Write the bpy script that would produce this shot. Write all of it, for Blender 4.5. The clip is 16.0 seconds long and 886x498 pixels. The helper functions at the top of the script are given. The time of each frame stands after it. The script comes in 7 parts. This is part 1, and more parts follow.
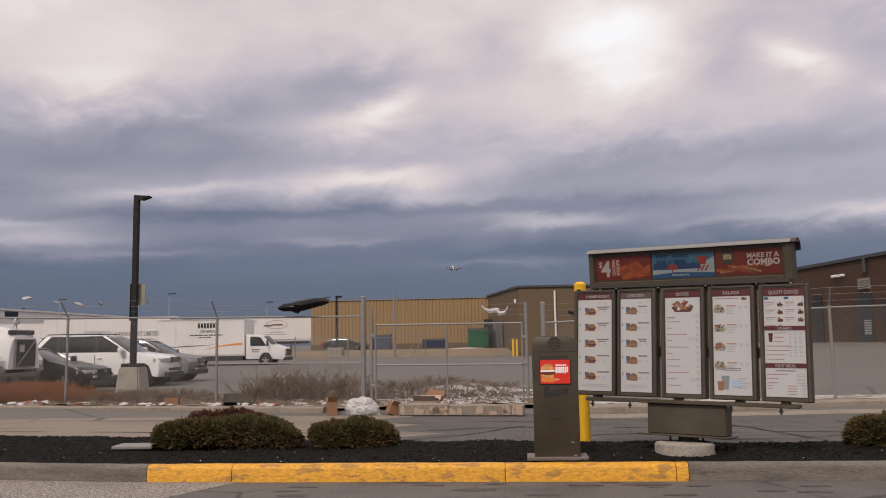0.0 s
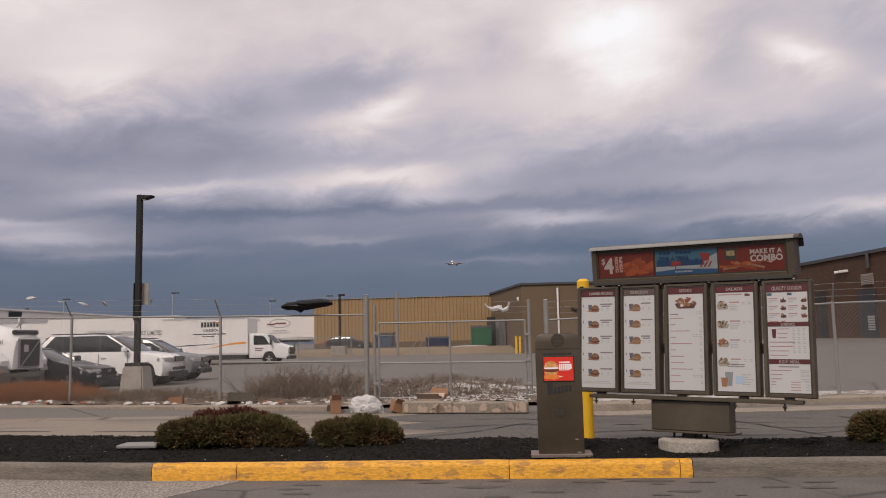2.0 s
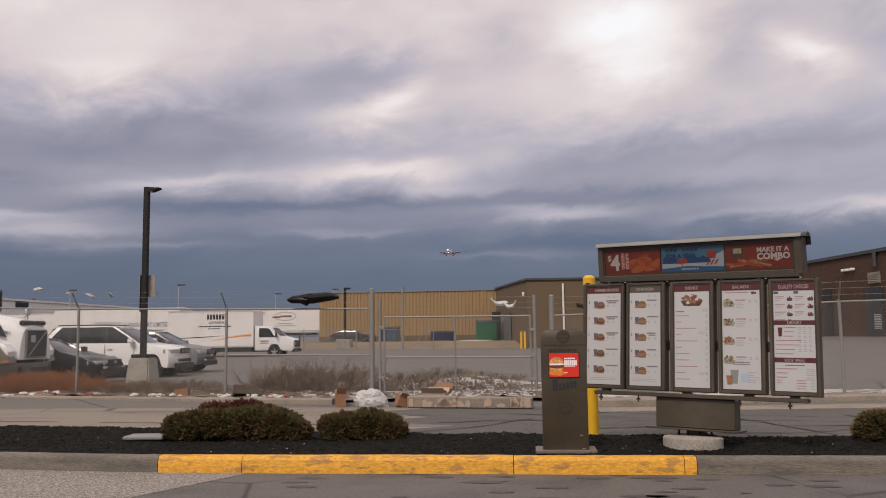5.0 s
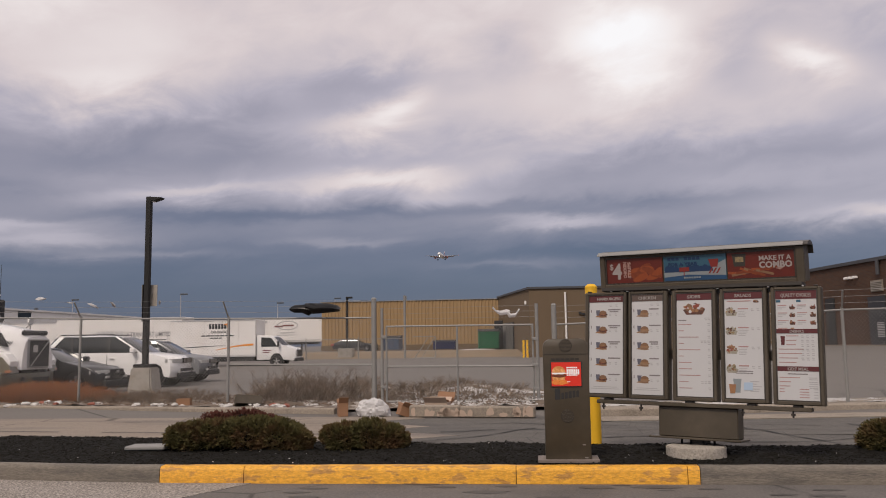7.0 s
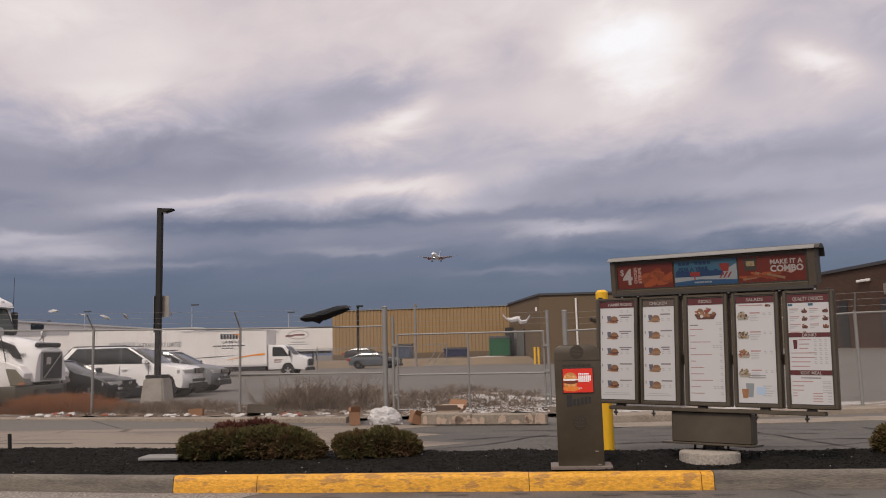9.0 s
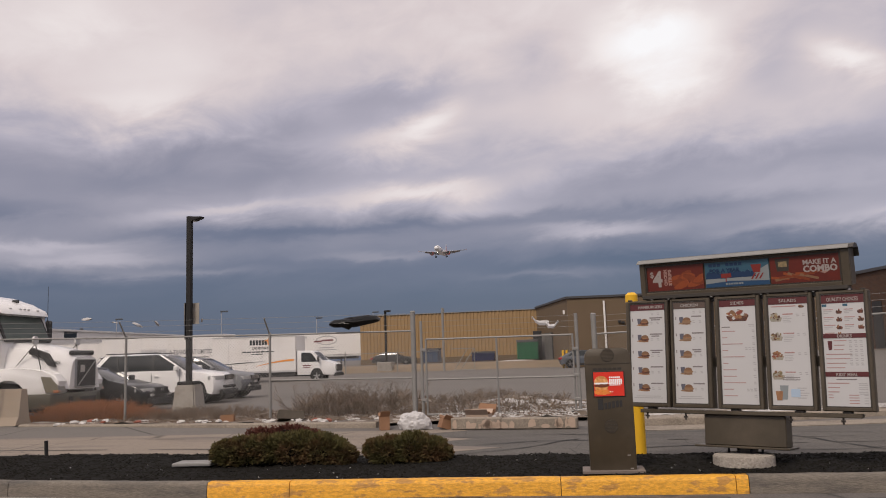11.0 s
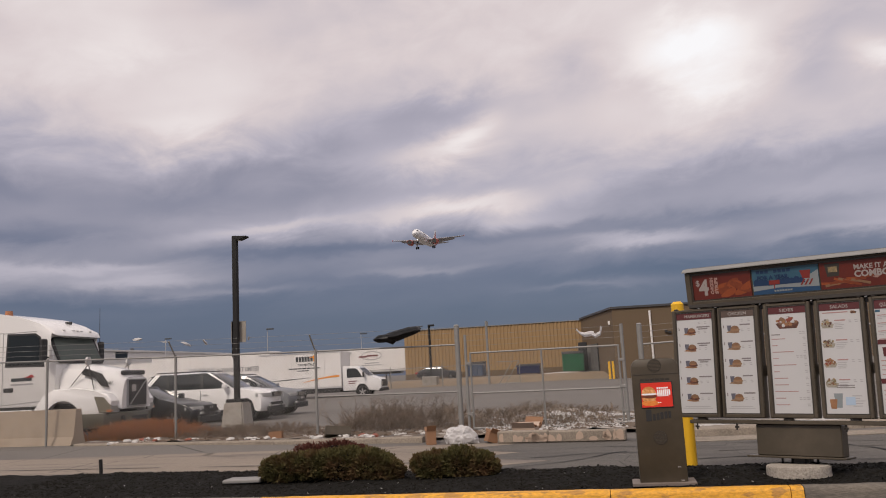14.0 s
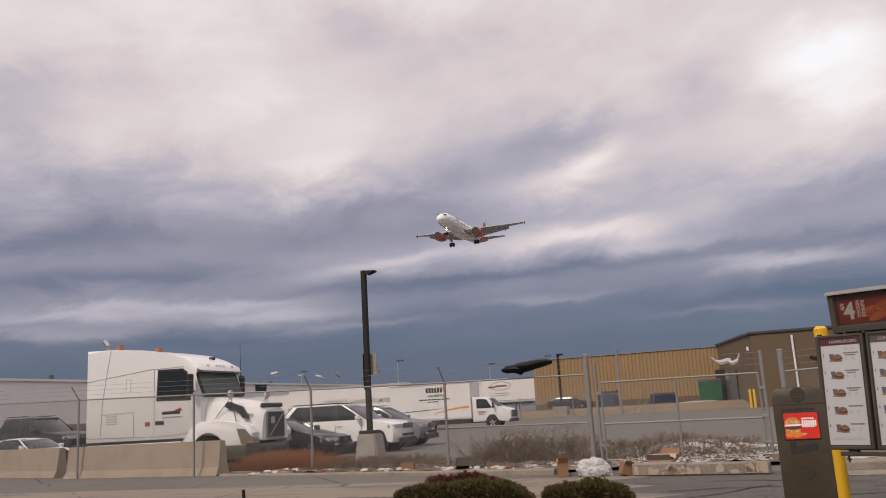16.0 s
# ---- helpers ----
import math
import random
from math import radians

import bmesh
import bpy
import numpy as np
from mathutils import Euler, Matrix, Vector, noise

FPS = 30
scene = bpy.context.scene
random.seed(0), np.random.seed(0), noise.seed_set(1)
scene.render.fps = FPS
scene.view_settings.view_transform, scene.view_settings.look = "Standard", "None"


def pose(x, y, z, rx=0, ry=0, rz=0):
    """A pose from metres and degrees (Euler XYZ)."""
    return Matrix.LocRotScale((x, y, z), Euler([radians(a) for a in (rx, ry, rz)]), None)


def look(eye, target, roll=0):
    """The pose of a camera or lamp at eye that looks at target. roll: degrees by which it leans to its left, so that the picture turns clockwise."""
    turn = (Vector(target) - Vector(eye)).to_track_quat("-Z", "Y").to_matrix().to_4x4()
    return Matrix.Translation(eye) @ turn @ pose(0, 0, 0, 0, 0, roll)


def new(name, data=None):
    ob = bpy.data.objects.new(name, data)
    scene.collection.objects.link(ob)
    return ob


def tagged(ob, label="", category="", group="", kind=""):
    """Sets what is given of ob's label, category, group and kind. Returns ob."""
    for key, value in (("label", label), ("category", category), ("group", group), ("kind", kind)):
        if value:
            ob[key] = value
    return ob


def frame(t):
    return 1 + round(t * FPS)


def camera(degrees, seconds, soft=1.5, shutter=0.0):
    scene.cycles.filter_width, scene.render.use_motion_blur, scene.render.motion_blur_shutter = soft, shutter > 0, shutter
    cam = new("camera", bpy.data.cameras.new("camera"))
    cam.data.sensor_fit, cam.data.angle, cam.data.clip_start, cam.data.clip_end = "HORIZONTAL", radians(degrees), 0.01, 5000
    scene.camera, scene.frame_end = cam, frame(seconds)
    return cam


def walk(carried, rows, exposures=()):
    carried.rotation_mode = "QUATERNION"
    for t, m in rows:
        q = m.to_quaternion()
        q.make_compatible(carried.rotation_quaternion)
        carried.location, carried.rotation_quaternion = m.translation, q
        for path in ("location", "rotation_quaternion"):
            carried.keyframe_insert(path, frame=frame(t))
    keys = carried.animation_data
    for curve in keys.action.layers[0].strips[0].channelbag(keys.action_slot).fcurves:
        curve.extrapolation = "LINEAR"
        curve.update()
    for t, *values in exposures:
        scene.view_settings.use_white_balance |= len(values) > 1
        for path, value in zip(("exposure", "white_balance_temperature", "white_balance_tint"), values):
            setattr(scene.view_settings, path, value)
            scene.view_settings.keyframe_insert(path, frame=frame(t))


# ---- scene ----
cam = camera(56.4, 16.0, soft=1.0)
PATH = [
    (0.0, pose(0.015, 0.037, 1.488, 96.499, 1.019, 5.400)),
    (0.5, pose(0.018, 0.031, 1.487, 96.568, 1.017, 5.434)),
    (1.0, pose(0.015, 0.025, 1.487, 96.787, 1.156, 5.434)),
    (1.5, pose(0.014, 0.027, 1.487, 96.961, 1.372, 5.447)),
    (2.0, pose(0.012, 0.029, 1.487, 96.355, 1.306, 5.612)),
    (2.5, pose(0.011, 0.028, 1.489, 96.370, 1.004, 5.547)),
    (3.0, pose(0.008, 0.025, 1.489, 96.232, 0.582, 5.513)),
    (3.5, pose(0.003, 0.022, 1.491, 95.914, 0.646, 5.549)),
    (6.0, pose(0.005, 0.015, 1.498, 96.134, 0.759, 6.111)),
    (6.5, pose(0.004, 0.015, 1.498, 96.468, 0.752, 6.081)),
    (7.0, pose(0.007, 0.014, 1.501, 96.582, 0.870, 6.104)),
    (7.5, pose(0.011, 0.015, 1.501, 96.686, 0.935, 6.094)),
    (8.0, pose(0.013, 0.008, 1.505, 96.067, 1.154, 6.824)),
    (8.5, pose(0.015, 0.003, 1.504, 96.512, 1.182, 6.855)),
    (9.0, pose(0.007, -0.002, 1.501, 97.121, 1.487, 6.860)),
    (9.5, pose(-0.006, -0.007, 1.503, 97.238, 1.888, 7.088)),
    (10.0, pose(-0.015, -0.012, 1.506, 97.328, 1.821, 8.026)),
    (12.5, pose(-0.016, -0.013, 1.506, 97.866, 2.024, 8.988)),
    (13.0, pose(-0.020, -0.014, 1.506, 98.170, 2.151, 9.399)),
    (13.5, pose(-0.015, -0.023, 1.506, 98.414, 2.621, 10.949)),
    (14.0, pose(-0.013, -0.032, 1.507, 98.533, 2.983, 11.841)),
    (14.5, pose(-0.025, -0.038, 1.514, 98.807, 2.821, 13.813)),
    (15.0, pose(-0.028, -0.042, 1.518, 99.374, 2.817, 14.590)),
    (15.5, pose(-0.014, -0.047, 1.520, 99.766, 3.751, 18.863)),
    (16.0, pose(0.014, -0.055, 1.521, 101.067, 3.373, 20.711)),
]
walk(cam, PATH)

# ---- world and light ----
def srgb(r, g, b):
    return tuple(((c / 255 + 0.055) / 1.055) ** 2.4 if c > 10 else c / 255 / 12.92 for c in (r, g, b))


class Nodes:
    """Short hand for node trees: every call adds a node and returns its output."""

    def __init__(self, tree):
        self.tree = tree

    def put(self, socket, value):
        if hasattr(value, "links"):
            self.tree.links.new(value, socket)
        elif isinstance(value, tuple) and len(value) == 3 and socket.type == "RGBA":
            socket.default_value = (*value, 1)
        else:
            socket.default_value = value

    def math(self, op, a, b=0.0, clamp=False):
        n = self.tree.nodes.new("ShaderNodeMath")
        n.operation, n.use_clamp = op, clamp
        self.put(n.inputs[0], a), self.put(n.inputs[1], b)
        return n.outputs[0]

    def noise(self, vector, scale, detail=4.0, rough=0.55, distort=0.0):
        n = self.tree.nodes.new("ShaderNodeTexNoise")
        self.put(n.inputs["Vector"], vector)
        for key, v in (("Scale", scale), ("Detail", detail), ("Roughness", rough), ("Distortion", distort)):
            self.put(n.inputs[key], v)
        return n.outputs[0]

    def ramp(self, value, stops, mode="LINEAR"):
        n = self.tree.nodes.new("ShaderNodeValToRGB")
        n.color_ramp.interpolation = mode
        e = n.color_ramp.elements
        while len(e) < len(stops):
            e.new(0.5)
        for k, (p, c) in zip(e, stops):
            k.position = p
            k.color = (*c, 1) if isinstance(c, tuple) else (c, c, c, 1)
        self.put(n.inputs[0], value)
        return n.outputs[0]

    def mix(self, fac, a, b, blend="MIX"):
        n = self.tree.nodes.new("ShaderNodeMix")
        n.data_type, n.blend_type = "RGBA", blend
        self.put(n.inputs[0], fac), self.put(n.inputs[6], a), self.put(n.inputs[7], b)
        return n.outputs[2]

    def combine(self, x, y, z=0.0):
        n = self.tree.nodes.new("ShaderNodeCombineXYZ")
        for k, v in enumerate((x, y, z)):
            self.put(n.inputs[k], v)
        return n.outputs[0]

    def split(self, v):
        n = self.tree.nodes.new("ShaderNodeSeparateXYZ")
        self.put(n.inputs[0], v)
        return n.outputs

    def scaled(self, v, s):
        n = self.tree.nodes.new("ShaderNodeMapping")
        self.put(n.inputs[0], v)
        n.inputs["Scale"].default_value = s
        return n.outputs[0]


def make_world():
    w = bpy.data.worlds.new("sky")
    scene.world = w
    w.use_nodes = True
    t = w.node_tree
    t.nodes.clear()
    k = Nodes(t)
    out = t.nodes.new("ShaderNodeOutputWorld")
    bg = t.nodes.new("ShaderNodeBackground")
    co = t.nodes.new("ShaderNodeTexCoord").outputs["Generated"]
    x, y, z = k.split(co)[:3]
    deg = 180 / math.pi
    az = k.math("MULTIPLY", k.math("ARCTAN2", x, y), deg)
    el = k.math("MULTIPLY", k.math("ARCSINE", z), deg)
    # cloud deck: long soft rolls, closer together towards the horizon
    lift = k.math("POWER", k.math("MAXIMUM", k.math("ADD", el, 2.0), 0.5), 0.6)
    warp = k.noise(k.combine(k.math("MULTIPLY", az, 0.05), k.math("MULTIPLY", lift, 0.5)), 1.0, 2.0, 0.45)
    soft = k.noise(k.combine(k.math("MULTIPLY", az, 0.11), k.math("MULTIPLY", lift, 1.0), 5.5), 1.0, 2.5, 0.5)
    u = k.math("ADD", k.math("MULTIPLY", az, 0.055), k.math("MULTIPLY", warp, 0.5))
    v = k.math("ADD", k.math("MULTIPLY", lift, 1.15), k.math("ADD", k.math("MULTIPLY", warp, 1.0), k.math("MULTIPLY", az, -0.022)))
    rolls = k.noise(k.combine(u, v, 3.7), 1.25, 2.2, 0.42)
    fine = k.noise(k.combine(k.math("MULTIPLY", az, 0.16), k.math("ADD", k.math("MULTIPLY", lift, 1.7), k.math("MULTIPLY", az, -0.03)), 8.1), 1.1, 7.0, 0.58, 0.35)
    base = k.ramp(k.math("DIVIDE", el, 40.0), [(0.0, 0.09), (0.09, 0.10), (0.15, 0.18), (0.20, 0.29), (0.27, 0.44), (0.42, 0.60), (0.62, 0.72), (1.0, 0.75)])
    amp = k.ramp(k.math("DIVIDE", el, 30.0), [(0.0, 0.04), (0.12, 0.09), (0.22, 0.34), (0.45, 0.55), (1.0, 0.55)])
    val = k.math("ADD", base, k.math("MULTIPLY", k.math("SUBTRACT", rolls, 0.5), k.math("MULTIPLY", amp, ROLLS[0])))
    val = k.math("ADD", val, k.math("MULTIPLY", k.math("SUBTRACT", soft, 0.5), k.math("MULTIPLY", amp, ROLLS[1])))
    val = k.math("ADD", val, k.math("MULTIPLY", k.math("SUBTRACT", fine, 0.5), k.math("MULTIPLY", amp, ROLLS[2])))
    # the single larger clouds and gaps: azimuth, elevation, half widths, slope, strength
    for a0, e0, wa, we, slope, s in BRIGHT_BANKS + PALE_BANDS + DARK_BANKS + WEST_BANKS:
        da = k.math("SUBTRACT", az, a0)
        de = k.math("SUBTRACT", k.math("SUBTRACT", el, e0), k.math("MULTIPLY", da, slope))
        de = k.math("ADD", de, k.math("MULTIPLY", k.math("SUBTRACT", fine, 0.5), 1.4 + we * 1.8))
        r = k.math("ADD", k.math("POWER", k.math("ABSOLUTE", k.math("DIVIDE", da, wa)), 2.0), k.math("POWER", k.math("ABSOLUTE", k.math("DIVIDE", de, we)), 2.0))
        val = k.math("ADD", val, k.math("MULTIPLY", k.math("EXPONENT", k.math("MULTIPLY", r, -1.0)), s))
    col = k.ramp(val, [(0.0, srgb(62, 75, 105)), (0.12, srgb(82, 91, 116)), (0.25, srgb(112, 114, 134)), (0.38, srgb(149, 145, 159)),
                       (0.52, srgb(181, 174, 185)), (0.68, srgb(221, 207, 206)), (0.82, srgb(244, 234, 231)), (1.0, srgb(255, 252, 252))])
    sky = t.nodes.new("ShaderNodeTexSky")
    sky.sky_type, sky.sun_disc = "NISHITA", False
    sky.sun_elevation, sky.sun_rotation = radians(SUN_EL), radians(SUN_AZ)
    # a little blue sky shines through the deck
    thin = k.mix(1.0, col, k.mix(1.0, sky.outputs[0], (0.012, 0.012, 0.012), "MULTIPLY"), "ADD")
    t.links.new(thin, bg.inputs[0])
    bg.inputs[1].default_value = SKY_STRENGTH
    t.links.new(bg.outputs[0], out.inputs[0])


# sunlit cloud heads high up
BRIGHT_BANKS = [
    (6.9, 20.2, 3.9, 2.16, -0.07, 0.4), (7.4, 17.9, 3.1, 1.57, -0.07, 0.14), (18.8, 17.5, 2.4, 1.1, -0.33, 0.24), (-8.8, 16.4, 2.2, 1.02, 0.49, 0.18),
    (-12.1, 14.8, 4.3, 1.33, 0.17, 0.18), (3.0, 15.6, 6.7, 2.16, 0.05, 0.12), (12.8, 15.4, 5.9, 2.16, 0.11, 0.08), (-28.1, 17.6, 4.7, 2.74, 0.24, 0.14),
    (26.0, 13.5, 2.4, 0.71, -0.48, 0.22), (1.0, 12.8, 7.8, 0.86, 0.09, 0.07), (18.2, 10.1, 9.0, 3.53, 0.01, 0.1),
]
# pale bands low over the horizon
PALE_BANDS = [
    (-10.22, 11.3, 5.9, 0.78, 0.03, 0.3), (-23.6, 10.2, 5.9, 0.55, 0.07, 0.2), (-6.6, 10.2, 4.7, 0.51, -0.01, 0.12), (2.45, 8.4, 4.3, 0.47, 0.02, 0.22),
    (-31.6, 7.0, 5.1, 0.51, 0.04, 0.2), (23.35, 7.6, 5.9, 0.78, -0.02, 0.28), (-26.2, 6.2, 6.3, 0.31, 0.02, 0.11), (-12.75, 7.2, 4.7, 0.31, 0.0, 0.1),
    (-1.1, 5.4, 4.7, 0.27, -0.02, 0.11), (13.95, 7.6, 4.3, 0.39, -0.01, 0.1),
]
# thick grey cloud
DARK_BANKS = [
    (-10.4, 17.8, 5.9, 1.49, 0.12, -0.12), (-24.9, 14.1, 6.7, 1.41, 0.19, -0.12), (-28.15, 12.0, 6.7, 0.86, 0.08, -0.09), (-19.2, 13.1, 4.3, 1.41, 0.15, -0.11),
    (13.8, 17.8, 2.2, 1.96, 0.18, -0.08), (24.4, 17.4, 3.9, 1.96, -0.17, -0.08), (15.35, 12.0, 11.0, 1.25, 0.01, -0.11), (-16.53, 8.9, 16.5, 0.51, 0.04, -0.12),
    (8.97, 9.3, 9.8, 0.55, 0.02, -0.09), (4.3, 6.2, 12.5, 0.59, -0.01, -0.07),
]
# cloud banks to the west
WEST_BANKS = [
    (-43.16, 18.9, 8.6, 2.16, 0.15, 0.07), (-31.16, 22.6, 5.9, 2.16, 0.09, 0.06), (-32.86, 17.2, 5.9, 1.33, 0.04, 0.05), (-47.86, 23.8, 7.8, 2.35, 0.21, 0.05),
    (-25.16, 25.8, 5.1, 1.76, -0.04, -0.09), (-46.96, 12.0, 10.2, 0.94, 0.06, -0.12), (-43.26, 7.5, 7.8, 0.55, 0.04, 0.17), (-33.24, 7.9, 4.7, 0.39, 0.02, 0.14),
    (-46.58, 6.1, 5.9, 0.43, 0.01, 0.12), (-42.0, 9.7, 11.8, 0.63, 0.05, -0.09), (-49.76, 20.5, 4.3, 1.57, 0.1, -0.07), (-38.22, 5.3, 9.4, 0.39, -0.01, -0.05),
    (-43.9, 7.2, 14.9, 1.76, 0.02, 0.1), (-44.0, 13.0, 12.0, 3.4, 0.03, -0.12),
]
ROLLS = (0.30, 0.32, 0.36)
SUN_EL, SUN_AZ, SKY_STRENGTH = 47.0, 200.0, 0.93
make_world()
sun = new("sun", bpy.data.lights.new("sun", "SUN"))
sun.data.energy, sun.data.angle, sun.data.color = 2.0, radians(12), (1.0, 0.87, 0.75)
sun.matrix_world = look((-5.5, -15.2, 17.3), (0, 0, 0))
# ---- materials ----
def material(name, color, rough=0.6, metal=0.0, vary=0.12, scale=3.0, bump=0.15, grain=60.0, coat=0.0, other=None, spread=(0.45, 0.7), stretch=(1, 1, 1), spec=0.5, fine=0.5, glow=0.0, per_piece=0.0, cracks=0.0, speckle=0.0):
    """A surface with two scales of variation; other: a second colour in blotches."""
    m = bpy.data.materials.new(name)
    m.use_nodes = True
    t = m.node_tree
    k = Nodes(t)
    b = t.nodes["Principled BSDF"]
    co = k.scaled(t.nodes.new("ShaderNodeTexCoord").outputs["Object"], stretch)
    big, small = k.noise(co, scale, 5.0, 0.6), k.noise(co, grain, 4.0, 0.6)
    c = color
    if other:
        c = k.mix(k.ramp(big, [(spread[0], 0.0), (spread[1], 1.0)]), color, other)
    shade = k.math("ADD", 1.0, k.math("ADD", k.math("MULTIPLY", k.math("SUBTRACT", big, 0.5), 2 * vary), k.math("MULTIPLY", k.math("SUBTRACT", small, 0.5), 2 * vary * fine)))
    if per_piece:
        rnd = t.nodes.new("ShaderNodeObjectInfo").outputs["Random"]
        shade = k.math("MULTIPLY", shade, k.math("ADD", 1 - per_piece, k.math("MULTIPLY", rnd, 2 * per_piece)))
    if cracks:
        # broken paving: thin dark lines between large uneven cells, here and there
        wob = t.nodes.new("ShaderNodeVectorMath")
        wob.operation = "MULTIPLY_ADD"
        t.links.new(t.nodes.new("ShaderNodeTexCoord").outputs["Object"], wob.inputs[2])
        n2 = t.nodes.new("ShaderNodeTexNoise")
        n2.inputs["Scale"].default_value, n2.inputs["Detail"].default_value = 1.7, 4.0
        t.links.new(n2.outputs[1], wob.inputs[0])
        wob.inputs[1].default_value = (0.55, 0.55, 0.0)
        vor = t.nodes.new("ShaderNodeTexVoronoi")
        vor.feature = "DISTANCE_TO_EDGE"
        vor.inputs["Scale"].default_value = cracks
        t.links.new(wob.outputs[0], vor.inputs["Vector"])
        line = k.ramp(vor.outputs["Distance"], [(0.0, 0.35), (0.004, 0.6), (0.008, 1.0)])
        patch = k.ramp(k.noise(co, 0.35, 3.0), [(0.42, 1.0), (0.55, 0.0)])
        shade = k.math("MULTIPLY", shade, k.math("MAXIMUM", line, patch))
    if speckle:
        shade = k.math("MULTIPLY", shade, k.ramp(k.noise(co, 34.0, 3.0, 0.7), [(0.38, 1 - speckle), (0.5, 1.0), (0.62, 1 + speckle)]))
    c = k.mix(1.0, c, k.combine(shade, shade, shade), "MULTIPLY")
    k.put(b.inputs["Base Color"], c)
    k.put(b.inputs["Roughness"], k.math("ADD", rough - 0.08, k.math("MULTIPLY", small, 0.16), clamp=True))
    b.inputs["Metallic"].default_value = metal
    b.inputs["Coat Weight"].default_value = coat
    b.inputs["Specular IOR Level"].default_value = spec
    if glow:
        k.put(b.inputs["Emission Color"], c)
        b.inputs["Emission Strength"].default_value = glow
    if bump:
        n = t.nodes.new("ShaderNodeBump")
        n.inputs["Strength"].default_value, n.inputs["Distance"].default_value = bump, 0.02
        t.links.new(small, n.inputs["Height"])
        t.links.new(n.outputs[0], b.inputs["Normal"])
    return m


def glass_material(name, color, rough=0.06):
    """Dark tinted vehicle glass."""
    m = material(name, color, rough, vary=0.05, bump=0.0, spec=0.5)
    return m


M = {}
M["asphalt_near"] = material("concrete_drive", (0.128, 0.116, 0.107), 0.85, vary=0.26, scale=0.9, bump=0.35, grain=45, other=(0.081, 0.075, 0.071), spread=(0.46, 0.66), cracks=0.28, speckle=0.2)
M["gravel"] = material("exposed_aggregate", (0.27, 0.24, 0.212), 0.9, vary=0.6, scale=1.5, bump=0.9, grain=38, fine=1.6, other=(0.20, 0.18, 0.165), speckle=0.55)
M["drain"] = material("lane_concrete", (0.230, 0.191, 0.155), 0.88, vary=0.28, scale=0.7, bump=0.3, grain=25, other=(0.140, 0.119, 0.102), spread=(0.5, 0.68), stretch=(0.25, 1.6, 1), cracks=0.35, speckle=0.15)
M["lane_asphalt"] = material("worn_asphalt", (0.105, 0.097, 0.088), 0.9, vary=0.4, scale=0.9, bump=0.4, grain=30, other=(0.058, 0.053, 0.050), stretch=(0.4, 1.6, 1), cracks=0.9, speckle=0.3)
M["lot"] = material("old_lot_asphalt", (0.143, 0.130, 0.118), 0.9, vary=0.26, scale=0.25, bump=0.3, grain=14, other=(0.103, 0.094, 0.087), stretch=(0.5, 1.5, 1), cracks=0.22, speckle=0.12)
M["kerb"] = material("grey_kerb", (0.175, 0.152, 0.125), 0.85, vary=0.25, scale=2.2, bump=0.5, grain=40, other=(0.077, 0.070, 0.063), stretch=(0.5, 1, 3), speckle=0.2)
M["kerb_pale"] = material("pale_kerb", (0.267, 0.227, 0.183), 0.85, vary=0.2, scale=1.6, bump=0.4, grain=30, other=(0.170, 0.142, 0.113), speckle=0.2)
M["yellow"] = material("yellow_kerb_paint", (0.70, 0.345, 0.028), 0.6, vary=0.26, scale=8.0, bump=0.35, grain=35, other=(0.40, 0.20, 0.04), spread=(0.54, 0.61), stretch=(0.55, 1, 1.3), speckle=0.16)
M["yellow_pole"] = material("yellow_post_paint", (0.80, 0.46, 0.02), 0.5, vary=0.08, scale=4, bump=0.08)
# bark mulch; its near-black also paints the shade inside the bushes
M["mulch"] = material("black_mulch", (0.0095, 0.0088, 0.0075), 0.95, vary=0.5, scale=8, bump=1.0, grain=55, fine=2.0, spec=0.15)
M["mulch_bit"] = material("mulch_chips", (0.015, 0.0135, 0.011), 0.9, vary=0.5, scale=10, bump=0.4, spec=0.15)
M["dirt"] = material("frozen_verge", (0.13, 0.10, 0.075), 0.95, vary=0.3, scale=2.6, bump=0.8, grain=18, other=(0.34, 0.31, 0.28), spread=(0.53, 0.60), fine=1.4)
M["bank"] = material("dead_grass_bank", (0.230, 0.170, 0.111), 0.95, vary=0.3, scale=0.6, bump=0.6, grain=9, other=(0.162, 0.128, 0.085))
M["snow"] = material("old_snow", (0.43, 0.415, 0.40), 0.8, vary=0.12, scale=2, bump=0.5, grain=12)
M["bronze"] = material("bronze_paint", (0.064, 0.051, 0.034), 0.42, vary=0.18, scale=2.5, bump=0.05, grain=90, other=(0.083, 0.066, 0.046))
M["bronze_dark"] = material("dark_bronze_paint", (0.036, 0.030, 0.024), 0.45, vary=0.12, scale=3, bump=0.05)
M["silver"] = material("pale_aluminium", (0.60, 0.59, 0.58), 0.4, 0.6, vary=0.1, scale=4, bump=0.05)
M["plate_steel"] = material("dull_plate_steel", (0.19, 0.155, 0.135), 0.6, 0.1, vary=0.25, scale=7, bump=0.1)
M["galv"] = material("galvanised_steel", (0.25, 0.245, 0.235), 0.6, 0.25, vary=0.18, scale=6, bump=0.1, grain=40)
M["wire"] = material("fence_wire", (0.27, 0.26, 0.25), 0.6, 0.2, vary=0.15, scale=3, bump=0.0)
M["black_pole"] = material("black_pole_paint", (0.008, 0.0075, 0.0075), 0.75, vary=0.2, scale=3, bump=0.05)
M["concrete"] = material("cast_concrete", (0.34, 0.315, 0.28), 0.9, vary=0.2, scale=3, bump=0.5, grain=35, other=(0.24, 0.215, 0.185))
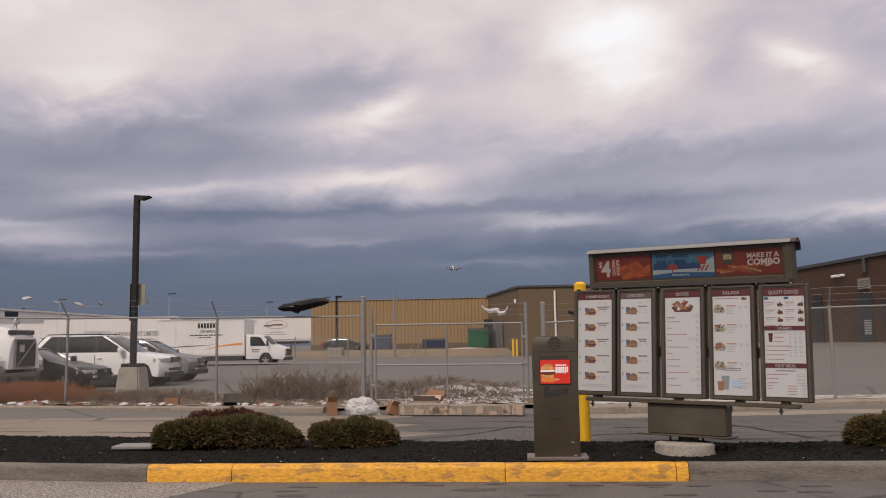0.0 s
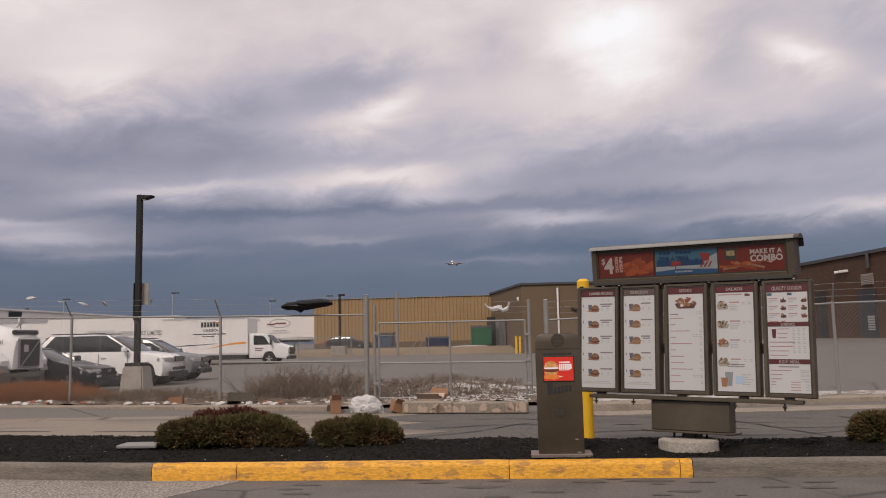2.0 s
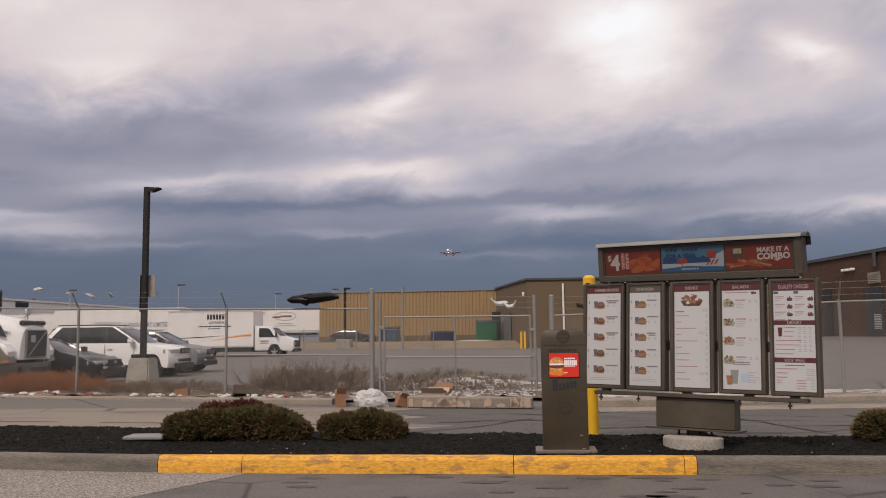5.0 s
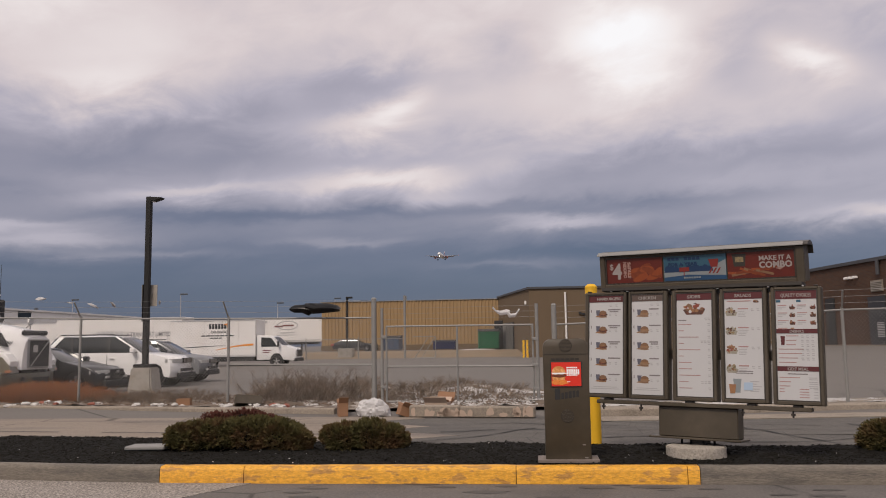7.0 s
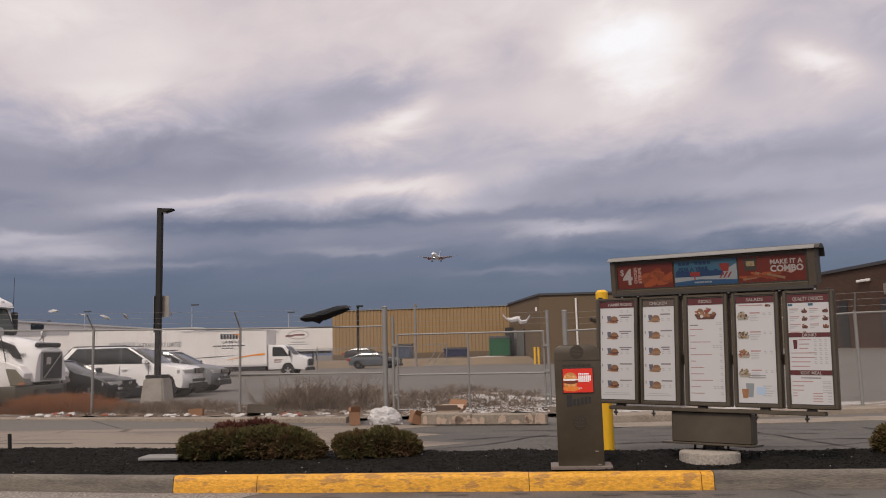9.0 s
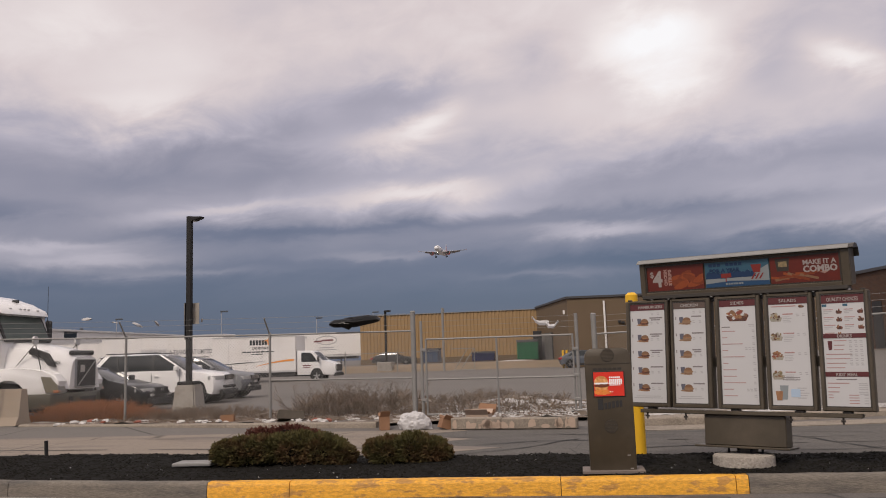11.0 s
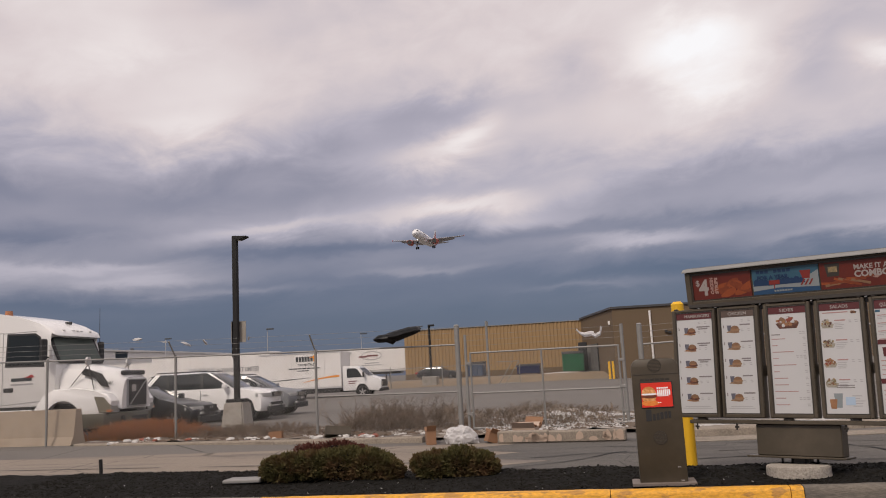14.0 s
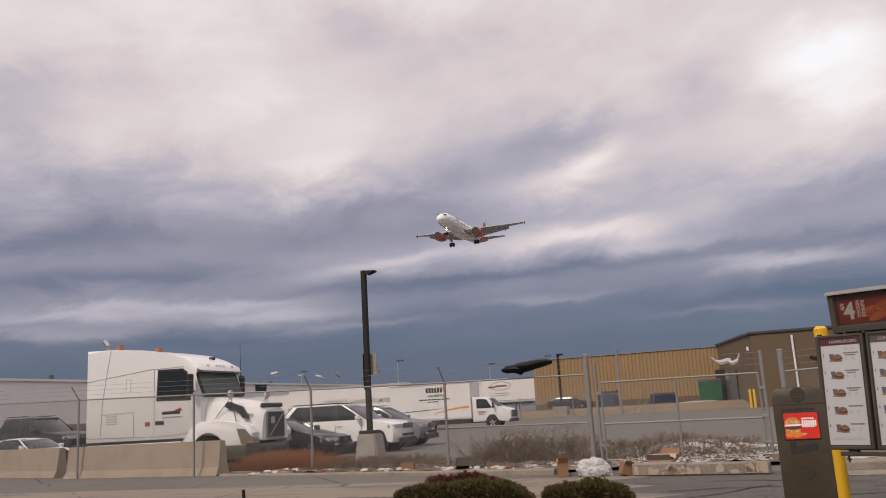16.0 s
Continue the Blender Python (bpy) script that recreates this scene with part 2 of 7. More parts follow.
M["barrier"] = material("barrier_concrete", (0.40, 0.325, 0.25), 0.9, vary=0.14, scale=1.6, bump=0.3, grain=35, other=(0.31, 0.25, 0.19))
M["pebble"] = material("pebbled_concrete", (0.40, 0.36, 0.31), 0.9, vary=0.45, scale=20, bump=0.9, grain=45, fine=1.5)
M["panel_white"] = material("menu_sheet", (0.50, 0.497, 0.50), 0.35, vary=0.03, bump=0.0)
M["menu_red"] = material("menu_red_band", (0.088, 0.016, 0.017), 0.4, vary=0.06, bump=0.0)
M["ink"] = material("menu_ink", (0.19,0.17,0.17), 0.6, vary=0.05, bump=0.0)
M["ink_grey"] = material("menu_grey_print", (0.36,0.355,0.36), 0.6, vary=0.05, bump=0.0)
M["ink_mid"] = material("grey_lettering", (0.22, 0.22, 0.23), 0.6, vary=0.05, bump=0.0)
M["ink_red"] = material("menu_red_print", (0.36, 0.21, 0.20), 0.6, vary=0.05, bump=0.0)
M["letter"] = material("white_lettering", (0.31, 0.28, 0.265), 0.5, vary=0.03, bump=0.0)
M["poster_red"] = material("poster_red", (0.118, 0.018, 0.011), 0.35, vary=0.12, scale=4, bump=0.0, other=(0.085, 0.015, 0.010))
M["poster_blue"] = material("poster_blue", (0.034, 0.096, 0.145), 0.35, vary=0.05, bump=0.0)
M["poster_navy"] = material("poster_navy", (0.012,0.035,0.09), 0.35, vary=0.05, bump=0.0)
M["poster_pale"] = material("poster_pale", (0.22,0.245,0.255), 0.35, vary=0.05, bump=0.0)
M["food_brown"] = material("food_brown", (0.17, 0.085, 0.05), 0.5, vary=0.5, scale=40, bump=0.0, other=(0.32, 0.18, 0.09))
M["food_gold"] = material("food_gold", (0.30, 0.15, 0.065), 0.5, vary=0.4, scale=25, bump=0.0, other=(0.22, 0.10, 0.05))
M["food_green"] = material("food_green", (0.19, 0.16, 0.085), 0.5, vary=0.5, scale=35, bump=0.0, other=(0.36, 0.22, 0.11))
M["food_bun"] = material("food_bun", (0.21, 0.115, 0.06), 0.5, vary=0.4, scale=40, bump=0.0, other=(0.14, 0.065, 0.035))
M["food_dark"] = material("food_dark", (0.07, 0.03, 0.018), 0.5, vary=0.6, scale=50, bump=0.0, other=(0.17, 0.05, 0.03))
M["food_tan"] = material("food_tan", (0.27, 0.17, 0.10), 0.5, vary=0.4, scale=40, bump=0.0, other=(0.19, 0.11, 0.06))
M["food_red"] = material("food_red", (0.22, 0.05, 0.03), 0.5, vary=0.4, scale=40, bump=0.0)
M["food_grey"] = material("food_grey", (0.30, 0.28, 0.23), 0.5, vary=0.4, scale=40, bump=0.0)
M["food_strip"] = material("food_strip", (0.26, 0.060, 0.016), 0.4, vary=0.5, scale=22, bump=0.0, other=(0.17, 0.035, 0.012))
M["food_strip_dark"] = material("food_strip_dark", (0.17, 0.036, 0.012), 0.4, vary=0.5, scale=22, bump=0.0)
M["menu_faded"] = material("menu_faded_band", (0.092, 0.063, 0.05), 0.4, vary=0.08, bump=0.0)
M["letter_pink"] = material("pink_lettering", (0.34, 0.21, 0.18), 0.5, vary=0.03, bump=0.0)
M["print_sky"] = material("print_sky_blue", (0.36, 0.46, 0.58), 0.5, vary=0.05, bump=0.0)
M["poster_deep"] = material("poster_deep_blue", (0.02, 0.06, 0.13), 0.35, vary=0.05, bump=0.0)
M["poster_sign"] = material("poster_sign_red", (0.19, 0.025, 0.02), 0.35, vary=0.05, bump=0.0)
M["cup"] = material("cup_dark", (0.10, 0.10, 0.13), 0.5, vary=0.2, scale=30, bump=0.0)
M["screen_red"] = material("screen_red", (0.62, 0.035, 0.02), 0.3, vary=0.03, bump=0.0, glow=0.12)
M["screen_white"] = material("screen_white", (0.85, 0.85, 0.85), 0.3, vary=0.02, bump=0.0, glow=0.1)
M["screen_food"] = material("screen_food", (0.75, 0.25, 0.05), 0.3, vary=0.5, scale=30, bump=0.0, other=(0.5, 0.1, 0.02), glow=0.12)
M["screen_bun"] = material("screen_bun", (0.55, 0.24, 0.07), 0.3, vary=0.3, scale=30, bump=0.0, other=(0.75, 0.42, 0.2), glow=0.12)
M["screen_dark"] = material("screen_dark", (0.14, 0.04, 0.02), 0.3, vary=0.4, scale=30, bump=0.0, glow=0.1)
M["rubber"] = material("black_rubber", (0.016, 0.016, 0.017), 0.8, vary=0.2, scale=12, bump=0.2)
M["rim"] = material("alloy_rim", (0.45, 0.45, 0.46), 0.3, 0.8, vary=0.05, bump=0.0)
M["white_paint"] = material("white_vehicle_paint", (0.80, 0.79, 0.78), 0.28, vary=0.035, scale=1.2, bump=0.0, coat=0.5)
M["white_panel"] = material("white_trailer_skin", (0.78, 0.76, 0.74), 0.5, vary=0.06, scale=0.8, bump=0.05, other=(0.72, 0.69, 0.66))
M["black_paint"] = material("black_vehicle_paint", (0.016, 0.017, 0.02), 0.3, vary=0.1, bump=0.0, coat=0.2)
M["grey_paint"] = material("grey_vehicle_paint", (0.17, 0.175, 0.185), 0.4, 0.2, vary=0.06, bump=0.0, coat=0.2)
M["slate_paint"] = material("slate_vehicle_paint", (0.075, 0.085, 0.10), 0.42, 0.15, vary=0.06, bump=0.0, coat=0.1)
M["trim_black"] = material("black_plastic", (0.022, 0.022, 0.023), 0.6, vary=0.2, scale=6, bump=0.1)
M["bumper_tan"] = material("bumper_metal", (0.12, 0.112, 0.085), 0.35, 0.5, vary=0.1, scale=3, bump=0.0)
M["chrome"] = material("chrome", (0.5,0.5,0.5), 0.3, 1.0, vary=0.04, bump=0.0)
M["old_lamp"] = material("yellowed_lamp_glass", (0.17, 0.155, 0.115), 0.25, vary=0.25, scale=9, bump=0.0, coat=0.5)
M["glass"] = glass_material("tinted_glass", (0.02, 0.024, 0.026))
M["glass_green"] = glass_material("windscreen_glass", (0.16, 0.20, 0.18), 0.1)
M["lamp_glass"] = material("headlamp_glass", (0.42, 0.42, 0.41), 0.15, vary=0.2, scale=14, bump=0.0, coat=1.0)
M["amber"] = material("amber_lens", (0.36, 0.15, 0.07), 0.3, vary=0.1, bump=0.0)
M["tail_red"] = material("red_lens", (0.35, 0.02, 0.02), 0.3, vary=0.1, bump=0.0)
M["orange"] = material("orange_print", (0.80, 0.30, 0.03), 0.5, vary=0.05, bump=0.0)
M["black_print"] = material("black_print", (0.022, 0.03, 0.035), 0.5, vary=0.05, bump=0.0)
M["brown_print"] = material("dark_red_print", (0.16, 0.05, 0.05), 0.5, vary=0.05, bump=0.0)
M["tan_metal"] = material("tan_siding", (0.315, 0.206, 0.098), 0.55, vary=0.06, scale=0.5, bump=0.05, per_piece=0.04)
M["tan_wall"] = material("tan_block_wall", (0.135, 0.094, 0.056), 0.8, vary=0.08, scale=0.7, bump=0.15, grain=12)
M["door_dark"] = material("dark_door_paint", (0.03, 0.032, 0.038), 0.5, vary=0.1, bump=0.0)
M["oil"] = material("oil_stain", (0.074, 0.068, 0.063), 0.8, vary=0.3, scale=6, bump=0.2, grain=45)
M["roof_edge"] = material("roof_flashing", (0.06, 0.06, 0.065), 0.5, vary=0.1, bump=0.0)
M["white_wall"] = material("white_cladding", (0.76, 0.74, 0.72), 0.6, vary=0.05, scale=0.3, bump=0.05)
M["green_bin"] = material("green_skip_paint", (0.012, 0.13, 0.055), 0.5, vary=0.18, scale=2, bump=0.1, other=(0.02, 0.10, 0.05))
M["blue_bin"] = material("blue_skip_paint", (0.045, 0.085, 0.16), 0.5, vary=0.2, scale=2, bump=0.1, other=(0.06, 0.07, 0.10))
M["navy_bin"] = material("navy_skip_paint", (0.018, 0.026, 0.085), 0.5, vary=0.2, scale=2, bump=0.1)
M["card"] = material("cardboard", (0.25, 0.135, 0.075), 0.85, vary=0.15, scale=6, bump=0.15)
M["card_pale"] = material("pale_cardboard", (0.42, 0.32, 0.25), 0.85, vary=0.15, scale=6, bump=0.15)
M["bag_white"] = material("white_plastic_film", (0.46, 0.45, 0.45), 0.4, vary=0.12, scale=6, bump=0.3, grain=14)
M["bag_film"] = material("bright_white_film", (0.80, 0.79, 0.79), 0.4, vary=0.08, scale=6, bump=0.2, grain=14)
M["bag_black"] = material("black_plastic_film", (0.010, 0.010, 0.012), 0.35, vary=0.2, scale=6, bump=0.4, grain=12)
M["paper"] = material("litter_paper", (0.52, 0.50, 0.48), 0.8, vary=0.15, scale=9, bump=0.2)
M["litter_red"] = material("litter_red_brown", (0.26, 0.09, 0.06), 0.8, vary=0.2, scale=9, bump=0.2)
M["leaf"] = material("yew_needles", (0.085, 0.074, 0.020), 0.85, vary=0.32, scale=3, bump=0.0, other=(0.105, 0.055, 0.022), spread=(0.44, 0.66), fine=0.7)
M["leaf_red"] = material("rusty_needles", (0.085, 0.024, 0.014), 0.85, vary=0.4, scale=6, bump=0.0, fine=1.2)
M["twig"] = material("dry_twigs", (0.16, 0.115, 0.085), 0.9, vary=0.3, scale=8, bump=0.0)
M["dry_grass"] = material("rusty_dry_grass", (0.42, 0.18, 0.07), 0.9, vary=0.35, scale=3, bump=0.0, other=(0.25, 0.115, 0.055), fine=1.0)
M["weed"] = material("dead_weed_stalks", (0.15, 0.105, 0.072), 0.9, vary=0.35, scale=3, bump=0.0, other=(0.36, 0.28, 0.205))
M["plane_white"] = material("aircraft_white", (0.82, 0.82, 0.82), 0.35, vary=0.04, scale=0.4, bump=0.0, coat=0.3)
M["plane_grey"] = material("aircraft_grey", (0.40, 0.40, 0.42), 0.4, vary=0.05, scale=0.5, bump=0.0)
M["plane_red"] = material("aircraft_red", (0.45, 0.06, 0.04), 0.35, vary=0.08, scale=0.5, bump=0.0, coat=0.3)
M["landing_light"] = material("landing_light", (1.0, 0.85, 0.65), 0.3, vary=0.0, bump=0.0, glow=9.0)


def brick_material():
    m = bpy.data.materials.new("brown_brick")
    m.use_nodes = True
    t = m.node_tree
    k = Nodes(t)
    b = t.nodes["Principled BSDF"]
    co = t.nodes.new("ShaderNodeTexCoord").outputs["Object"]
    x, y, z = k.split(co)[:3]
    n = t.nodes.new("ShaderNodeTexBrick")
    t.links.new(k.combine(k.math("ADD", x, y), z, 0.0), n.inputs["Vector"])
    n.inputs["Scale"].default_value = 1.0
    n.inputs["Brick Width"].default_value, n.inputs["Row Height"].default_value, n.inputs["Mortar Size"].default_value = 0.21, 0.075, 0.006
    k.put(n.inputs["Color1"], (0.082, 0.036, 0.017)), k.put(n.inputs["Color2"], (0.054, 0.025, 0.014)), k.put(n.inputs["Mortar"], (0.07, 0.056, 0.045))
    big = k.noise(co, 0.5, 4.0)
    s = k.math("ADD", 0.8, k.math("MULTIPLY", big, 0.4))
    k.put(b.inputs["Base Color"], k.mix(1.0, n.outputs[0], k.combine(s, s, s), "MULTIPLY"))
    b.inputs["Roughness"].default_value = 0.85
    return m


M["brick"] = brick_material()
# ---- building helpers ----
def part(name, bm, mat, parent, label="", smooth=False):
    """Links a bmesh as one mesh object under a thing or a part."""
    me = bpy.data.meshes.new(name)
    bmesh.ops.recalc_face_normals(bm, faces=bm.faces)
    bm.to_mesh(me)
    bm.free()
    me.materials.append(M[mat])
    if smooth:
        me.shade_smooth()
        me.set_sharp_from_angle(angle=radians(38))
    ob = new(name, me)
    ob.parent = parent
    if label:
        tagged(ob, label)
    return ob


def raw_part(name, verts, faces, mat, parent, label="", kind=""):
    me = bpy.data.meshes.new(name)
    me.from_pydata(verts, [], faces)
    me.materials.append(M[mat])
    ob = new(name, me)
    ob.parent = parent
    return tagged(ob, label, kind=kind)


def again(ob, m, name=None, parent=None):
    """One more piece on the same mesh."""
    o = new(name or ob.name.split(".")[0], ob.data)
    o.parent = parent or ob.parent
    o.matrix_basis = m
    return o


def thing(name, m, label, category, group="", kind=""):
    e = new(name)
    e.matrix_basis = m
    e.empty_display_size = 0.1
    return tagged(e, label, category, group, kind)


def solid(name, bm, mat, label, category, kind="", m=None, smooth=False, group=""):
    ob = part(name, bm, mat, None, smooth=smooth)
    if m is not None:
        ob.matrix_basis = m
    return tagged(ob, label, category, group, kind)


def box(x0, x1, y0, y1, z0, z1, bevel=0.0, bm=None, seg=1):
    bm = bm or bmesh.new()
    g = bmesh.ops.create_cube(bm, size=1.0, matrix=Matrix.Translation(((x0 + x1) / 2, (y0 + y1) / 2, (z0 + z1) / 2)) @ Matrix.Diagonal((x1 - x0, y1 - y0, z1 - z0, 1)))
    if bevel:
        es = list({e for v in g["verts"] for e in v.link_edges})
        bmesh.ops.bevel(bm, geom=es, offset=bevel, segments=seg, affect="EDGES", profile=0.5)
    return bm


def tube(a, b, r0, r1=None, n=10, bm=None, caps=True):
    bm = bm or bmesh.new()
    a, b = Vector(a), Vector(b)
    q = (b - a).to_track_quat("Z", "Y").to_matrix().to_4x4()
    bmesh.ops.create_cone(bm, cap_ends=caps, segments=n, radius1=r0, radius2=r0 if r1 is None else r1, depth=(b - a).length, matrix=Matrix.Translation((a + b) / 2) @ q)
    return bm


def prism(outline, y0, y1, bm=None, bevel=0.0, axis="y"):
    """An outline in x and z (or y and z), drawn out along the other axis."""
    bm = bm or bmesh.new()
    place = (lambda p, d: (p[0], d, p[1])) if axis == "y" else ((lambda p, d: (d, p[0], p[1])) if axis == "x" else (lambda p, d: (p[0], p[1], d)))
    a = [bm.verts.new(place(p, y0)) for p in outline]
    b = [bm.verts.new(place(p, y1)) for p in outline]
    fs = [bm.faces.new(a), bm.faces.new(b[::-1])]
    for i in range(len(a)):
        j = (i + 1) % len(a)
        fs.append(bm.faces.new((a[i], b[i], b[j], a[j])))
    if bevel:
        es = list({e for f in fs[:2] for e in f.edges})
        bmesh.ops.bevel(bm, geom=es, offset=bevel, segments=2, affect="EDGES", profile=0.5)
    return bm


def loft(rings, bm=None, caps=True):
    bm = bm or bmesh.new()
    vs = [[bm.verts.new(p) for p in r] for r in rings]
    n = len(vs[0])
    for a, b in zip(vs, vs[1:]):
        for i in range(n):
            j = (i + 1) % n
            bm.faces.new((a[i], a[j], b[j], b[i]))
    if caps:
        bm.faces.new(vs[0][::-1]), bm.faces.new(vs[-1])
    return bm


def quad(pts, bm=None):
    bm = bm or bmesh.new()
    bm.faces.new([bm.verts.new(p) for p in pts])
    return bm


def lettering(text, size, mat, parent, m, width=None, name="lettering", depth=0.002, bold=0.0, align="LEFT"):
    """Words in the built-in font as a thin mesh; x along the words, z up, facing -y."""
    cu = bpy.data.curves.new(name, "FONT")
    cu.body, cu.size, cu.extrude, cu.offset, cu.align_x = text, size, depth, bold, align
    cu.resolution_u = 2
    tmp = bpy.data.objects.new(name, cu)
    me = bpy.data.meshes.new_from_object(tmp)
    bpy.data.objects.remove(tmp)
    me.materials.append(M[mat])
    ob = new(name, me)
    ob.parent = parent
    s = 1.0
    if width:
        xs = [v.co.x for v in me.vertices]
        s = width / max(1e-6, max(xs) - min(xs))
    ob.matrix_basis = m @ pose(0, 0, 0, 90) @ Matrix.Diagonal((s, 1, 1, 1))
    return ob


BAR = {}


def bars(rows, mat, parent, name="print_line", y=0.0, thick=0.003):
    """Print too small to read: flat bars (x0, x1, z0, z1) on a sheet that faces -y, each a piece of its own on one shared mesh."""
    if mat not in BAR:
        me = bpy.data.meshes.new("print_line")
        bm = box(-0.5, 0.5, -0.5, 0.5, -0.5, 0.5)
        bm.to_mesh(me)
        bm.free()
        me.materials.append(M[mat])
        BAR[mat] = me
    for x0, x1, z0, z1 in rows:
        o = new(name, BAR[mat])
        o.parent = parent
        o.matrix_basis = Matrix.Translation(((x0 + x1) / 2, y - thick / 2, (z0 + z1) / 2)) @ Matrix.Diagonal((x1 - x0, thick, z1 - z0, 1))


def smooth_step(a, b, v):
    t = min(1.0, max(0.0, (v - a) / (b - a)))
    return t * t * (3 - 2 * t)
# ---- the ground ----
def ground_height(x, y):
    """The lot lies a little above the lane, climbs to a bank in front of the far buildings, and rises towards the brick building."""
    z = 0.10 + 0.15 * smooth_step(40, 70, y) + 0.68 * smooth_step(75.5, 79.0, y)
    z += 0.95 * smooth_step(4, 19, x) * smooth_step(21, 40, y) * (1 - 0.75 * smooth_step(60, 78, y))
    return z


def make_ground():
    xs = np.concatenate([[-2500, -600, -200], np.arange(-120, 61, 3.0), [120, 400, 2500]])
    ys = np.concatenate([[-2500, -400, -60, -20, 0, 10, 17.0], np.arange(19.0, 120, 1.5), [160, 400, 1200, 3500]])
    verts = [(x, y, -0.03 if y < 18 else ground_height(x, y) + 0.015 * noise.noise((x * 0.2, y * 0.2, 0))) for y in ys for x in xs]
    n = len(xs)
    faces = [(j * n + i, j * n + i + 1, (j + 1) * n + i + 1, (j + 1) * n + i) for j in range(len(ys) - 1) for i in range(n - 1)]
    me = bpy.data.meshes.new("ground")
    me.from_pydata([tuple(map(float, v)) for v in verts], [], faces)
    me.materials.append(M["lot"]), me.materials.append(M["bank"])
    for f in me.polygons:
        if 75.4 < f.center.y < 79.6 and f.center.x < 14:
            f.material_index = 1
    me.shade_smooth()
    tagged(new("ground", me), "worn grey asphalt parking lot with a dead grass bank", "ground", kind="structure")


def slab(name, outline, z0, z1, mat, label, category):
    return solid(name, prism(outline, z0, z1, axis="z"), mat, label, category, "structure")


make_ground()
slab("road", [(-60, -60), (60, -60), (60, 9.15), (-4, 9.19), (-7, 9.51), (-14, 10.45), (-60, 20)], -0.06, 0.0, "asphalt_near", "grey concrete drive-through lane with dark oil spots", "road")
slab("pavement", [(-3.1, 9.2), (-6.2, 9.49), (-14, 10.25), (-24, -14), (-12, -14), (-5.1, 5.0)], -0.02, 0.005, "gravel", "exposed aggregate concrete slab beside the lane", "pavement")
slab("road", [(-60, 13.0), (-9, 12.2), (-2.4, 11.35), (-1.7, 12.2), (-2.6, 13.0), (-1.2, 13.9), (-2.9, 14.6), (-1.9, 15.4), (-3.4, 16.3), (-2.2, 17.1), (-3.0, 18.1), (-4.2, 18.3), (-13.0, 20.2), (-60, 32)], -0.05, 0.004, "drain", "pale worn concrete back lane with dark tyre streaks", "road")
slab("road", [(-4.5, 11.2), (60, 9.9), (60, 30), (9, 19.0), (-4.5, 17.9)], -0.05, 0.001, "lane_asphalt", "cracked dark asphalt back lane", "road")


def make_patch(x0, x1, y0, y1, height, mat, name, label, category, step=0.25, kind="structure"):
    """A soft uneven bed of earth, bark or snow, down to nothing at its rim."""
    nx, ny = int((x1 - x0) / step) + 1, int((y1(0) - y0(0)) / step * 1.6) + 2
    verts, faces = [], []
    for j in range(ny):
        for i in range(nx):
            x = x0 + (x1 - x0) * i / (nx - 1)
            y = y0(x) + (y1(x) - y0(x)) * j / (ny - 1)
            verts.append((x, y, height(x, y)))
    for j in range(ny - 1):
        for i in range(nx - 1):
            a = j * nx + i
            faces.append((a, a + 1, a + nx + 1, a + nx))
    me = bpy.data.meshes.new(name)
    me.from_pydata(verts, [], faces)
    me.materials.append(M[mat])
    me.shade_smooth()
    return tagged(new(name, me), label, category, kind=kind)


def kerb_front(x):
    return 9.13 if x > -4.0 else 9.13 + 0.07 * (-4.0 - x) ** 1.35


def mulch_back(x):
    return 11.75 - 0.085 * x + (0.35 if x < -4 else 0)


def mulch_height(x, y):
    edge = min(1.0, (mulch_back(x) - y) / 0.25)
    return 0.02 + (0.135 + 0.035 * noise.noise((x * 1.3, y * 1.3, 2)) + 0.02 * noise.noise((x * 6, y * 6, 5))) * max(0.0, edge) ** 0.6


slab("pavement", [(1.3, 16.2), (4.6, 16.55), (9, 17.2), (9, 18.1), (4.6, 17.4), (1.3, 17.1)], 0.0, 0.014, "kerb_pale", "pale concrete gutter strip along the far kerb", "pavement")
slab("pavement", [(3.3, 12.0), (6.5, 11.5), (9, 11.3), (9, 12.2), (5.5, 12.35)], 0.0, 0.013, "kerb_pale", "worn pale concrete patch in the back lane", "pavement")

make_patch(-16, 9, lambda x: kerb_front(x) + 0.17, mulch_back, mulch_height, "mulch", "mulch_bed", "black bark mulch bed behind the kerb", "mulch bed", 0.07)


def make_kerb():
    """Cast kerb pieces, rounded at the top, yellow along the menu board."""
    root = thing("kerb", pose(0, 0, 0), "concrete kerb with a worn yellow painted stretch", "kerb", kind="structure")
    section = [(0.0, -0.03), (0.012, 0.135), (0.022, 0.162), (0.045, 0.18), (0.15, 0.185), (0.175, 0.17), (0.18, -0.03)]
    joints = [(-16, "kerb"), (-12.5, "kerb"), (-9.4, "kerb"), (-6.9, "kerb"), (-4.20, "yellow"), (-3.22, "yellow"), (-0.2, "yellow"), (1.60, "yellow"), (1.73, "kerb"), (4.4, "kerb"), (7.5, "kerb"), (10.5, "kerb"), (14, "")]
    for (x0, mat), (x1, _) in zip(joints, joints[1:]):
        rings = []
        n = max(2, int((x1 - x0) / 0.1))
        for i in range(n + 1):
            x = x0 + 0.004 + (x1 - x0 - 0.008) * i / n
            y = kerb_front(x)
            rings.append([(x, y + a + 0.004 * noise.noise((x * 5, a * 20, b * 20)), b + (0.005 * noise.noise((x * 4, a * 9, 7)) if b > 0 else 0)) for a, b in section])
        part("kerb_stone", loft(rings), mat, root, "worn yellow painted kerb stone" if mat == "yellow" else "weathered grey kerb stone", smooth=True)


make_kerb()


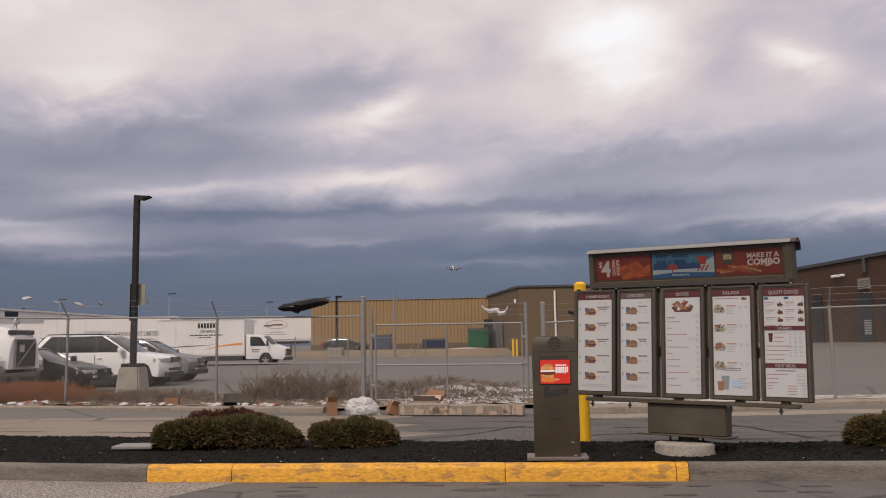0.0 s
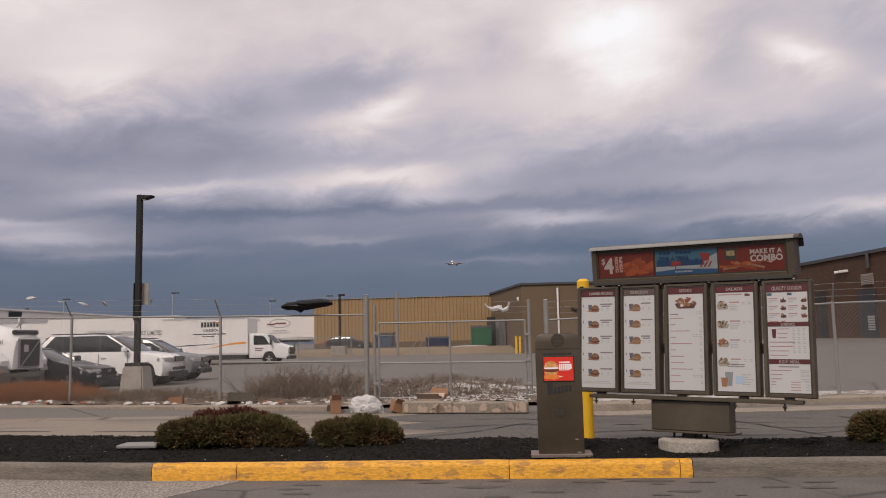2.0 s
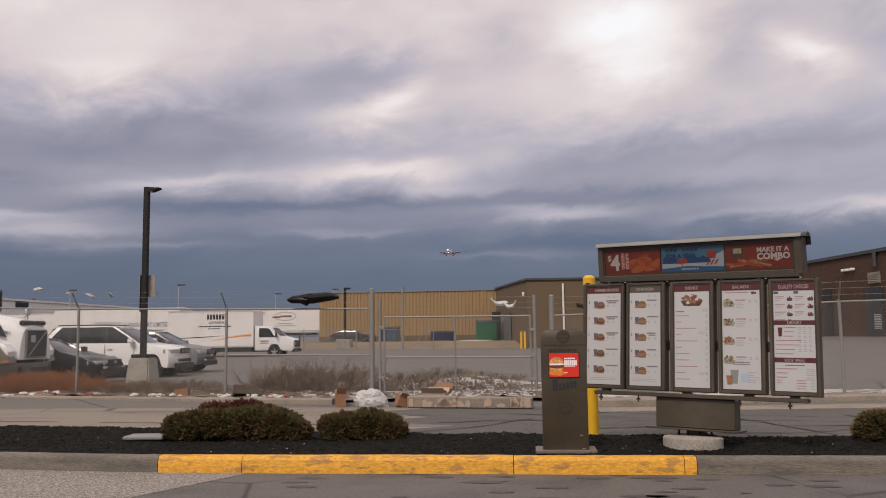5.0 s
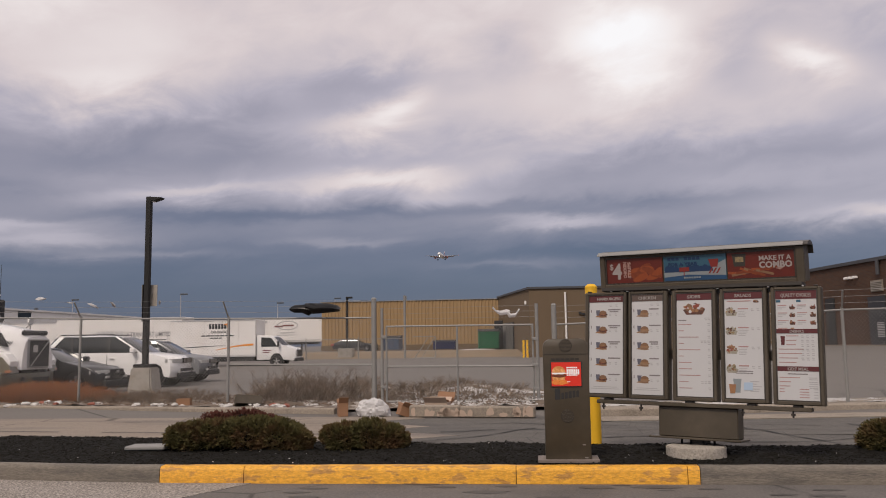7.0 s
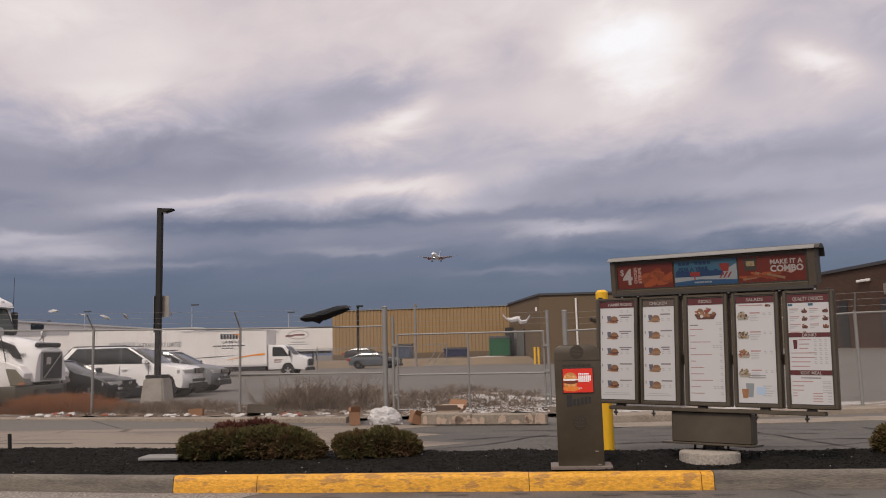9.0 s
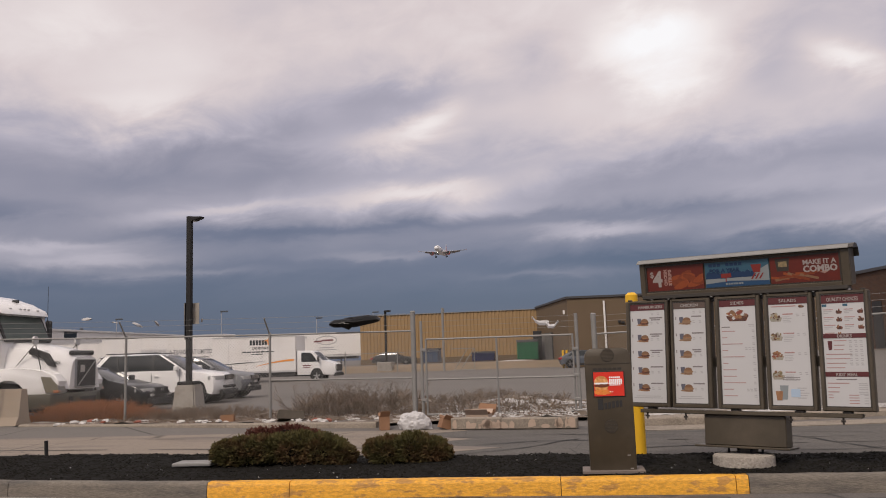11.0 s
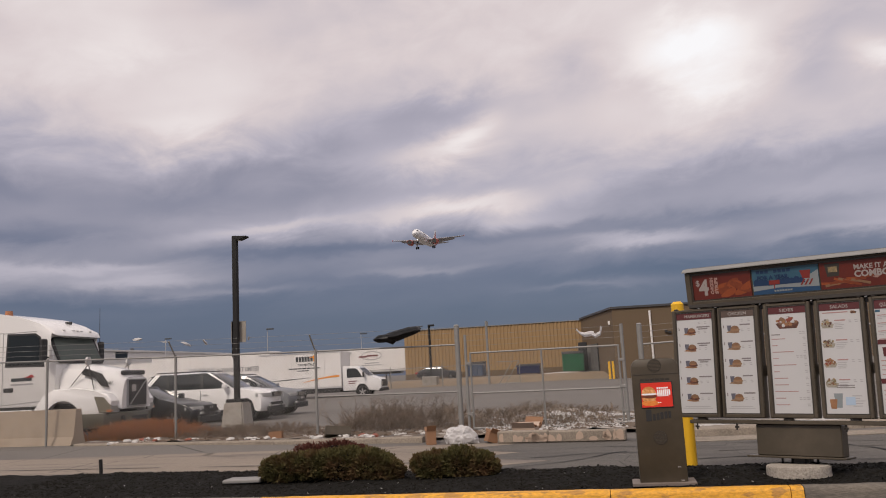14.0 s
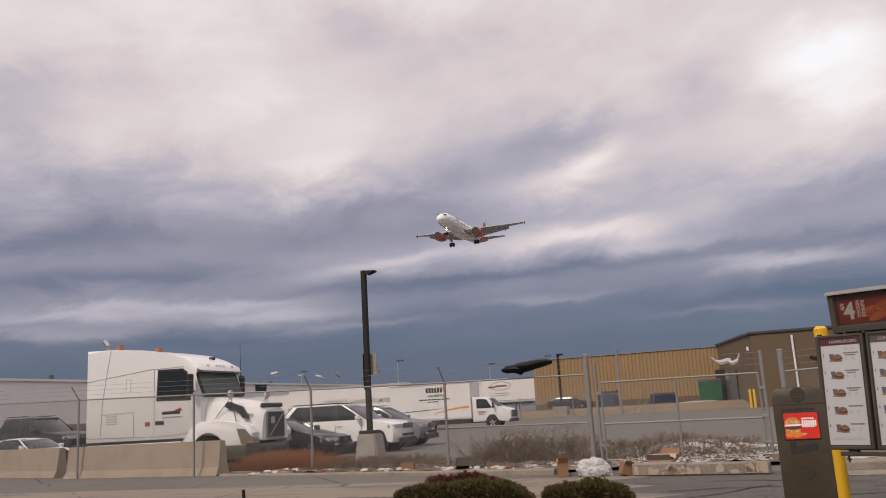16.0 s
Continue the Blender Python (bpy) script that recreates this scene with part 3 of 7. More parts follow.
def far_kerb():
    root = thing("kerb", pose(0, 0, 0), "pale concrete kerb along the chain-link fence", "kerb", kind="structure")
    lines = [[(-14.2, 19.75), (-12.7, 19.42), (-10.3, 18.85), (-8.0, 18.42), (-6.0, 18.08), (-4.3, 17.85)], [(1.3, 17.3), (2.7, 17.35), (4.6, 17.75), (7.4, 18.2), (10.5, 18.8), (14, 19.6)]]
    for line in lines:
        for a, b in zip(line, line[1:]):
            d = Vector((b[0] - a[0], b[1] - a[1], 0))
            rings = []
            for s in np.linspace(0.002, 0.998, 8):
                p = Vector((a[0], a[1], 0)) + d * s
                o = Vector((-d.y, d.x, 0)).normalized()
                rings.append([tuple(p + o * q + Vector((0, 0, z + 0.012 * noise.noise((p.x * 3, q * 9, z * 9))))) for q, z in ((0, -0.03), (0.02, 0.13), (0.05, 0.155), (0.2, 0.16), (0.22, -0.03))])
            part("kerb_stone", loft(rings), "kerb_pale", root, smooth=True)
    slab("pavement", [(1.4, 17.5), (4.6, 17.95), (14, 19.8), (14, 21.2), (6, 19.9), (1.4, 19.3)], 0.0, 0.135, "kerb_pale", "narrow pale concrete pavement at the fence", "pavement")


far_kerb()


def verge_front(x):
    """The verge begins behind the far kerb."""
    return float(np.interp(x, (-16, -14.2, -12.7, -10.3, -8.0, -6.0, -4.3, -3.9, 4), (20.2, 19.93, 19.6, 19.03, 18.6, 18.26, 18.03, 18.2, 18.25)))


def verge_height(x, y):
    z = ground_height(x, max(y, 19.0)) + 0.03 + 0.09 * noise.noise((x * 0.7, y * 0.7, 1)) + 0.05 * noise.noise((x * 2.5, y * 2.5, 4))
    z += 0.30 * math.exp(-((y - 22.3) / 0.9) ** 2) * smooth_step(-7.5, -4, x) * (1 - smooth_step(-0.5, 2.0, x)) * (0.7 + 0.5 * noise.noise((x * 0.8, 3, 0)))
    fade = min(smooth_step(-15.8, -14.2, x), 1 - smooth_step(1.2, 3.2, x), 1 - smooth_step(23.4, 24.6, y))
    return -0.02 + (z + 0.02) * fade


make_patch(-16, 3.2, verge_front, lambda x: 24.6, verge_height, "dirt", "verge", "frozen earth verge with dead weeds and snow crust", "verge", 0.16)


def far_kerb_pile():
    """A loose old kerb length with flaking pale paint, lying before the gate."""
    root = thing("kerb_block", pose(-1.25, 17.2, 0, 0, 0, -8), "loose concrete kerb length with flaking paint", "kerb block")
    part("block", box(-1.32, -0.25, -0.10, 0.12, 0.0, 0.25, 0.025), "kerb_pale", root)
    part("block", box(-0.245, 1.3, -0.10, 0.12, 0.0, 0.235, 0.025), "kerb_pale", root)
    rng = random.Random(4)
    for i in range(22):
        bm = bmesh.new()
        x = rng.uniform(-1.28, 1.2)
        w, hgt = rng.uniform(0.03, 0.12), rng.uniform(0.03, 0.13)
        z = rng.uniform(0.05, 0.19 - hgt / 2)
        pts = [(x + w * math.cos(a) * rng.uniform(0.6, 1.2), -0.1035, max(0.03, z + hgt * math.sin(a) * rng.uniform(0.6, 1.2))) for a in np.linspace(0, 2 * math.pi, 9)[:-1]]
        quad(pts, bm)
        part("paint_flake", bm, "card_pale", root, "flaking paint")


far_kerb_pile()
# ---- far buildings ----
def far_buildings():
    # tan ribbed metal hall
    root = thing("warehouse", pose(0, 88, 0.9), "long tan ribbed metal warehouse behind the lot", "building")
    part("wall", box(-22.6, -3.4, 0.0, 14, -0.6, 5.3), "tan_metal", root)
    bm = prism([(0, 0), (0.06, -0.06), (0.16, -0.06), (0.22, 0)], 0.55, 5.28, axis="z")
    rib = part("siding_rib", bm, "tan_metal", root)
    rib.matrix_basis = pose(-22.4, -0.005, 0)
    for i in range(1, 51):
        again(rib, pose(-22.4 + i * 0.378, -0.005, 0))
    part("base_wall", box(-22.6, -3.4, -0.12, -0.005, -0.6, 0.62), "tan_wall", root)
    part("roof", box(-22.75, -3.3, -0.12, 14, 5.3, 5.37), "galv", root)
    part("vent", tube((-14.0, 4, 5.4), (-14.0, 4, 6.05), 0.13), "galv", root)
    # block with the loading door
    root = thing("warehouse_annex", pose(0, 0, 0), "flat-roofed tan block building with a gated service door", "building")
    a, b = Vector((-0.15, 74.0)), Vector((-3.45, 88.0))
    outline = [(-0.15, 74.0), (26, 75.6), (26, 96), (-3.45, 96), (-3.45, 88.0)]
    part("wall", prism(outline, 0.2, 6.28, axis="z"), "tan_wall", root)
    c = Vector((sum(p[0] for p in outline) / 5, sum(p[1] for p in outline) / 5))
    part("roof", prism([tuple(c + (Vector(p) - c) * 1.012) for p in outline], 6.28, 6.46, axis="z"), "roof_edge", root)

    def on_side(s, off=0.0):
        d = (b - a).normalized()
        p = a + d * s + Vector((-d.y, d.x)) * off
        return p
    ang = math.degrees(math.atan2(b.y - a.y, b.x - a.x))
    p = on_side(8.1, 0.1)
    gate = part("service_gate", box(-1.6, 1.6, -0.06, 0.06, 0.0, 2.6), "trim_black", root, "dark mesh gate")
    gate.matrix_basis = pose(p.x, p.y, 0.92, 0, 0, ang)
    for i in range(9):
        o = part("bar", box(-1.55 + i * 0.38, -1.5 + i * 0.38, 0.06, 0.09, 0.02, 2.6), "galv", gate)
    q = on_side(10.3, 0.15)
    part("post", box(q.x - 0.3, q.x + 0.3, q.y - 0.2, q.y + 0.2, 0.9, 3.5), "galv", root, "grey steel gate post")
    q = on_side(1.2, 0.05)
    part("pipe", tube((3.05, 74.0, 0.4), (3.05, 74.0, 5.95), 0.09), "white_panel", root, "white rain pipe")
    part("lamp", box(q.x - 0.1, q.x + 0.1, q.y - 0.15, q.y + 0.15, 4.95, 5.3, 0.03), "white_panel", root, "small white wall lamp")
    for s, z in ((0.9, 3.9), (1.35, 4.05), (1.7, 3.7), (0.6, 4.0)):
        part("wall_vent", box(3.6 + s, 3.85 + s, 74.1, 74.35, z, z + 0.18), "trim_black", root, "small dark wall vent")
    for x in (-0.72, -0.40):
        o = thing("bollard", pose(x, 72.6, 0.55), "short yellow steel bollard beside the service gate", "bollard", "bollards at the annex")
        part("post", tube((0, 0, -0.3), (0, 0, 1.2), 0.10, n=12), "yellow_pole", o)
    # brick building on the rise
    root = thing("brick_building", pose(19, 46, 0, 0, 0, -80), "low brown brick building with louvred service door", "building")
    part("wall", box(-9.3, 14, 0, 20, -0.3, 5.68), "brick", root)
    part("parapet", box(-9.45, 14.1, -0.12, 20, 5.68, 5.86), "roof_edge", root, "dark metal roof edge")
    part("base", box(-9.3, 14, -0.5, -0.005, 0.2, 1.12), "kerb_pale", root, "pale concrete plinth walk")
    d = part("service_door", box(-2.15, -0.55, -0.05, -0.005, 1.1, 3.75), "door_dark", root, "dark grey steel service door")
    bm = bmesh.new()
    for i in range(9):
        box(-1.35, -0.75, -0.09, -0.05, 1.55 + i * 0.09, 1.6 + i * 0.09, bm=bm)
    part("louvre", bm, "silver", d, "pale louvre")
    bm = box(-1.75, -0.65, -0.06, -0.005, 4.0, 4.62)
    v = part("vent", bm, "kerb_pale", root, "pale wall vent")
    bm = bmesh.new()
    for i in range(6):
        box(-1.7, -0.7, -0.1, -0.06, 4.05 + i * 0.09, 4.09 + i * 0.09, bm=bm)
    part("slat", bm, "concrete", v)
    part("downpipe", tube((-0.9, -0.12, 4.9), (-0.9, -0.12, 5.7), 0.1), "roof_edge", root)
    part("dark_door", box(-6.6, -5.6, -0.05, -0.005, 1.1, 3.9), "trim_black", root, "dark recessed door")
    part("dark_door", box(0.3, 1.6, -0.05, -0.005, 1.1, 3.3), "trim_black", root, "dark recessed door")
    for x in (-4.1, -3.7, -3.2):
        part("lamp", box(x, x + 0.22, -0.25, -0.005, 4.85, 5.0, 0.03), "white_panel", root, "small floodlight")
    part("camera_dome", box(-9.2, -8.9, -0.3, 0.0, 5.9, 6.2, 0.06), "white_panel", root, "white roof camera")
    # white hall far off
    root = thing("white_hall", pose(-74, 60, 0.3), "long low white industrial hall", "building")
    part("wall", box(-60, 0, -30, 110, -0.5, 7.0), "white_wall", root)
    part("roof", box(-60.2, 0.25, -30.2, 110, 7.0, 7.25), "white_panel", root)
    w = part("window", box(0.0, 0.06, 52.9, 56.0, 5.9, 6.8), "glass", root, "dark square window")
    part("frame", box(0.06, 0.1, 52.8, 56.1, 6.8, 6.9), "trim_black", w)
    part("base_band", box(0.0, 0.3, -30, 110, -0.5, 2.2), "kerb_pale", root, "tan lower wall band")
    for y, z in ((-25, 1.4), (-4, 1.0), (20, 1.2), (45, 0.9), (70, 1.0)):
        part("roof_vent", tube((-8, y, 7.2), (-8, y, 7.2 + z), 0.3), "roof_edge", root)


far_buildings()


def skip(name, m, w, d, h0, mat, label, lid=True):
    root = thing(name, m, label, "dumpster")
    bm = prism([(-d / 2, 0.12), (d / 2, 0.12), (d / 2, h0), (-d / 2 - 0.12, h0 * 0.86)], -w / 2, w / 2, axis="x", bevel=0.02)
    body = part("body", bm, mat, root)
    for i in range(4):
        x = -w / 2 + 0.12 + i * (w - 0.24) / 3
        part("rib", box(x - 0.04, x + 0.04, -d / 2 - 0.16, -d / 2 - 0.02, 0.2, h0 * 0.8), mat, body)
    part("rim", box(-w / 2 - 0.05, w / 2 + 0.05, -d / 2 - 0.2, -d / 2 - 0.06, h0 * 0.8, h0 * 0.88), mat, body)
    if lid:
        bm = prism([(-d / 2 - 0.16, h0 * 0.88), (d / 2, h0 + 0.02), (d / 2, h0 + 0.08), (-d / 2 - 0.16, h0 * 0.92)], -w / 2 - 0.03, w / 2 + 0.03, axis="x")
        part("lid", bm, "trim_black", root, "dark plastic lid")
    for x in (-w / 2 + 0.15, w / 2 - 0.15):
        for y in (-d / 2 + 0.1, d / 2 - 0.1):
            part("caster", tube((x - 0.03, y, 0.07), (x + 0.03, y, 0.07), 0.07, n=10), "rubber", root)
    return root


skip("dumpster", pose(-4.25, 82, 0.93, 0, 0, 6), 2.0, 1.5, 1.95, "green_bin", "green steel dumpster with a sloped front")
skip("dumpster", pose(-13.9, 82.5, 0.93, 0, 0, -3), 1.75, 1.5, 1.45, "blue_bin", "faded blue steel dumpster with an open lid")
skip("dumpster", pose(-8.6, 82.3, 0.93), 2.2, 1.3, 0.95, "navy_bin", "low navy blue steel dumpster")


def black_bags():
    root = thing("bin_lid", pose(-3.25, 82.95, 0.93, 0, 0, -20), "raised black lid leaning behind the green dumpster", "lid")
    part("panel", box(-0.45, 0.45, -0.05, 0.05, 0.0, 2.85, 0.02), "trim_black", root)


black_bags()
make_patch(-7.4, -3.2, lambda x: 79.6, lambda x: 80.9, lambda x, y: 0.9 + 0.14 * max(0, 1 - abs((x + 5.3) / 2.1) ** 2) * max(0, 1 - abs((y - 80.2) / 0.7)), "snow", "snow_patch", "thin strip of old snow below the dumpsters", "snow", 0.15, "stuff")
# ---- menu board and order post ----
def food_blob(cx, cz, rx, rz, rng, n=16, rough=0.14):
    """A lumpy printed outline."""
    return [(cx + rx * math.cos(a) * rng.uniform(1 - rough, 1 + rough), cz + rz * math.sin(a) * rng.uniform(1 - rough, 1 + rough)) for a in np.linspace(0, 2 * math.pi, n + 1)[:-1]]


def print_burger(case, cx, cz, r, rng, dull=False):
    """A printed burger: bun, filling, lower bun, with fries and a cup beside it."""
    def flat(name, outline, depth, mat, label):
        part(name, prism(outline, -0.0085 - depth, -0.0083), mat, case, label)
    fries = [(cx - r * 1.75, cz - r * 0.62), (cx - r * 0.1, cz - r * 0.8), (cx + r * 0.95, cz - r * 0.72), (cx + r * 0.4, cz - r * 0.45), (cx - r * 0.7, cz - r * 0.28), (cx - r * 1.35, cz - r * 0.38)]
    flat("food_picture", fries, 0.0006, "food_tan" if dull else "food_gold", "printed fries")
    cup = [(cx - r * 1.42, cz - r * 0.35), (cx - r * 0.78, cz - r * 0.35), (cx - r * 0.66, cz + r * 0.78), (cx - r * 1.55, cz + r * 0.78)]
    flat("print_cup", cup, 0.0010, "cup", "printed dark cup")
    flat("food_picture", [(cx - r * 0.82, cz - r * 0.42), (cx - r * 0.7, cz - r * 0.62), (cx + r * 0.7, cz - r * 0.62), (cx + r * 0.84, cz - r * 0.42)], 0.0014, "food_bun", "printed lower bun")
    flat("food_picture", food_blob(cx, cz - r * 0.14, r * 0.95, r * 0.36, rng, 12, 0.1), 0.0018, "food_tan" if dull else "food_dark", "printed burger filling")
    flat("food_picture", food_blob(cx + r * 0.05, cz - r * 0.02, r * 0.7, r * 0.10, rng, 10, 0.3), 0.0021, "food_gold", "printed cheese")
    dome = [(cx + r * 0.8 * math.cos(a), cz + r * 0.08 + r * 0.62 * math.sin(a)) for a in np.linspace(0, math.pi, 11)]
    flat("food_picture", dome, 0.0024, "food_bun", "printed burger bun")


def print_plate(case, cx, cz, rx, rz, rng, mats, pieces, dish="food_dark"):
    """A printed dish: a dark bowl rim with a heap of small bits."""
    part("food_picture", prism([(cx - rx, cz - rz * 0.15), (cx - rx * 0.7, cz - rz * 0.95), (cx + rx * 0.75, cz - rz * 0.95), (cx + rx, cz - rz * 0.1), (cx, cz + rz * 0.4)], -0.0092, -0.0083), dish, case, "printed dish")
    for q in range(pieces):
        a, k = rng.uniform(0, 6.28), rng.uniform(0, 1) ** 0.5
        px, pz = cx + rx * 0.78 * k * math.cos(a), cz + rz * 0.15 + rz * 0.7 * k * math.sin(a)
        part("food_picture", prism(food_blob(px, pz, rx * rng.uniform(0.14, 0.26), rz * rng.uniform(0.18, 0.32), rng, 7, 0.3), -0.0095 - 0.0003 * (q % 7), -0.0092), mats[q % len(mats)], case, "printed food")


def menu_board():
    """Five menu cases on a rail, tipped slightly back, a sign box above that tips forward, one broad foot; -y faces the drive."""
    root = thing("menu_board", pose(0.748, 10.962, 1.4, -3.7, 0.95, -26.55), "bronze drive-through menu board with five menu cases", "menu board")
    cases = [(-0.055, 0.505, 0.0, 0.459), (0.53, 1.035, 0.574, 0.975), (1.09, 1.625, 1.146, 1.572), (1.668, 2.205, 1.72, 2.153), (2.247, 2.79, 2.3, 2.74)]
    words = ["HAMBURGERS", "CHICKEN", "SIDES", "SALADS", "QUALITY CHOICES"]
    rng = random.Random(2)
    z0, z1, sz0, sz1 = -0.602, 0.742, -0.547, 0.698
    for i, ((x0, x1, sx0, sx1), word) in enumerate(zip(cases, words)):
        case = part("menu_case", box(x0, x1, 0.0, 0.15, z0, z1, 0.012, seg=2), "bronze", root, "bronze menu case")
        frame_bm = bmesh.new()
        for b in ((x0 + 0.004, sx0 - 0.012, z0 + 0.004, z1 - 0.004), (sx1 + 0.012, x1 - 0.004, z0 + 0.004, z1 - 0.004), (sx0 - 0.012, sx1 + 0.012, z0 + 0.004, sz0 - 0.012), (sx0 - 0.012, sx1 + 0.012, sz1 + 0.010, z1 - 0.004)):
            box(b[0], b[1], -0.026, -0.001, b[2], b[3], 0.006, bm=frame_bm)
        part("frame", frame_bm, "bronze", case)
        lip = bmesh.new()
        for b in ((sx0 - 0.0115, sx0 + 0.001, sz0 - 0.0115, sz1 + 0.0095), (sx1 - 0.001, sx1 + 0.0115, sz0 - 0.0115, sz1 + 0.0095), (sx0 + 0.001, sx1 - 0.001, sz0 - 0.0115, sz0 + 0.001), (sx0 + 0.001, sx1 - 0.001, sz1 - 0.001, sz1 + 0.0095)):
            box(b[0], b[1], -0.019, -0.001, b[2], b[3], bm=lip)
        part("frame_lip", lip, "bronze_dark", case, "dark inner frame lip")
        part("hinge", box(x0 + 0.03, x0 + 0.075, -0.02, 0.03, z1 - 0.002, z1 + 0.016, 0.004), "bronze_dark", case)
        part("hinge", box(x1 - 0.075, x1 - 0.03, -0.02, 0.03, z1 - 0.002, z1 + 0.016, 0.004), "bronze_dark", case)
        part("menu_sheet", box(sx0, sx1, -0.008, -0.002, sz0, sz1), "panel_white", case, "white printed menu sheet")
        w, hgt = sx1 - sx0, sz1 - sz0
        top = 0.083 if i < 4 else 0.098
        part("band", box(sx0 + 0.002, sx1 - 0.002, -0.012, -0.0085, sz1 - top, sz1 - 0.002), "menu_faded" if i == 1 else "menu_red", case, "faded brown heading band" if i == 1 else "dark red heading band")
        if i == 4:
            part("band", box(sx0 + 0.002, sx1 - 0.002, -0.012, -0.0085, sz0 + hgt * 0.605, sz0 + hgt * 0.645), "menu_red", case, "dark red heading band")
            part("band", box(sx0 + 0.002, sx1 - 0.002, -0.012, -0.0085, sz0 + hgt * 0.262, sz0 + hgt * 0.305), "menu_red", case, "dark red heading band")
        lettering(word, 0.052 if i < 4 else 0.062, "letter", case, pose((sx0 + sx1) / 2 + (0.04 if i == 0 else 0), -0.0135, sz1 - top + 0.022), name="heading", bold=0.0009, align="CENTER", width=min(w * 0.74, len(word) * 0.032))
        ink, grey, red = [], [], []

        def price(x, z, n=2, gap=0.055):
            for q in range(n):
                grey.append((x + q * gap, x + q * gap + 0.028, z, z + 0.009))
                grey.append((x + q * gap + 0.004, x + q * gap + 0.032, z - 0.02, z - 0.011))
        if i in (0, 1):
            price(sx0 + w * 0.6, sz1 - 0.125, 2, 0.08)
            for r in range(5):
                z = sz1 - 0.222 - r * 0.206
                ink.append((sx0 + 0.022, sx0 + 0.033, z + 0.005, z + 0.04))
                print_burger(case, sx0 + w * 0.41, z - 0.012, 0.062, rng, i == 1)
                x = sx0 + w * 0.56
                ink.append((x, sx0 + w * rng.uniform(0.8, 0.93), z + 0.032, z + 0.048))
                if rng.random() < 0.4:
                    ink.append((x + 0.02, sx0 + w * rng.uniform(0.75, 0.9), z + 0.008, z + 0.022))
                price(x + 0.01, z - 0.02, 2, 0.08)
            for q in range(2):
                grey.append((sx0 + 0.03 + 0.03 * q, sx1 - 0.05 - 0.03 * q, sz0 + 0.055 + q * 0.022, sz0 + 0.063 + q * 0.022))
        elif i == 2:
            print_plate(case, sx0 + w * 0.5, sz1 - 0.19, 0.135, 0.075, rng, ("food_bun", "food_gold", "food_red", "panel_white", "food_dark"), 34)
            price(sx1 - 0.09, sz1 - 0.31, 2, 0.035)
            for r in range(11):
                z = sz1 - 0.385 - r * 0.0765
                red.append((sx0 + 0.022, sx0 + w * rng.choice((0.2, 0.32, 0.42, 0.62, 0.66)), z, z + 0.009))
                price(sx1 - 0.055, z + 0.008, 1)
            for z in (0.47, 0.86):
                price(sx1 - 0.14, sz1 - hgt * z, 3, 0.04)
            ink.append((sx0 + 0.022, sx0 + 0.12, sz1 - 0.336, sz1 - 0.324))
        elif i == 3:
            red.append((sx0 + 0.03, sx1 - 0.13, sz1 - 0.115, sz1 - 0.103))
            print_plate(case, sx1 - 0.07, sz1 - 0.11, 0.035, 0.022, rng, ("food_bun", "food_gold"), 6)
            for r in range(4):
                z = sz1 - 0.235 - r * 0.223
                print_plate(case, sx0 + 0.078, z, 0.072, 0.052, rng, (("food_green", "food_grey", "food_dark"), ("food_green", "food_grey", "food_dark"), ("food_gold", "food_red", "food_bun"), ("food_green", "food_bun", "food_grey"))[r], 22, "food_grey")
                red.append((sx0 + w * 0.36, sx0 + w * rng.uniform(0.58, 0.68), z + 0.028, z + 0.042))
                for q in range(4):
                    grey.append((sx0 + w * 0.36, sx0 + w * rng.uniform(0.5, 0.64), z - 0.06 + q * 0.02, z - 0.053 + q * 0.02))
                price(sx0 + w * 0.7, z + 0.026, 2, 0.065)
            for q in range(2):
                ink.append((sx0 + w * 0.28, sx0 + w * 0.72, sz0 + 0.285 + q * 0.024, sz0 + 0.294 + q * 0.024))
            for q in range(5):
                grey.append((sx0 + w * 0.64, sx0 + w * rng.uniform(0.8, 0.93), sz0 + 0.08 + q * 0.028, sz0 + 0.089 + q * 0.028))
            part("drink", prism([(sx0 + 0.05, sz0 + 0.055), (sx0 + 0.105, sz0 + 0.055), (sx0 + 0.118, sz0 + 0.16), (sx0 + 0.037, sz0 + 0.16)], -0.0115, -0.009), "food_gold", case, "printed drink cup")
            part("drink", prism([(sx0 + 0.10, sz0 + 0.065), (sx0 + 0.165, sz0 + 0.065), (sx0 + 0.18, sz0 + 0.225), (sx0 + 0.085, sz0 + 0.225)], -0.0088, -0.0082), "poster_pale", case, "printed water cup")
            part("blue_box", box(sx0 + 0.205, sx0 + 0.305, -0.011, -0.009, sz0 + 0.095, sz0 + 0.185), "print_sky", case, "printed pale blue square")
        else:
            for r in range(4):
                z = sz1 - 0.175 - r * 0.088
                for c, x in enumerate((0.02, 0.232)):
                    if r == 3 and c:
                        continue
                    red.append((sx0 + x, sx0 + x + rng.uniform(0.09, 0.125), z, z + 0.010))
                    grey.append((sx0 + x, sx0 + x + 0.09, z - 0.02, z - 0.011))
                    grey.append((sx0 + x, sx0 + x + 0.05, z - 0.04, z - 0.031))
                    print_plate(case, sx0 + x + (0.158 if c == 0 else 0.165), z - 0.015, 0.034, 0.03, rng, (("food_dark", "food_red"), ("food_bun", "food_dark"), ("food_bun", "food_gold", "food_red"), ("food_gold", "food_bun"))[r], 7)
            for r in range(8):
                z = sz0 + hgt * 0.578 - r * 0.05
                red.append((sx0 + (0.105 if r < 3 else 0.02), sx0 + rng.uniform(0.2, 0.29), z, z + 0.009))
                if r < 6:
                    price(sx1 - 0.18, z, 3, 0.055)
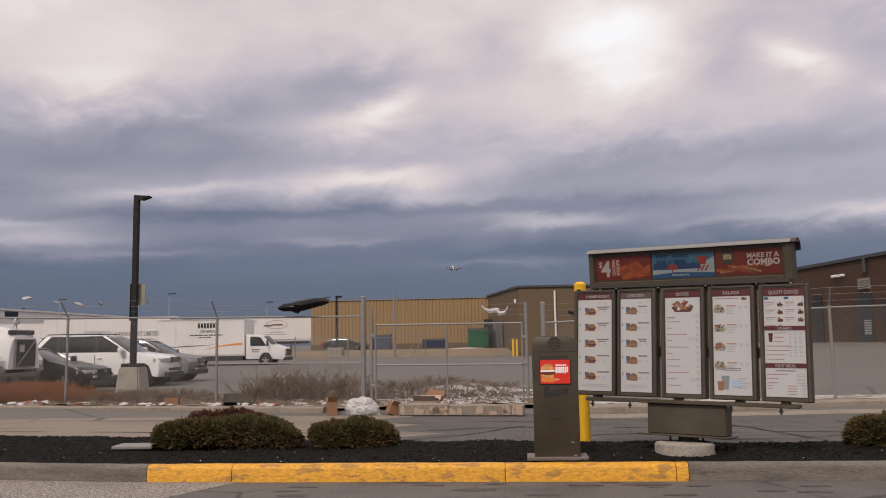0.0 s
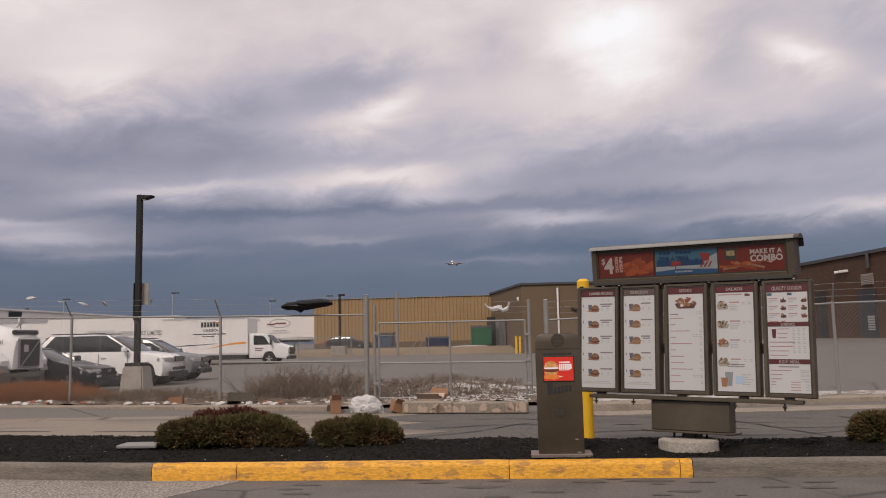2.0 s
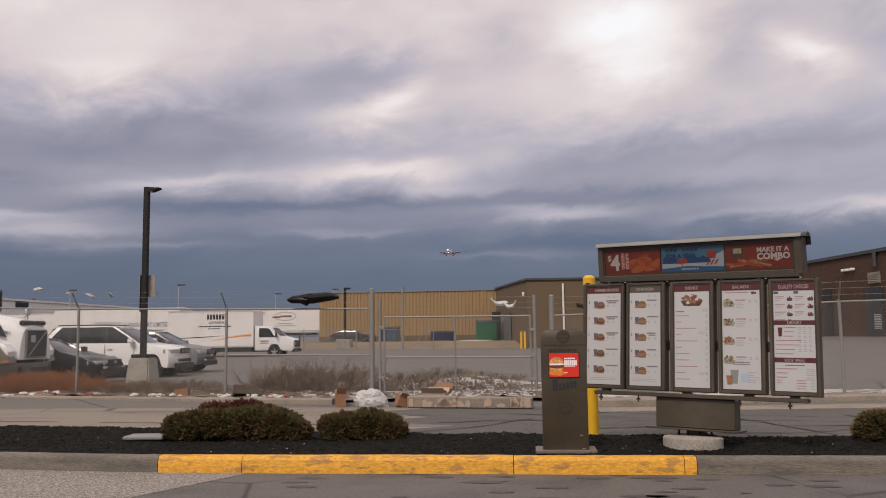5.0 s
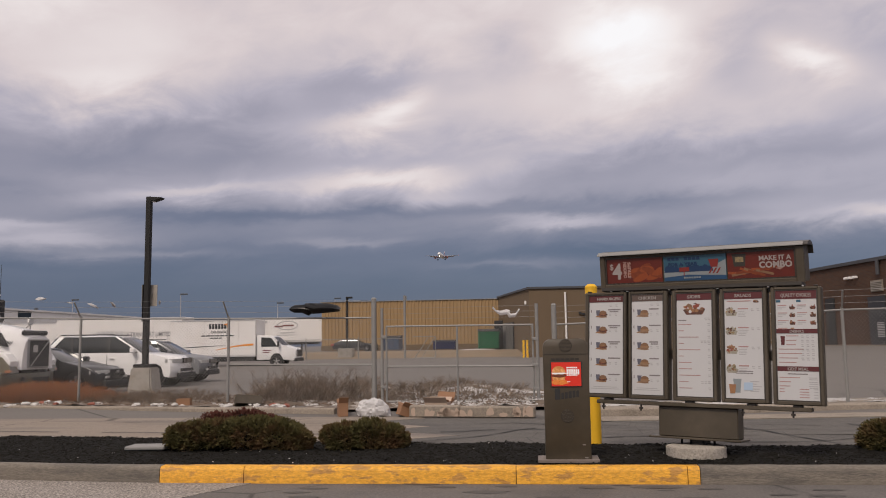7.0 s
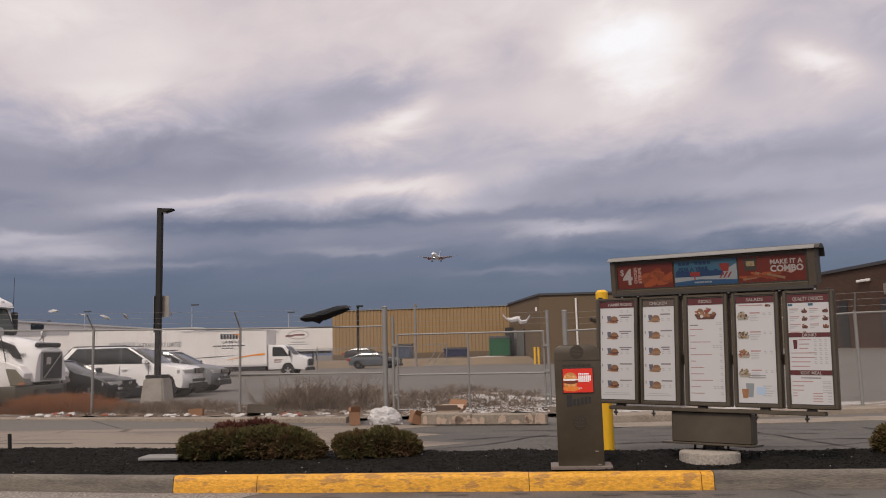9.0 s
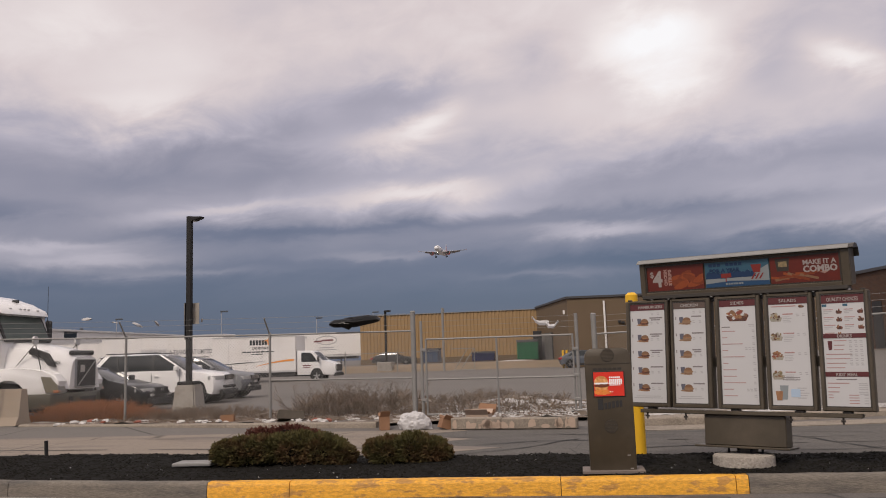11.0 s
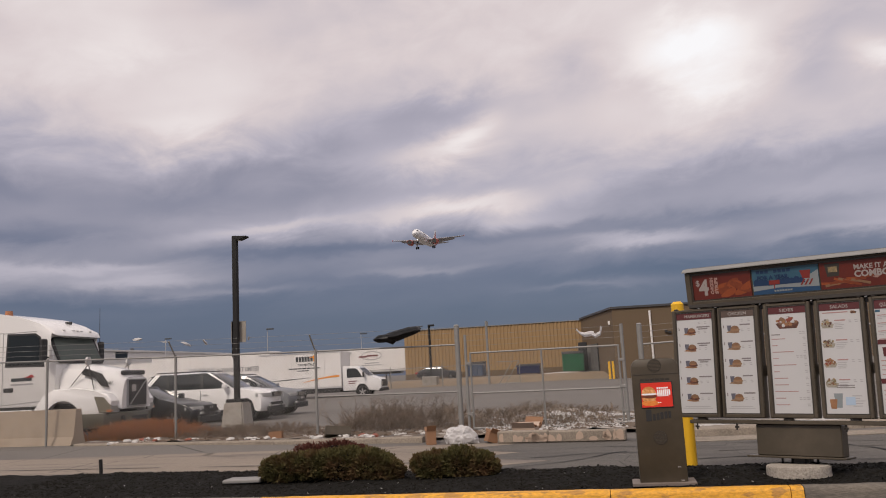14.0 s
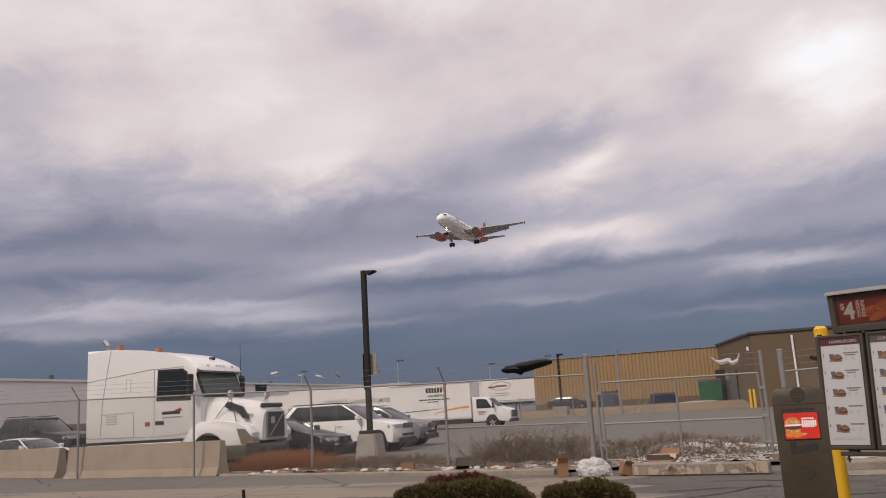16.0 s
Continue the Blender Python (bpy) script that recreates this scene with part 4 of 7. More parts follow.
            for r in range(3):
                z = sz0 + hgt * 0.2 - r * 0.048
                red.append((sx0 + 0.02, sx0 + rng.uniform(0.13, 0.24), z, z + 0.010))
                price(sx1 - 0.11, z, 3, 0.03)
            ink.append((sx0 + 0.11, sx0 + 0.32, sz0 + hgt * 0.232, sz0 + hgt * 0.241))
            for r in range(4):
                red.append((sx1 - 0.21, sx1 - 0.11, sz0 + 0.03 + r * 0.03, sz0 + 0.039 + r * 0.03))
                grey.append((sx1 - 0.06, sx1 - 0.02, sz0 + 0.03 + r * 0.03, sz0 + 0.039 + r * 0.03))
                if r > 1:
                    red.append((sx0 + 0.02, sx0 + 0.07, sz0 + 0.03 + r * 0.03, sz0 + 0.039 + r * 0.03))
            for x in (0.005, 0.222):
                part("blue_tag", box(sx0 + x, sx0 + x + 0.05, -0.0105, -0.009, sz1 - 0.135, sz1 - 0.108), "poster_blue", case, "small blue tag")
            part("drink", prism([(sx0 + 0.05, sz0 + hgt * 0.498), (sx0 + 0.085, sz0 + hgt * 0.498), (sx0 + 0.092, sz0 + hgt * 0.58), (sx0 + 0.043, sz0 + hgt * 0.58)], -0.0105, -0.009), "menu_red", case, "printed drink cup")
            lettering("DRINKS", 0.05, "letter", case, pose((sx0 + sx1) / 2, -0.0135, sz0 + hgt * 0.609), name="heading", bold=0.0009, align="CENTER", width=0.15)
            lettering("KIDS' MEAL", 0.05, "letter", case, pose((sx0 + sx1) / 2, -0.0135, sz0 + hgt * 0.267), name="heading", bold=0.0009, align="CENTER", width=0.22)
        for rows, mat in ((ink, "ink"), (grey, "ink_grey"), (red, "ink_red")):
            if rows:
                bars(rows, mat, case, "print_line", -0.0082, 0.0015)
    # sign box on top, tipped forward
    sign = part("sign_box", box(-0.085, 2.335, 0.02, 0.30, 0.775, 1.19, 0.01), "bronze", root, "bronze sign box")
    sign.matrix_basis = pose(0.748, 10.962, 1.4, -3.7, 0.95, -26.55).inverted() @ pose(1.032, 10.962, 1.398, 4.86, 0.765, -26.55) @ Matrix.Scale(1.02, 4)
    bm = bmesh.new()
    for b in ((-0.085, -0.02, 0.765, 1.185), (2.245, 2.335, 0.765, 1.185), (-0.02, 2.245, 0.765, 0.822), (-0.02, 2.245, 1.165, 1.185)):
        box(b[0], b[1], -0.03, 0.018, b[2], b[3], 0.008, bm=bm)
    part("frame", bm, "bronze", sign)
    bm = bmesh.new()
    for b in ((-0.0195, -0.001, 0.823, 1.164), (2.227, 2.2445, 0.823, 1.164), (-0.001, 2.227, 0.823, 0.837), (-0.001, 2.227, 1.142, 1.164)):
        box(b[0], b[1], -0.014, 0.018, b[2], b[3], bm=bm)
    part("frame_lip", bm, "bronze_dark", sign)
    arc = [(-0.05, 1.187), (-0.05, 1.195), (0.02, 1.228), (0.12, 1.242), (0.22, 1.232), (0.30, 1.195), (0.335, 1.12), (0.335, 1.09), (0.31, 1.09), (0.305, 1.187)]
    part("hood", prism(arc, -0.10, 2.385, axis="x"), "bronze_dark", sign, "rounded dark bronze hood")
    part("hood_edge", prism([(-0.066, 1.188), (-0.064, 1.198), (0.0, 1.232), (0.005, 1.226), (-0.052, 1.196), (-0.052, 1.188)], -0.105, 2.335, axis="x"), "galv", sign, "pale aluminium hood edge")
    posters = [(0.0, 0.712, "poster_red"), (0.732, 1.477, "poster_blue"), (1.49, 2.226, "poster_red")]
    for n, (x0, x1, mat) in enumerate(posters):
        z0, z1 = 0.838, 1.141
        p = part("poster", box(x0, x1, 0.0, 0.0185, z0, z1), mat, sign, ("dark red poster", "pale blue winter poster", "dark red poster")[n])
        rs = random.Random(5 + n)
        if n == 0:
            lettering("$", 0.10, "letter", p, pose(x0 + 0.035, -0.002, z1 - 0.13), bold=0.001)
            lettering("4", 0.27, "letter", p, pose(x0 + 0.075, -0.002, z0 + 0.055), bold=0.008, width=0.125)
            for q, wd in enumerate(("CHICKEN", "STRIPS")):
                lettering(wd, 0.052, "letter_pink", p, pose(x0 + 0.255 + q * 0.055, -0.002, z0 + 0.06) @ pose(0, 0, 0, 0, -90, 0), bold=0.0025, width=0.2)
            for q in range(9):
                cx, cz, tilt = x0 + 0.36 + q * 0.04, z0 + 0.11 + rs.uniform(-0.05, 0.07), rs.uniform(-0.5, 0.5)
                pts = [(min(cx + 0.10 * math.cos(a) * rs.uniform(0.8, 1.1), x1 - 0.006), max(z0 + 0.008, cz + tilt * 0.10 * math.cos(a) + 0.045 * math.sin(a))) for a in np.linspace(0, 2 * math.pi, 12)[:-1]]
                part("food_picture", prism(pts, -0.0012 - q * 0.0003, -0.0005), ("food_strip", "food_strip_dark")[q % 2], p, "printed chicken strip")
        elif n == 1:
            part("print_navy", box(x0 + 0.003, x1 - 0.003, -0.0016, -0.0004, z0 + 0.003, z0 + 0.075), "poster_deep", p)
            hill = [(x0 + 0.003, z0 + 0.045), (x0 + 0.3, z0 + 0.07), (x1 - 0.25, z0 + 0.06), (x1 - 0.003, z0 + 0.05), (x1 - 0.003, z0 + 0.24), (x1 - 0.1, z0 + 0.19), (x1 - 0.2, z0 + 0.13), (x1 - 0.34, z0 + 0.105), (x0 + 0.2, z0 + 0.10), (x0 + 0.003, z0 + 0.13)]
            part("print_snow", prism(hill, -0.0026, -0.0017), "poster_pale", p)
            for q in range(11):
                cx, g = x0 + 0.05 + q * 0.05, rs.uniform(0, 0.04)
                part("print_tree", prism([(cx - 0.045, z0 + 0.105), (cx + 0.045, z0 + 0.105), (cx + 0.03, z0 + 0.14 + g), (cx, z0 + 0.16 + g), (cx - 0.03, z0 + 0.14 + g)], -0.0036 - 0.0002 * (q % 2), -0.0027), "poster_navy", p)
            part("print_sign", box(x0 + 0.19, x0 + 0.31, -0.0052, -0.0042, z0 + 0.11, z0 + 0.16), "poster_sign", p, "printed red sign")
            part("print_post", box(x0 + 0.24, x0 + 0.252, -0.0046, -0.0042, z0 + 0.06, z0 + 0.11), "poster_sign", p)
            for q in range(3):
                part("print_scarf", prism([(x1 - 0.21 + q * 0.045, z0 + 0.075), (x1 - 0.19 + q * 0.045, z0 + 0.075), (x1 - 0.15 + q * 0.045, z0 + 0.14), (x1 - 0.17 + q * 0.045, z0 + 0.14)], -0.0046, -0.0038), "poster_sign", p)
            part("print_cup", prism([(x1 - 0.175, z0 + 0.15), (x1 - 0.10, z0 + 0.15), (x1 - 0.085, z0 + 0.245), (x1 - 0.205, z0 + 0.245)], -0.0046, -0.0038), "poster_sign", p, "printed red cup")
            lettering("FOR A YEAR", 0.062, "poster_navy", p, pose(x0 + 0.055, -0.0045, z1 - 0.125), bold=0.003, width=0.36)
            bars([(x0 + 0.05 + q * 0.05, x0 + 0.09 + q * 0.05, z1 - 0.055, z1 - 0.02) for q in range(8) if q not in (3,)], "poster_navy", p, y=-0.001)
            bars([(x0 + 0.24 + q * 0.03, x0 + 0.262 + q * 0.03, z0 + 0.025, z0 + 0.045) for q in range(7)], "poster_pale", p, y=-0.0018)
        else:
            lettering("MAKE IT A", 0.075, "letter", p, pose(x0 + 0.355, -0.002, z1 - 0.105), bold=0.0022, width=0.35)
            lettering("COMBO", 0.10, "letter", p, pose(x0 + 0.355, -0.002, z1 - 0.19), bold=0.004, width=0.36)
            for q in range(9):
                a = rs.uniform(-0.4, 0.5)
                cx, cz = x0 + 0.05 + q * 0.045, z0 + 0.05 + rs.uniform(0, 0.06)
                d = Vector((math.cos(a), math.sin(a))) * 0.10
                e = Vector((-d.y, d.x)).normalized() * 0.014
                c = Vector((cx + 0.05, cz))
                pts = [tuple(c - d - e), tuple(c + d - e), tuple(c + d + e), tuple(c - d + e)]
                part("food_picture", prism([(max(px, x0 + 0.004), max(pz, z0 + 0.004)) for px, pz in pts], -0.0012 - 0.0003 * q, -0.0005), ("food_strip", "food_bun", "food_strip_dark")[q % 3], p, "printed fries")
            part("print_cup", prism([(x0 + 0.075, z0 + 0.14), (x0 + 0.20, z0 + 0.14), (x0 + 0.215, z0 + 0.285), (x0 + 0.055, z0 + 0.285)], -0.0012, -0.0005), "bronze_dark", p, "printed dark cup")
            part("print_cup", box(x0 + 0.09, x0 + 0.185, -0.002, -0.0013, z0 + 0.19, z0 + 0.25), "food_green", p, "printed green cup mark")
            part("print_fork", prism([(x0 + 0.5, z0 + 0.115), (x0 + 0.64, z0 + 0.12), (x0 + 0.58, z0 + 0.085)], -0.0012, -0.0005), "letter_pink", p, "printed pale mark")
    # brackets, rail, skirt and foot
    part("sign_beam", box(0.18, 2.60, -0.03, 0.2, 0.753, 0.80, 0.006), "bronze_dark", root, "bronze beam under the sign box")
    for x in (0.3, 0.517, 1.06, 1.646, 2.226, 2.6):
        part("bracket", box(x - 0.02, x + 0.02, 0.04, 0.14, 0.70, 0.757), "bronze_dark", root)
        part("bracket_clip", box(x - 0.012, x + 0.012, -0.02, 0.02, 0.742, 0.757, 0.003), "silver", root)
    part("rail", box(0.11, 2.65, -0.02, 0.06, -0.672, -0.628, 0.006), "bronze", root, "bronze carrying rail")
    part("rail_back", box(0.11, 2.65, 0.08, 0.13, -0.665, -0.625, 0.006), "bronze_dark", root)
    for x in (0.25, 1.28, 2.0, 2.5):
        part("rail_spacer", box(x - 0.05, x + 0.05, 0.0, 0.1, -0.629, -0.603, 0.004), "bronze_dark", root)
    part("back_frame", box(0.1, 2.7, 0.155, 0.21, -0.1, 0.02, 0.006), "bronze_dark", root)
    for x in (0.19, 0.68, 1.9, 2.45):
        bolt = part("bolt", tube((x, 0.02, -0.745), (x, 0.02, -0.67), 0.011, n=8), "bronze_dark", root)
        part("nut", tube((x, 0.02, -0.72), (x, 0.02, -0.698), 0.026, n=6), "bronze_dark", bolt)
    part("skirt", box(0.90, 1.84, 0.03, 0.31, -1.03, -0.672, 0.01), "bronze", root, "bronze box foot")
    part("skirt_tray", box(0.80, 1.885, -0.05, 0.42, -1.052, -1.03, 0.005), "bronze", root, "wide bronze tray under the foot")
    part("post", box(1.26, 1.46, 0.1, 0.26, -1.17, -1.052), "bronze_dark", root)
    for x in (1.16, 1.27, 1.42, 1.55):
        part("anchor_bolt", tube((x, 0.1, -1.16), (x, 0.1, -1.052), 0.014, n=8), "rubber", root)
    # the round footing
    foot = thing("footing", pose(1.9, 10.24, 0.075), "round pebbled concrete footing under the menu board", "footing")
    bm = tube((0, 0, 0), (0, 0, 0.19), 0.345, n=40)
    bmesh.ops.bevel(bm, geom=[e for e in bm.edges if e.calc_face_angle(0) > 1.0], offset=0.012, segments=2, affect="EDGES")
    for v in bm.verts:
        r = 1 + 0.012 * noise.noise(v.co * 9)
        v.co.x, v.co.y = v.co.x * r, v.co.y * r
    part("disc", bm, "pebble", foot, smooth=True)


menu_board()


def order_post():
    root = thing("order_post", pose(0.388, 9.82, 0.15), "bronze drive-through order post with a speaker and lit screen", "order post")
    w, d, top = 0.258, 0.24, 1.395
    outline = [(-w, 0.03), (w, 0.03)]
    outline += [(w - 0.10 + 0.10 * math.cos(a), top - 0.10 + 0.10 * math.sin(a)) for a in np.linspace(0, math.pi / 2, 7)]
    outline += [(-w + 0.10 + 0.10 * math.cos(a), top - 0.10 + 0.10 * math.sin(a)) for a in np.linspace(math.pi / 2, math.pi, 7)]
    body = part("body", prism(outline, -0.13, d - 0.13, bevel=0.008), "bronze", root, smooth=True)
    part("base_plate", box(-0.345, 0.345, -0.2, 0.2, 0.0, 0.035, 0.004), "plate_steel", root, "dull pinkish steel base plate")
    part("seam", box(-w + 0.002, w - 0.002, -0.1335, -0.1305, 1.215, 1.221), "bronze_dark", body)
    for cz, r in ((1.315, 0.075), (0.515, 0.075)):
        sp = part("speaker_grille", tube((0.0, -0.1345, cz), (0.0, -0.1305, cz), r, n=28), "bronze_dark", body, "round slotted speaker grille")
        for k in range(-4, 5):
            half = math.sqrt(max(0.0001, (r * 0.92) ** 2 - (k * 0.0155) ** 2))
            part("slot", box(-half, half, -0.1375, -0.1345, cz + k * 0.0155 - 0.0045, cz + k * 0.0155 + 0.0045), "bronze", sp)
    scr = part("screen", box(-0.178, 0.178, -0.14, -0.1305, 0.845, 1.135, 0.003), "trim_black", body, "lit red order screen")
    part("picture", box(-0.168, 0.168, -0.1435, -0.1405, 0.855, 1.125), "screen_red", scr, "bright red advertisement")
    def glow(outline, depth, mat, label):
        part("food_picture", prism(outline, -0.1436 - depth, -0.1436), mat, scr, label)
    rs = random.Random(3)
    cx, cz = -0.085, 1.0
    glow(food_blob(cx + 0.015, 0.90, 0.095, 0.032, rs, 14, 0.2), 0.0006, "screen_food", "glowing picture of fries")
    glow([(cx - 0.07, 0.925), (cx + 0.065, 0.925), (cx + 0.075, 0.96), (cx - 0.078, 0.96)], 0.0010, "screen_bun", "glowing lower bun")
    glow(food_blob(cx, 0.975, 0.083, 0.022, rs, 12, 0.15), 0.0014, "screen_dark", "glowing fried filling")
    glow(food_blob(cx, 1.0, 0.083, 0.012, rs, 12, 0.3), 0.0018, "screen_white", "glowing lettuce and sauce")
    glow([(cx + 0.078 * math.cos(a), 1.008 + 0.075 * math.sin(a)) for a in np.linspace(0, math.pi, 12)], 0.0022, "screen_bun", "glowing burger bun")
    for z0, z1, x1, mat in ((1.055, 1.072, 0.15, "screen_white"), (0.985, 1.045, 0.155, "screen_white"), (0.972, 0.982, 0.15, "screen_white"), (0.90, 0.908, 0.06, "screen_white")):
        bars([(0.005 + 0.021 * q, 0.005 + 0.021 * q + 0.0165, z0, z1) for q in range(int((x1 - 0.005) / 0.021))], mat, scr, y=-0.1438)
    bars([(-0.17 + 0.055 * q, -0.125 + 0.055 * q, 1.148, 1.172) for q in range(6)], "bronze_dark", body, y=-0.1305)
    # the dark name plate, as plain shapes
    bm = bmesh.new()
    x = -0.135
    for q, (lw, lh) in enumerate(((0.06, 0.13), (0.03, 0.075), (0.03, 0.075), (0.033, 0.08), (0.03, 0.08), (0.028, 0.075))):
        z = 0.70 + 0.006 * q
        prism([(x, z), (x + lw, z + 0.004), (x + lw, z + lh), (x, z + lh - 0.004)], -0.1345, -0.131, bm=bm)
        x += lw + 0.012
    part("name_mark", bm, "trim_black", body, "dark name mark")
    bars([(0.16, 0.195, 0.19, 0.2), (0.185, 0.22, 0.045, 0.055)], "letter", body, "scuff", -0.1305)


order_post()
post = thing("bollard", pose(0.85, 11.72, 0.0), "tall yellow steel bollard behind the order post", "bollard")
part("post", tube((0, 0, 0), (0, 0, 2.28), 0.073, n=20), "yellow_pole", post, smooth=True)
bm = tube((0, 0, 2.17), (0, 0, 2.27), 0.085, n=20)
tube((0, 0, 2.27), (0, 0, 2.305), 0.085, 0.05, n=20, bm=bm)
part("cap", bm, "yellow_pole", post, smooth=True)
lid = thing("valve_lid", pose(-5.15, 10.88, 0.165, 0, 0, 4), "grey-green plastic valve box lid in the mulch", "valve lid")
part("lid", box(-0.27, 0.27, -0.18, 0.18, 0, 0.05, 0.012), "galv", lid)
# ---- fence, lamp pole, barriers ----
def lattice(a, b, z0a, z1a, z0b, z1b, pitch=0.062, r=0.0023):
    """Chain-link fabric between two posts: two families of slanting wires, each a thin three-sided rod."""
    a, b = Vector((*a, 0)), Vector((*b, 0))
    length = (b - a).length
    u = (b - a) / length
    nrm = Vector((-u.y, u.x, 0))
    verts, faces = [], []
    hgt = max(z1a - z0a, z1b - z0b)
    step = pitch * 1.3
    for sign in (1, -1):
        s = -hgt
        while s < length + hgt:
            s0, s1, q0, q1 = (s, s + hgt * 0.9, 0.0, 1.0) if sign > 0 else (s + hgt * 0.9, s, 0.0, 1.0)
            # clip to the panel
            lo, hi = 0.0, 1.0
            d = s1 - s0
            ta, tb = (0 - s0) / d, (length - s0) / d
            lo, hi = max(lo, min(ta, tb)), min(hi, max(ta, tb))
            s += step
            if hi - lo < 0.02:
                continue
            pts = []
            for t in (lo, hi):
                sx = s0 + d * t
                f = sx / length
                z = (z0a + (z0b - z0a) * f) * (1 - t) + (z1a + (z1b - z1a) * f) * t
                pts.append(a + u * sx + Vector((0, 0, z)) + nrm * 0.003 * sign)
            w = (pts[1] - pts[0]).normalized()
            e1 = nrm
            e2 = w.cross(nrm)
            k = len(verts)
            for p in pts:
                for an in (0.0, 2.094, 4.189):
                    verts.append(tuple(p + (e1 * math.cos(an) + e2 * math.sin(an)) * r))
            for i in range(3):
                j = (i + 1) % 3
                faces.append((k + i, k + j, k + 3 + j, k + 3 + i))
    return verts, faces


def barbed(a, b, bm):
    a, b = Vector(a), Vector(b)
    tube(a, b, 0.003, n=4, bm=bm, caps=False)
    n = int((b - a).length / 0.13)
    for i in range(n):
        p = a.lerp(b, (i + 0.5) / n)
        tube(p + Vector((0, 0, -0.016)), p + Vector((0.006, 0, 0.016)), 0.002, n=3, bm=bm, caps=False)


FENCE = [(-30.5, 23.1, -0.05, 2.74, 1), (-25.2, 22.0, -0.05, 2.66, 1), (-20.32, 20.95, -0.05, 2.53, 1), (-15.27, 20.1, -0.05, 2.39, 0), (-11.7, 20.57, 0.05, 2.31, 1), (-7.57, 20.21, 0.05, 2.225, 1), (-3.80, 19.89, 0.0, 2.17, 2)]
FENCE_EAST = [(0.53, 19.52, 0.0, 1.92, 2), (3.6, 19.24, 0.1, 2.0, 0), (6.77, 18.96, 0.1, 2.12, 1), (10.2, 18.8, 0.1, 2.16, 1), (14.5, 18.7, 0.1, 2.2, 1)]


def fence_run(rows, name, label, midrail):
    root = thing(name, pose(0, 0, 0), label, "fence")
    arms = []
    for x, y, z0, z1, arm in rows:
        tall = 0.46 if arm == 2 else 0.03
        r = 0.062 if arm == 2 else 0.034
        p = part("post", tube((x, y, z0 - 0.15), (x, y, z1 + tall), r, n=14), "galv", root, smooth=True)
        part("post_cap", tube((x, y, z1 + tall), (x, y, z1 + tall + 0.03), r * 1.12, r * 0.6, n=14), "galv", p)
        end = (x - 0.06, y - 0.28, z1 + 0.42) if arm == 1 else (x, y - 0.02, z1 + 0.42)
        if arm == 1:
            part("barb_arm", box(-0.018, 0.018, -0.012, 0.012, 0, 0.5, 0.004), "galv", p).matrix_basis = Matrix.Translation((x, y, z1)) @ pose(0, 0, 0, 33, -7, 0)
        arms.append(end)
    for i, ((xa, ya, za, ta, _), (xb, yb, zb, tb, _)) in enumerate(zip(rows, rows[1:])):
        part("top_rail", tube((xa, ya, ta), (xb, yb, tb), 0.021, n=8), "galv", root)
        if i in midrail:
            part("mid_rail", tube((xa, ya, 1.08), (xb, yb, 1.04), 0.02, n=8), "galv", root)
        v, f = lattice((xa, ya), (xb, yb), za + 0.03, ta, zb + 0.03, tb)
        raw_part("chain_link", v, f, "wire", root, "galvanised chain-link mesh", "stuff")
        bm = bmesh.new()
        for k in (0.35, 0.68, 1.0):
            a = (xa + (arms[i][0] - xa) * k, ya + (arms[i][1] - ya) * k, ta + (arms[i][2] - ta) * k)
            b = (xb + (arms[i + 1][0] - xb) * k, yb + (arms[i + 1][1] - yb) * k, tb + (arms[i + 1][2] - tb) * k)
            barbed(a, b, bm)
        tagged(part("barbed_wire", bm, "wire", root, "three strands of barbed wire"), kind="stuff")
    return root


fence_run(FENCE, "chain_link_fence", "galvanised chain-link fence with barbed wire arms", (5,))
fence_run(FENCE_EAST, "chain_link_fence", "galvanised chain-link fence on a pale pavement", ())


def gate():
    x0, x1 = -3.60, 0.13
    y = lambda x: 19.87 - 0.0875 * (x - x0)
    root = thing("chain_link_gate", pose(0, 0, 0), "closed galvanised chain-link gate with a middle rail", "gate")
    for x, z, r in ((x0, 2.40, 0.035), (x1, 2.42, 0.04)):
        part("post", tube((x, y(x), -0.1), (x, y(x), z), r, n=12), "galv", root, smooth=True)
    a, b = x0 + 0.11, x1 - 0.1
    for z in (1.95, 0.99, 0.16):
        part("rail", tube((a, y(a), z), (b, y(b), z - 0.02), 0.022, n=8), "galv", root)
    for x in (a, -1.76, b):
        part("stile", tube((x, y(x), 0.14), (x, y(x), 1.95), 0.024, n=8), "galv", root)
    for x, z in ((x0 + 0.05, 0.5), (x0 + 0.05, 1.7), (x1 - 0.05, 0.45), (x1 - 0.05, 1.0), (x1 - 0.05, 1.6)):
        part("hinge", box(x - 0.07, x + 0.07, y(x) - 0.05, y(x) + 0.05, z - 0.035, z + 0.035, 0.008), "galv", root)
    v, f = lattice((a, y(a)), (b, y(b)), 0.16, 1.95, 0.16, 1.93)
    raw_part("chain_link", v, f, "wire", root, "galvanised chain-link mesh", "stuff")
    bm = bmesh.new()
    for z in (2.12, 2.25, 2.38):
        barbed((x0, y(x0), z), (x1, y(x1), z), bm)
    tagged(part("barbed_wire", bm, "wire", root, "three strands of barbed wire"), kind="stuff")


gate()


